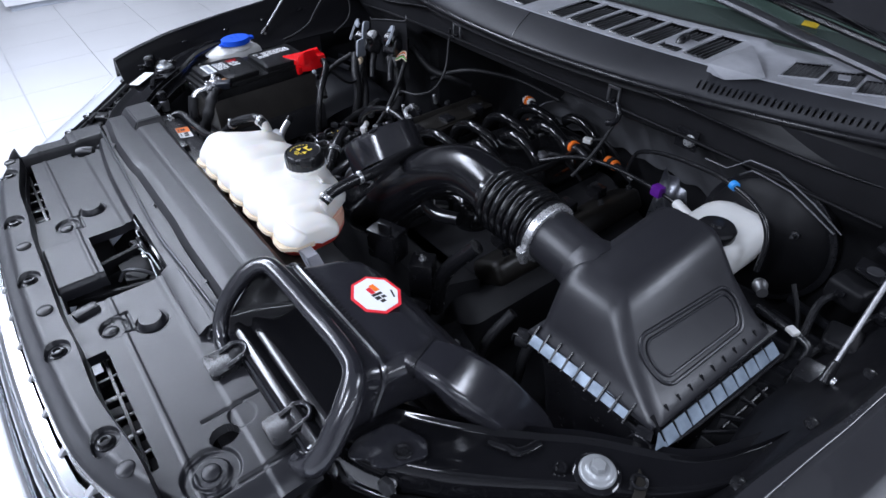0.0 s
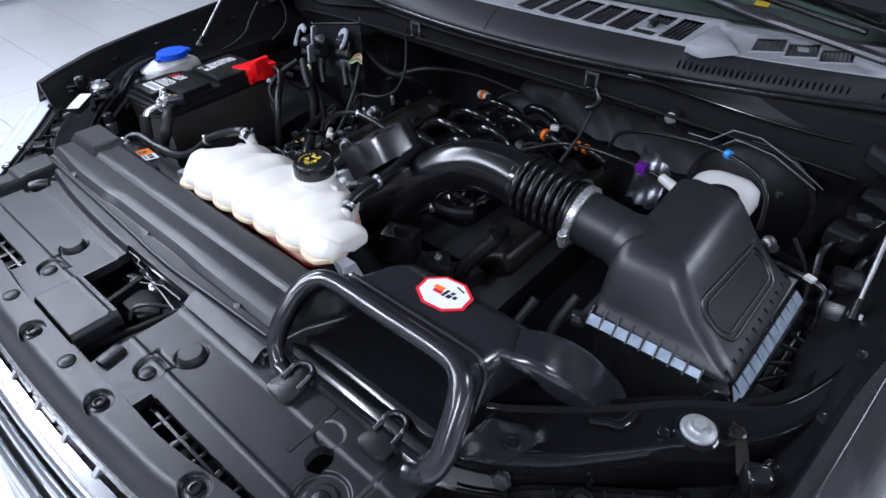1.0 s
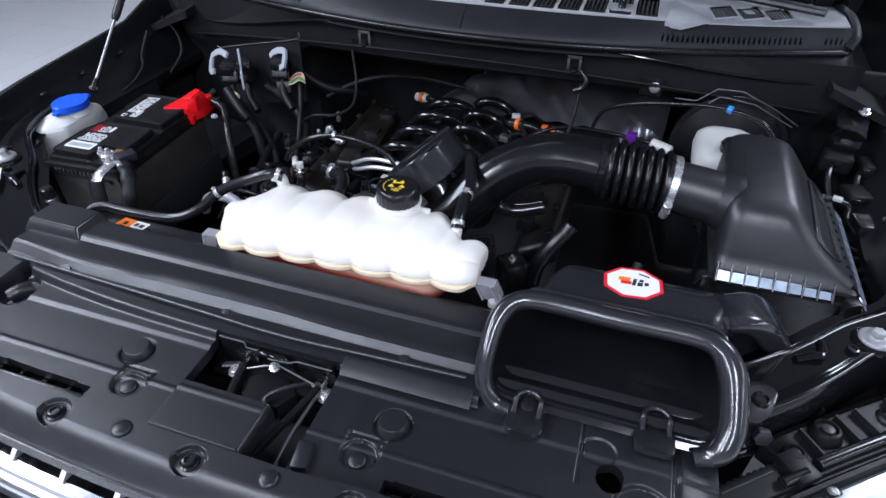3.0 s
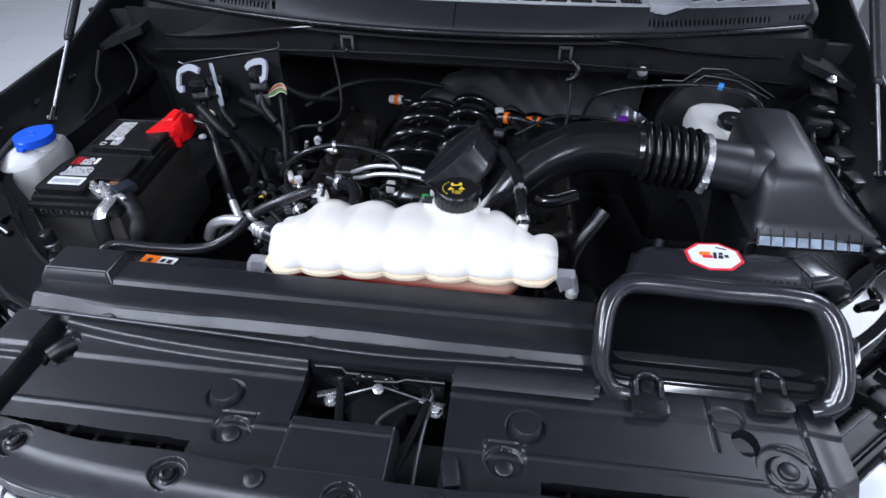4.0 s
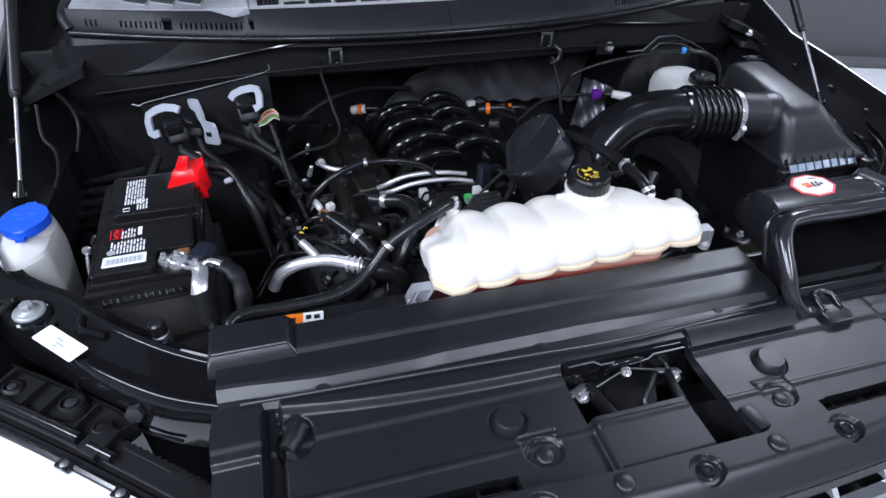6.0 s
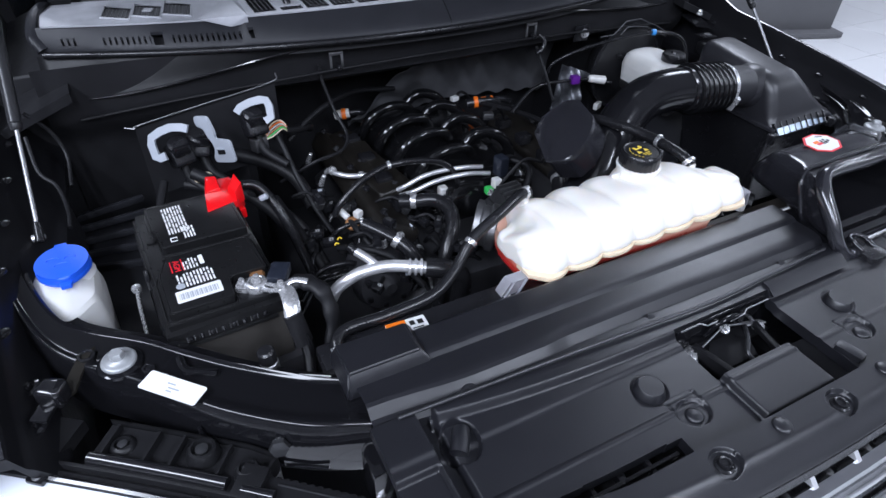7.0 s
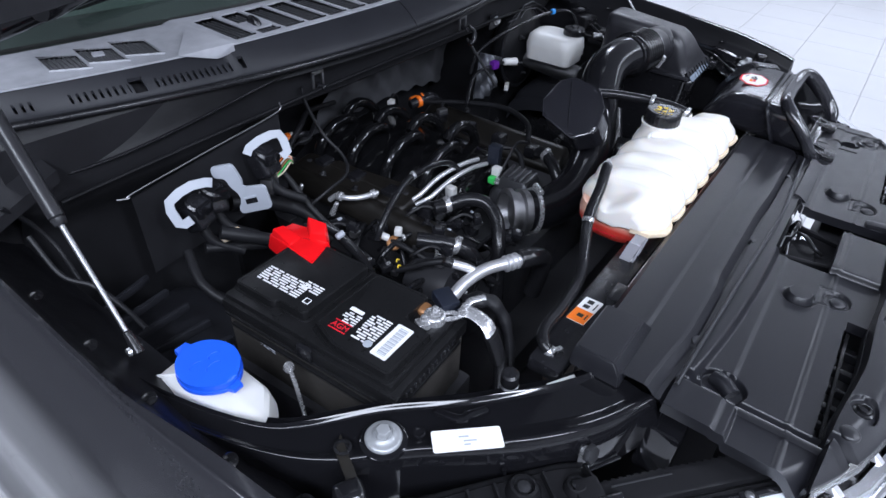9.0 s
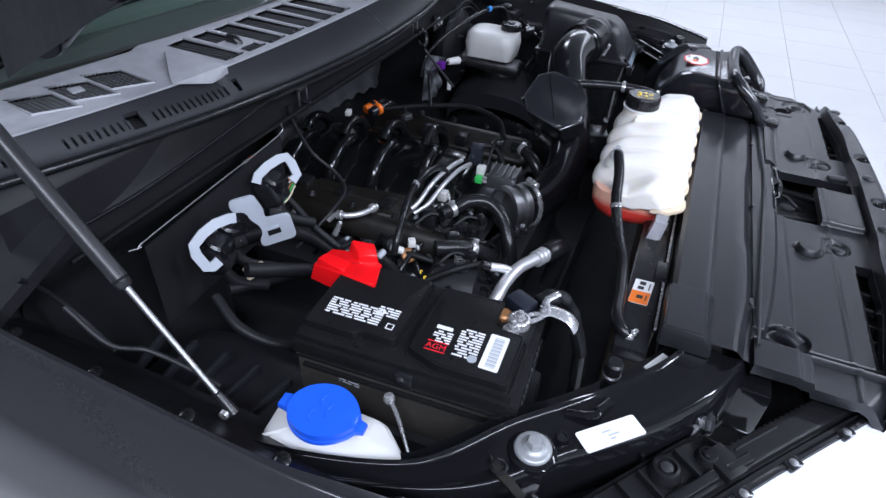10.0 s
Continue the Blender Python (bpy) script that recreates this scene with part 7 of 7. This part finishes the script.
lpm = plane_at((-0.6001, 1.0025, 1.0783), (0.555, -0.781, 0.286), (-0.134, 0.256, 0.957))
paddle = soft_outline([(-0.022, 0.099), (0.021, 0.097), (0.025, 0.062), (0.020, 0.048), (0.062, 0.043), (0.057, -0.006), (-0.006, -0.005), (-0.005, 0.010), (0.007, 0.020), (0.006, 0.040), (-0.003, 0.054), (-0.003, 0.073), (-0.024, 0.075)], 0.009, 4)
part("clip_arm", prism(paddle, 0.0, 0.005, 0.0012, m=lpm), GREYP, hold, "light grey lever plate with a window")
part("window_insert", prism([(0.013, 0.013), (0.036, 0.013), (0.037, 0.026), (0.015, 0.026)], 0.003, 0.0062, m=lpm), PLASTIC, hold, "black latch in the lever window")
part("window_insert", prism([(0.013, 0.024), (0.037, 0.024), (0.037, 0.027), (0.013, 0.027)], 0.004, 0.0075, m=lpm), GREYP, hold)
for p, a in (((-0.672, 1.045, 1.098), 20), ((-0.628, 1.058, 1.104), -20), ((-0.506, 1.050, 1.132), 12)):
    c = part("connector", box(Vector(p) + Vector((0, 0, -0.012)), (0.050, 0.040, 0.052), 0.009, rz(a) @ Matrix.Rotation(radians(-25), 4, "X"), seg=3), PLASTIC, hold, "black boxy connector")
    part("connector_cap", lathe(Vector(p) + Vector((0, -0.004, 0.008)), (0.15, -0.4, 0.8), [(0.023, 0), (0.023, 0.010), (0.019, 0.014), (0.004, 0.015)], 18), PLASTIC, c)
    part("connector_lock", box(Vector(p) + Vector((0.004, -0.022, 0.006)), (0.036, 0.014, 0.022), 0.004, rz(a)), GLOSSP, c)
    part("connector_tail", tube([Vector(p) + Vector((0, 0.0, -0.03)), Vector(p) + Vector((0.01, -0.02, -0.07)), Vector(p) + Vector((0.05, -0.05, -0.10))], 0.010, 12), TAPE, c)
part("back_plate", sheet(lambda u, v: Vector((-0.745 + 0.30 * u, 1.118 - 0.055 * u, 1.128 + 0.075 * u - 0.17 * v)), 8, 6, thick=0.003), BLACKM, hold, "black backing plate")
part("plate_edge", tube([(-0.765, 1.130, 1.128), (-0.745, 1.126, 1.124), (-0.735, 1.126, 1.130), (-0.60, 1.096, 1.166), (-0.454, 1.062, 1.205), (-0.440, 1.06, 1.225)], 0.0015, 6), CAST, hold, "thin bright edge")
cg = thing("wire_connector", (-0.50, 1.04, 1.07), "grey plug with coloured wires", "connector")
part("plug", box((-0.503, 1.046, 1.074), (0.036, 0.024, 0.034), 0.004, rz(25)), CAST, cg)
for k in range(6):
    part("wire", tube([(-0.492, 1.044, 1.080), (-0.470, 1.040 + 0.003 * k, 1.088 + 0.004 * k), (-0.448, 1.042 + 0.003 * k, 1.100 + 0.003 * k), (-0.436, 1.05, 1.090 + 0.003 * k)], 0.0017, 6), (TANKRIM, GREEN, COPPER, WHITEP, ORANGE, TANKRIM)[k], cg)
ps = thing("pipe_sensor", (-0.64, 1.0, 1.04), "small ivory connector stub", "connector")
part("stub", cyl((-0.655, 1.01, 1.042), (-0.625, 0.99, 1.048), 0.013, 0.010, 12, chamfer=0.003), TANKRIM, ps)
for p in ((-0.40, 0.80, 0.905), (-0.385, 0.84, 0.93), (-0.30, 0.87, 0.95), (-0.44, 0.86, 0.92), (-0.33, 0.80, 0.93), (-0.36, 0.88, 0.955)):
    k = thing("small_plug", p, "small grey and white plug among the looms", "connector", "small plugs")
    part("plug_shell", box(p, (0.022, 0.016, 0.014), 0.003, rz(p[0] * 400)), CAST, k)
    part("plug_wire", tube([p, (p[0] + 0.02, p[1] + 0.02, p[2] - 0.01), (p[0] + 0.03, p[1] + 0.05, p[2] - 0.04)], 0.004, 8), RUBBER, k)
og = thing("oil_sensor", (-0.335, 0.825, 0.96), "brown oxidised sensor with white plug", "sensor plug")
part("sensor_plug_body", box((-0.352, 0.832, 0.968), (0.018, 0.016, 0.016), 0.003, rz(30)), WHITEP, og)

# ---- radiator side: label, bottle, sticker ----
lb = thing("warning_label", (-0.44, 0.372, 1.075), "orange and white warning label on the radiator", "label")
lm = plane_at((-0.4405, 0.3700, 1.0765), (1, -0.08, 0.02), (0, 1, -0.1))
part("label_base", prism(rrect(0.032, 0.0155, 0.002, 2), 0, 0.0008, m=lm), LABEL, lb)
part("label_orange", prism([(-0.0315, -0.015), (0.0, -0.015), (0.0, 0.015), (-0.0315, 0.015)], 0.0004, 0.0014, m=lm), ORANGEINK, lb)
ink = BM()
for x, y, w, q in ((0.009, 0.003, 0.008, 0.010), (0.022, 0.002, 0.009, 0.010), (-0.015, 0.0, 0.008, 0.010), (0.015, -0.010, 0.018, 0.002), (-0.015, -0.010, 0.012, 0.002)):
    prism([(x - w / 2, y - q / 2), (x + w / 2, y - q / 2), (x + w / 2, y + q / 2), (x - w / 2, y + q / 2)], 0.0014, 0.0019, bm=ink, m=lm)
part("label_ink", ink, BLACKINK, lb)
part("radiator_tank", box((-0.30, 0.368, 1.062), (0.56, 0.052, 0.026), 0.006), PLASTIC, body, "black radiator end tank")
part("radiator_clip", box((-0.375, 0.345, 1.078), (0.05, 0.02, 0.016), 0.004), PLASTIC, body)
part("hose_union", cyl((-0.552, 0.372, 1.066), (-0.53, 0.362, 1.066), 0.010, seg=12, chamfer=0.003), STEEL, body)
dr = thing("drier_valve", (-0.645, 0.385, 1.05), "small service valve with black cap", "valve")
part("cap", cyl((-0.648, 0.385, 1.085), (-0.650, 0.385, 1.110), 0.0125, seg=16, chamfer=0.003), RUBBER, dr)
part("collar", cyl((-0.644, 0.384, 1.056), (-0.648, 0.385, 1.086), 0.010, 0.013, 16, chamfer=0.002), CAST, dr)
part("stem", cyl((-0.640, 0.384, 0.98), (-0.645, 0.384, 1.06), 0.010, seg=12), PLASTIC, dr)
part("loose_flap", box((-0.60, 0.329, 1.084), (0.045, 0.012, 0.003), 0.001, rz(-30)), LABEL, body, "pale flap")
stk = thing("rail_sticker", (-0.77, 0.372, 1.113), "white printed sticker on the black rail", "sticker")
sm2 = plane_at((-0.772, 0.371, 1.1118), (0.70, -0.71, -0.02), (0.71, 0.70, 0.0))
part("sticker_paper", prism(rrect(0.0425, 0.0148, 0.003, 3), 0, 0.001, m=sm2), LABEL, stk)
ink = BM()
for x, y, w, q in ((-0.004, 0.004, 0.012, 0.002), (0.003, -0.002, 0.016, 0.002), (-0.001, -0.007, 0.008, 0.002)):
    prism([(x - w / 2, y - q / 2), (x + w / 2, y - q / 2), (x + w / 2, y + q / 2), (x - w / 2, y + q / 2)], 0.001, 0.0014, bm=ink, m=sm2)
part("sticker_print", ink, GREYP, stk)

# ---- wing filler between cowl ends and fenders ----
for s in (-1, 1):
    part("wing_filler", sheet(lambda u, v: Vector((s * (0.84 + 0.15 * u), 1.12 + 0.54 * v, 1.225 - 0.06 * u + 0.05 * v)), 8, 12, thick=0.02), BLACKM, body, "black wing panel beside the cowl")

# ---- floor tiles and room furniture ----
tile_me = finish("tile", prism([(0.002, 0.002), (0.598, 0.002), (0.598, 0.598), (0.002, 0.598)], -0.012, 0.0, 0.0012, seg=1), FLOOR)
floor_ob = bpy.data.objects["floor"]
far = BM()
for i in range(-15, 15):
    for j in range(-12, 15):
        x, y = 0.6 * i + 0.1, 0.6 * j + 0.1
        if -3.0 <= x < 3.0 and -1.8 <= y < 2.8:
            t = new("tile", tile_me)
            t.location = (x, y, 0)
            t.parent = floor_ob
        else:
            prism([(x + 0.002, y + 0.002), (x + 0.598, y + 0.002), (x + 0.598, y + 0.598), (x + 0.002, y + 0.598)], -0.012, 0.0, bm=far)
rest = solid("far_tiles", far, FLOOR, "pale floor tiles far off", kind="stuff")
rest.parent = floor_ob
for x, y, w, d, hgt in ((-6.9, 1.1, 0.9, 1.6, 0.9), (-6.6, 3.1, 0.7, 1.2, 0.9)):
    cab = thing("white_cabinet", (x, y, 0), "low white cabinet standing by the wall", "cabinet", "white cabinets")
    part("carcass", box((x, y, 0.06 + hgt / 2), (w, d, hgt), 0.006), WALLP, cab)
    part("plinth", box((x, y, 0.03), (w - 0.08, d - 0.08, 0.06), 0.002), GREYP, cab)
col = thing("white_column", (6.9, 2.6, 0), "plain white square column on the showroom floor", "column")
part("shaft", box((6.9, 2.6, 2.0), (0.4, 0.4, 3.99), 0.01), WALLP, col)
part("foot", box((6.9, 2.6, 0.05), (0.46, 0.46, 0.1), 0.01), WALLP, col)
gp = thing("grey_partition", (3.7, 3.5, 0), "plain grey painted partition panel", "partition")
part("panel", box((3.7, 3.5, 0.70), (2.8, 0.08, 1.4), 0.01, rz(-19)), GREYW, gp)
part("panel_foot", box((3.7, 3.5, 0.03), (2.9, 0.3, 0.05), 0.01, rz(-19)), GREYW, gp)

# ---- small clutter round the engine ----
rnd = random.Random(11)
for k in range(16):
    x, y, z = rnd.uniform(-0.47, -0.20), rnd.uniform(0.66, 0.95), rnd.uniform(0.885, 0.945)
    a = rnd.uniform(0, 6.28)
    L = rnd.uniform(0.05, 0.12)
    c, s_ = math.cos(a), math.sin(a)
    hose("small_hose", [(x - c * L, y - s_ * L, z - 0.05), (x - c * L * 0.5, y - s_ * L * 0.5, z + 0.006), (x, y, z + rnd.uniform(0.0, 0.02)), (x + c * L * 0.6, y + s_ * L * 0.4, z), (x + c * L, y + s_ * L * 0.8, z - 0.04)], rnd.choice((0.005, 0.006, 0.0085, 0.011)), "short black hose in the looms beside the engine", "hose", group="small hoses", clamps=(0.5,) if k % 5 == 0 else (), seg=10)
for k in range(26):
    x, y, z = rnd.uniform(-0.48, -0.12), rnd.uniform(0.63, 1.0), rnd.uniform(0.90, 0.96)
    t = thing("clip_connector", (x, y, z), "small black connector with a bright locking clip", "connector", "clip connectors")
    r_ = rz(rnd.uniform(0, 180)) @ Matrix.Rotation(rnd.uniform(-0.5, 0.5), 4, "X")
    part("connector_shell", box((x, y, z), (rnd.uniform(0.02, 0.036), 0.018, 0.016), 0.003, r_), PLASTIC, t)
    part("lock_clip", box((x + 0.004, y - 0.003, z + 0.010), (0.010, 0.006, 0.004), 0.001, r_), (CAST, STEEL, PLASTIC, GREYP, CASTD)[k % 5], t)
    part("connector_wire", tube([(x, y, z), (x + rnd.uniform(-0.03, 0.03), y + 0.03, z - 0.005), (x + rnd.uniform(-0.04, 0.04), y + 0.06, z - 0.05)], 0.0045, 8), RUBBER, t)
for x, y, z in ((-0.426, 0.767, 0.950), (-0.415, 0.78, 0.952)):
    t = thing("yellow_tag", (x, y, z), "small yellow paint mark on a loom clip", "tag", "yellow tags")
    part("tag_strip", tube([(x - 0.005, y, z), (x, y + 0.003, z + 0.003), (x + 0.005, y + 0.001, z)], 0.0016, 6), YELLOW, t)
t = thing("brown_plug", (-0.368, 0.836, 0.95), "brown round plug with white connector", "plug")
part("plug_disc", lathe((-0.366, 0.834, 0.942), (-0.3, -0.5, 0.8), [(0.016, 0), (0.016, 0.008), (0.011, 0.012), (0.004, 0.013)], 18), COPPER, t)
part("plug_tail", cyl((-0.372, 0.842, 0.956), (-0.386, 0.864, 0.968), 0.008, seg=12, chamfer=0.002), WHITEP, t)
t = thing("spring_clip", (-0.341, 0.725, 0.95), "bright coiled spring clip on a hose", "clip")
part("coil", tube([(-0.341 + 0.012 * math.cos(k * 0.9), 0.725 + 0.012 * math.sin(k * 0.9), 0.945 + 0.0009 * k) for k in range(28)], 0.0016, 6, 2), STEEL, t)
for p in ((-0.385, 1.0, 0.955), (-0.382, 1.116, 0.955)):
    t = thing("sensor_stub", p, "small bright metal sensor stub", "sensor plug", "sensor stubs")
    p = Vector(p)
    part("stub_body", cyl(p, p + Vector((0.008, -0.012, 0.034)), 0.007, 0.005, 12, chamfer=0.002), STEEL, t)
    part("stub_wire", tube([p, p + Vector((-0.01, 0.02, -0.02)), p + Vector((-0.01, 0.05, -0.06))], 0.005, 8), RUBBER, t)
# loops and cables on the firewall side
for pts, r in (([(-0.50, 1.115, 1.10), (-0.42, 1.13, 1.05), (-0.36, 1.17, 1.03), (-0.34, 1.22, 1.0)], 0.012), ([(-0.58, 1.08, 1.05), (-0.50, 1.06, 1.02), (-0.44, 1.02, 0.98), (-0.42, 0.96, 0.93)], 0.016), ([(-0.66, 1.0, 1.06), (-0.60, 0.96, 1.03), (-0.54, 0.93, 0.99), (-0.49, 0.88, 0.93)], 0.013), ([(-0.72, 1.02, 1.04), (-0.74, 0.96, 1.01), (-0.72, 0.90, 0.98), (-0.66, 0.87, 0.95)], 0.009)):
    hose("wiring_loom", pts, r, "thick black taped wiring loom", "wiring loom", TAPE, group="wiring looms")
for pts, r in (([(0.90, 0.80, 1.02), (0.93, 0.72, 1.04), (0.92, 0.66, 1.04), (0.90, 0.60, 1.02)], 0.004), ([(0.93, 0.82, 1.05), (0.95, 0.74, 1.065), (0.94, 0.66, 1.06), (0.91, 0.58, 1.03)], 0.004)):
    hose("cable", pts, r, "thin black cable along the bay", "cable", TAPE, group="cables", seg=8)

ca = thing("sensor_lead", (0.80, 0.878, 1.09), "black lead with a white clip behind the filter box", "cable")
part("lead_arm", tube([(0.790, 0.882, 1.092), (0.830, 0.876, 1.092), (0.878, 0.874, 1.083), (0.884, 0.862, 1.062)], 0.0065, 10), PLASTIC, ca)
part("lead_clip", box((0.854, 0.868, 1.098), (0.018, 0.014, 0.008), 0.003, rz(-20)), WHITEP, ca, "small white clip")
part("lead_tail", tube([(0.884, 0.862, 1.064), (0.886, 0.856, 1.048), (0.880, 0.850, 1.02)], 0.0042, 8), RUBBER, ca)
# bits on the far wing beside the filter box
for p, sz, a in (((0.905, 0.93, 1.075), (0.05, 0.06, 0.03), 12), ((0.87, 1.01, 1.11), (0.06, 0.05, 0.04), -8), ((0.93, 1.02, 1.10), (0.03, 0.06, 0.03), 5)):
    t = thing("wing_connector", p, "black plug block on the inner wing", "connector", "wing connectors")
    part("block_shell", box(p, sz, 0.010, rz(a), seg=3), SOCKET, t)
    part("block_latch", box((p[0] - 0.006, p[1] - sz[1] / 2 - 0.002, p[2] + 0.006), (0.014, 0.006, 0.010), 0.002, rz(a)), GLOSSP, t)
    part("block_wire", tube([p, (p[0] - 0.02, p[1] - 0.05, p[2] - 0.01), (p[0] - 0.01, p[1] - 0.10, p[2] - 0.05)], 0.006, 8), RUBBER, t)

# bare metal fittings round the throttle and along the valve cover
ah = thing("cast_housing", (0.0, 0.73, 0.93), "ribbed bare cast aluminium housing beside the throttle", "housing")
part("housing_body", loft([sect(0.90, -0.045, 0.050, 0.690, 0.790, 0.012), sect(0.960, -0.040, 0.046, 0.695, 0.785, 0.014), sect(0.982, -0.030, 0.036, 0.705, 0.775, 0.012)]), CASTD, ah)
for k in range(5):
    part("housing_rib", box((0.003, 0.708 + 0.016 * k, 0.983), (0.062, 0.005, 0.012), 0.0015, rz(4)), CAST, ah)
for x, y in ((-0.034, 0.700), (0.040, 0.782), (-0.034, 0.782)):
    part("housing_bolt", lathe((x, y, 0.962), (0, 0, 1), [(0.009, 0), (0.009, 0.003), (0.006, 0.004), (0.006, 0.012), (0.001, 0.013)], 6), STEEL, ah)
cp_ = thing("coolant_stub", (-0.353, 1.01, 0.98), "short bent bare metal coolant stub", "pipe")
part("stub_pipe", tube([(-0.360, 1.030, 0.970), (-0.353, 1.013, 0.985), (-0.348, 0.985, 0.988), (-0.325, 0.962, 0.988), (-0.284, 0.951, 0.985)], 0.0062, 12), ALU, cp_)
for p, d in (((-0.352, 1.005, 0.986), (0.1, -1, 0.2)), ((-0.296, 0.954, 0.986), (1, -0.3, 0))):
    part("stub_collar", lathe(p, d, [(0.007, -0.006), (0.0105, -0.005), (0.0105, 0.005), (0.007, 0.006)], 14), ZINC, cp_)
hose("breather_hose", [(0.131, 0.760, 0.985), (0.122, 0.735, 0.992), (0.100, 0.700, 0.982), (0.086, 0.677, 0.960), (0.08, 0.66, 0.92)], 0.015, "short black breather hose with clamp", "hose", clamps=(0.3,))
for n, (p, a) in enumerate((((-0.307, 0.758, 0.978), 30), ((-0.36, 0.70, 0.985), -15), ((-0.25, 0.80, 0.985), 60), ((-0.42, 0.90, 0.985), 10), ((-0.20, 0.73, 0.965), -40), ((-0.15, 0.79, 0.972), 25))):
    sp = thing("sensor_plug", p, "small black sensor plug with bare metal base", "sensor", "sensor plugs")
    part("plug_base", lathe(Vector(p) - Vector((0, 0, 0.022)), (0.1, -0.2, 1), [(0.010, 0), (0.010, 0.010), (0.013, 0.011), (0.013, 0.017), (0.008, 0.018)], 6), CAST if n % 2 else CASTD, sp)
    part("plug_body", box(p, (0.018, 0.026, 0.018), 0.003, rz(a)), PLASTIC, sp)
    part("plug_lock", box(Vector(p) + Vector((0, 0, 0.010)), (0.008, 0.014, 0.004), 0.001, rz(a)), (CAST, PLASTIC, PLASTIC, CASTD, CAST, PLASTIC)[n], sp)
    q = Vector(p)
    part("plug_wire", tube([q, q + Vector((0.02 * math.cos(a), 0.03, 0.006)), q + Vector((0.05 * math.cos(a), 0.06, -0.02)), q + Vector((0.06, 0.09, -0.06))], 0.0035, 6), TAPE, sp)

# plugs on the east side of the engine and by the booster
for p, sz, a, m1, lab in (((0.574, 1.125, 0.930), (0.034, 0.014, 0.022), 25, WHITEP, "white plug with black wire by the booster"), ((0.130, 1.075, 1.006), (0.028, 0.018, 0.016), -20, CAST, "bare metal sensor body on the manifold"), ((0.121, 1.257, 0.982), (0.024, 0.016, 0.016), 15, WHITEP, "white plug behind the manifold"), ((0.016, 0.824, 1.006), (0.026, 0.030, 0.050), 10, NAVY, "tall blue-black sensor plug beside the lines")):
    c = thing("sensor_plug", p, lab, "sensor plug", "sensor plugs")
    part("plug_body", box(p, sz, 0.003, rz(a)), m1, c)
    q = Vector(p)
    part("plug_collar", box(q + Vector((0.0, 0.0, -sz[2] * 0.5)), (sz[0] * 1.15, sz[1] * 1.15, 0.006), 0.002, rz(a)), PLASTIC, c)
    part("plug_wire", tube([q, q + Vector((0.03, 0.02, 0.008)), q + Vector((0.06, 0.03, -0.01)), q + Vector((0.09, 0.05, -0.05))], 0.0045, 8), TAPE, c)

# plain cab that closes the truck behind the windshield
for s in (-1, 1):
    part("cab_side", loft([[(s * x, y, z) for x, z in ((0.93, 0.45), (1.07, 0.47), (1.095, 0.80), (1.075, 1.10), (1.02, 1.30), (0.95, 1.315))] for y in (1.655, 2.2, 2.95)]), FENDERP, body, "gloss black cab side panel")
    part("door_seam", box((s * 1.088, 1.78, 0.88), (0.012, 0.006, 0.70), 0.002), RUBBER, body)
    part("roof_rail", tube([(s * 0.755, 2.08, 1.80), (s * 0.77, 2.40, 1.83), (s * 0.80, 2.72, 1.79), (s * 0.90, 2.93, 1.32)], 0.035, 10), PAINT, body)
    part("side_pane", prism([(1.50, 1.315), (2.10, 1.76), (2.65, 1.79), (2.88, 1.315)], 0, 0.006, m=plane_at((s * 0.885, 0, 0), (0, 1, 0), (0, 0, 1))), GLASS, body, "dark tinted side glass")
part("cab_rear", box((0, 2.93, 0.95), (1.9, 0.04, 0.98), 0.01), PAINT, body)
part("rear_window", sheet(lambda u, v: Vector(((-0.76 + 1.52 * u) * (1 + 0.14 * v), 2.73 + 0.20 * v, 1.815 - 0.38 * v)), 8, 4, thick=0.006), GLASS, body, "dark tinted rear glass")
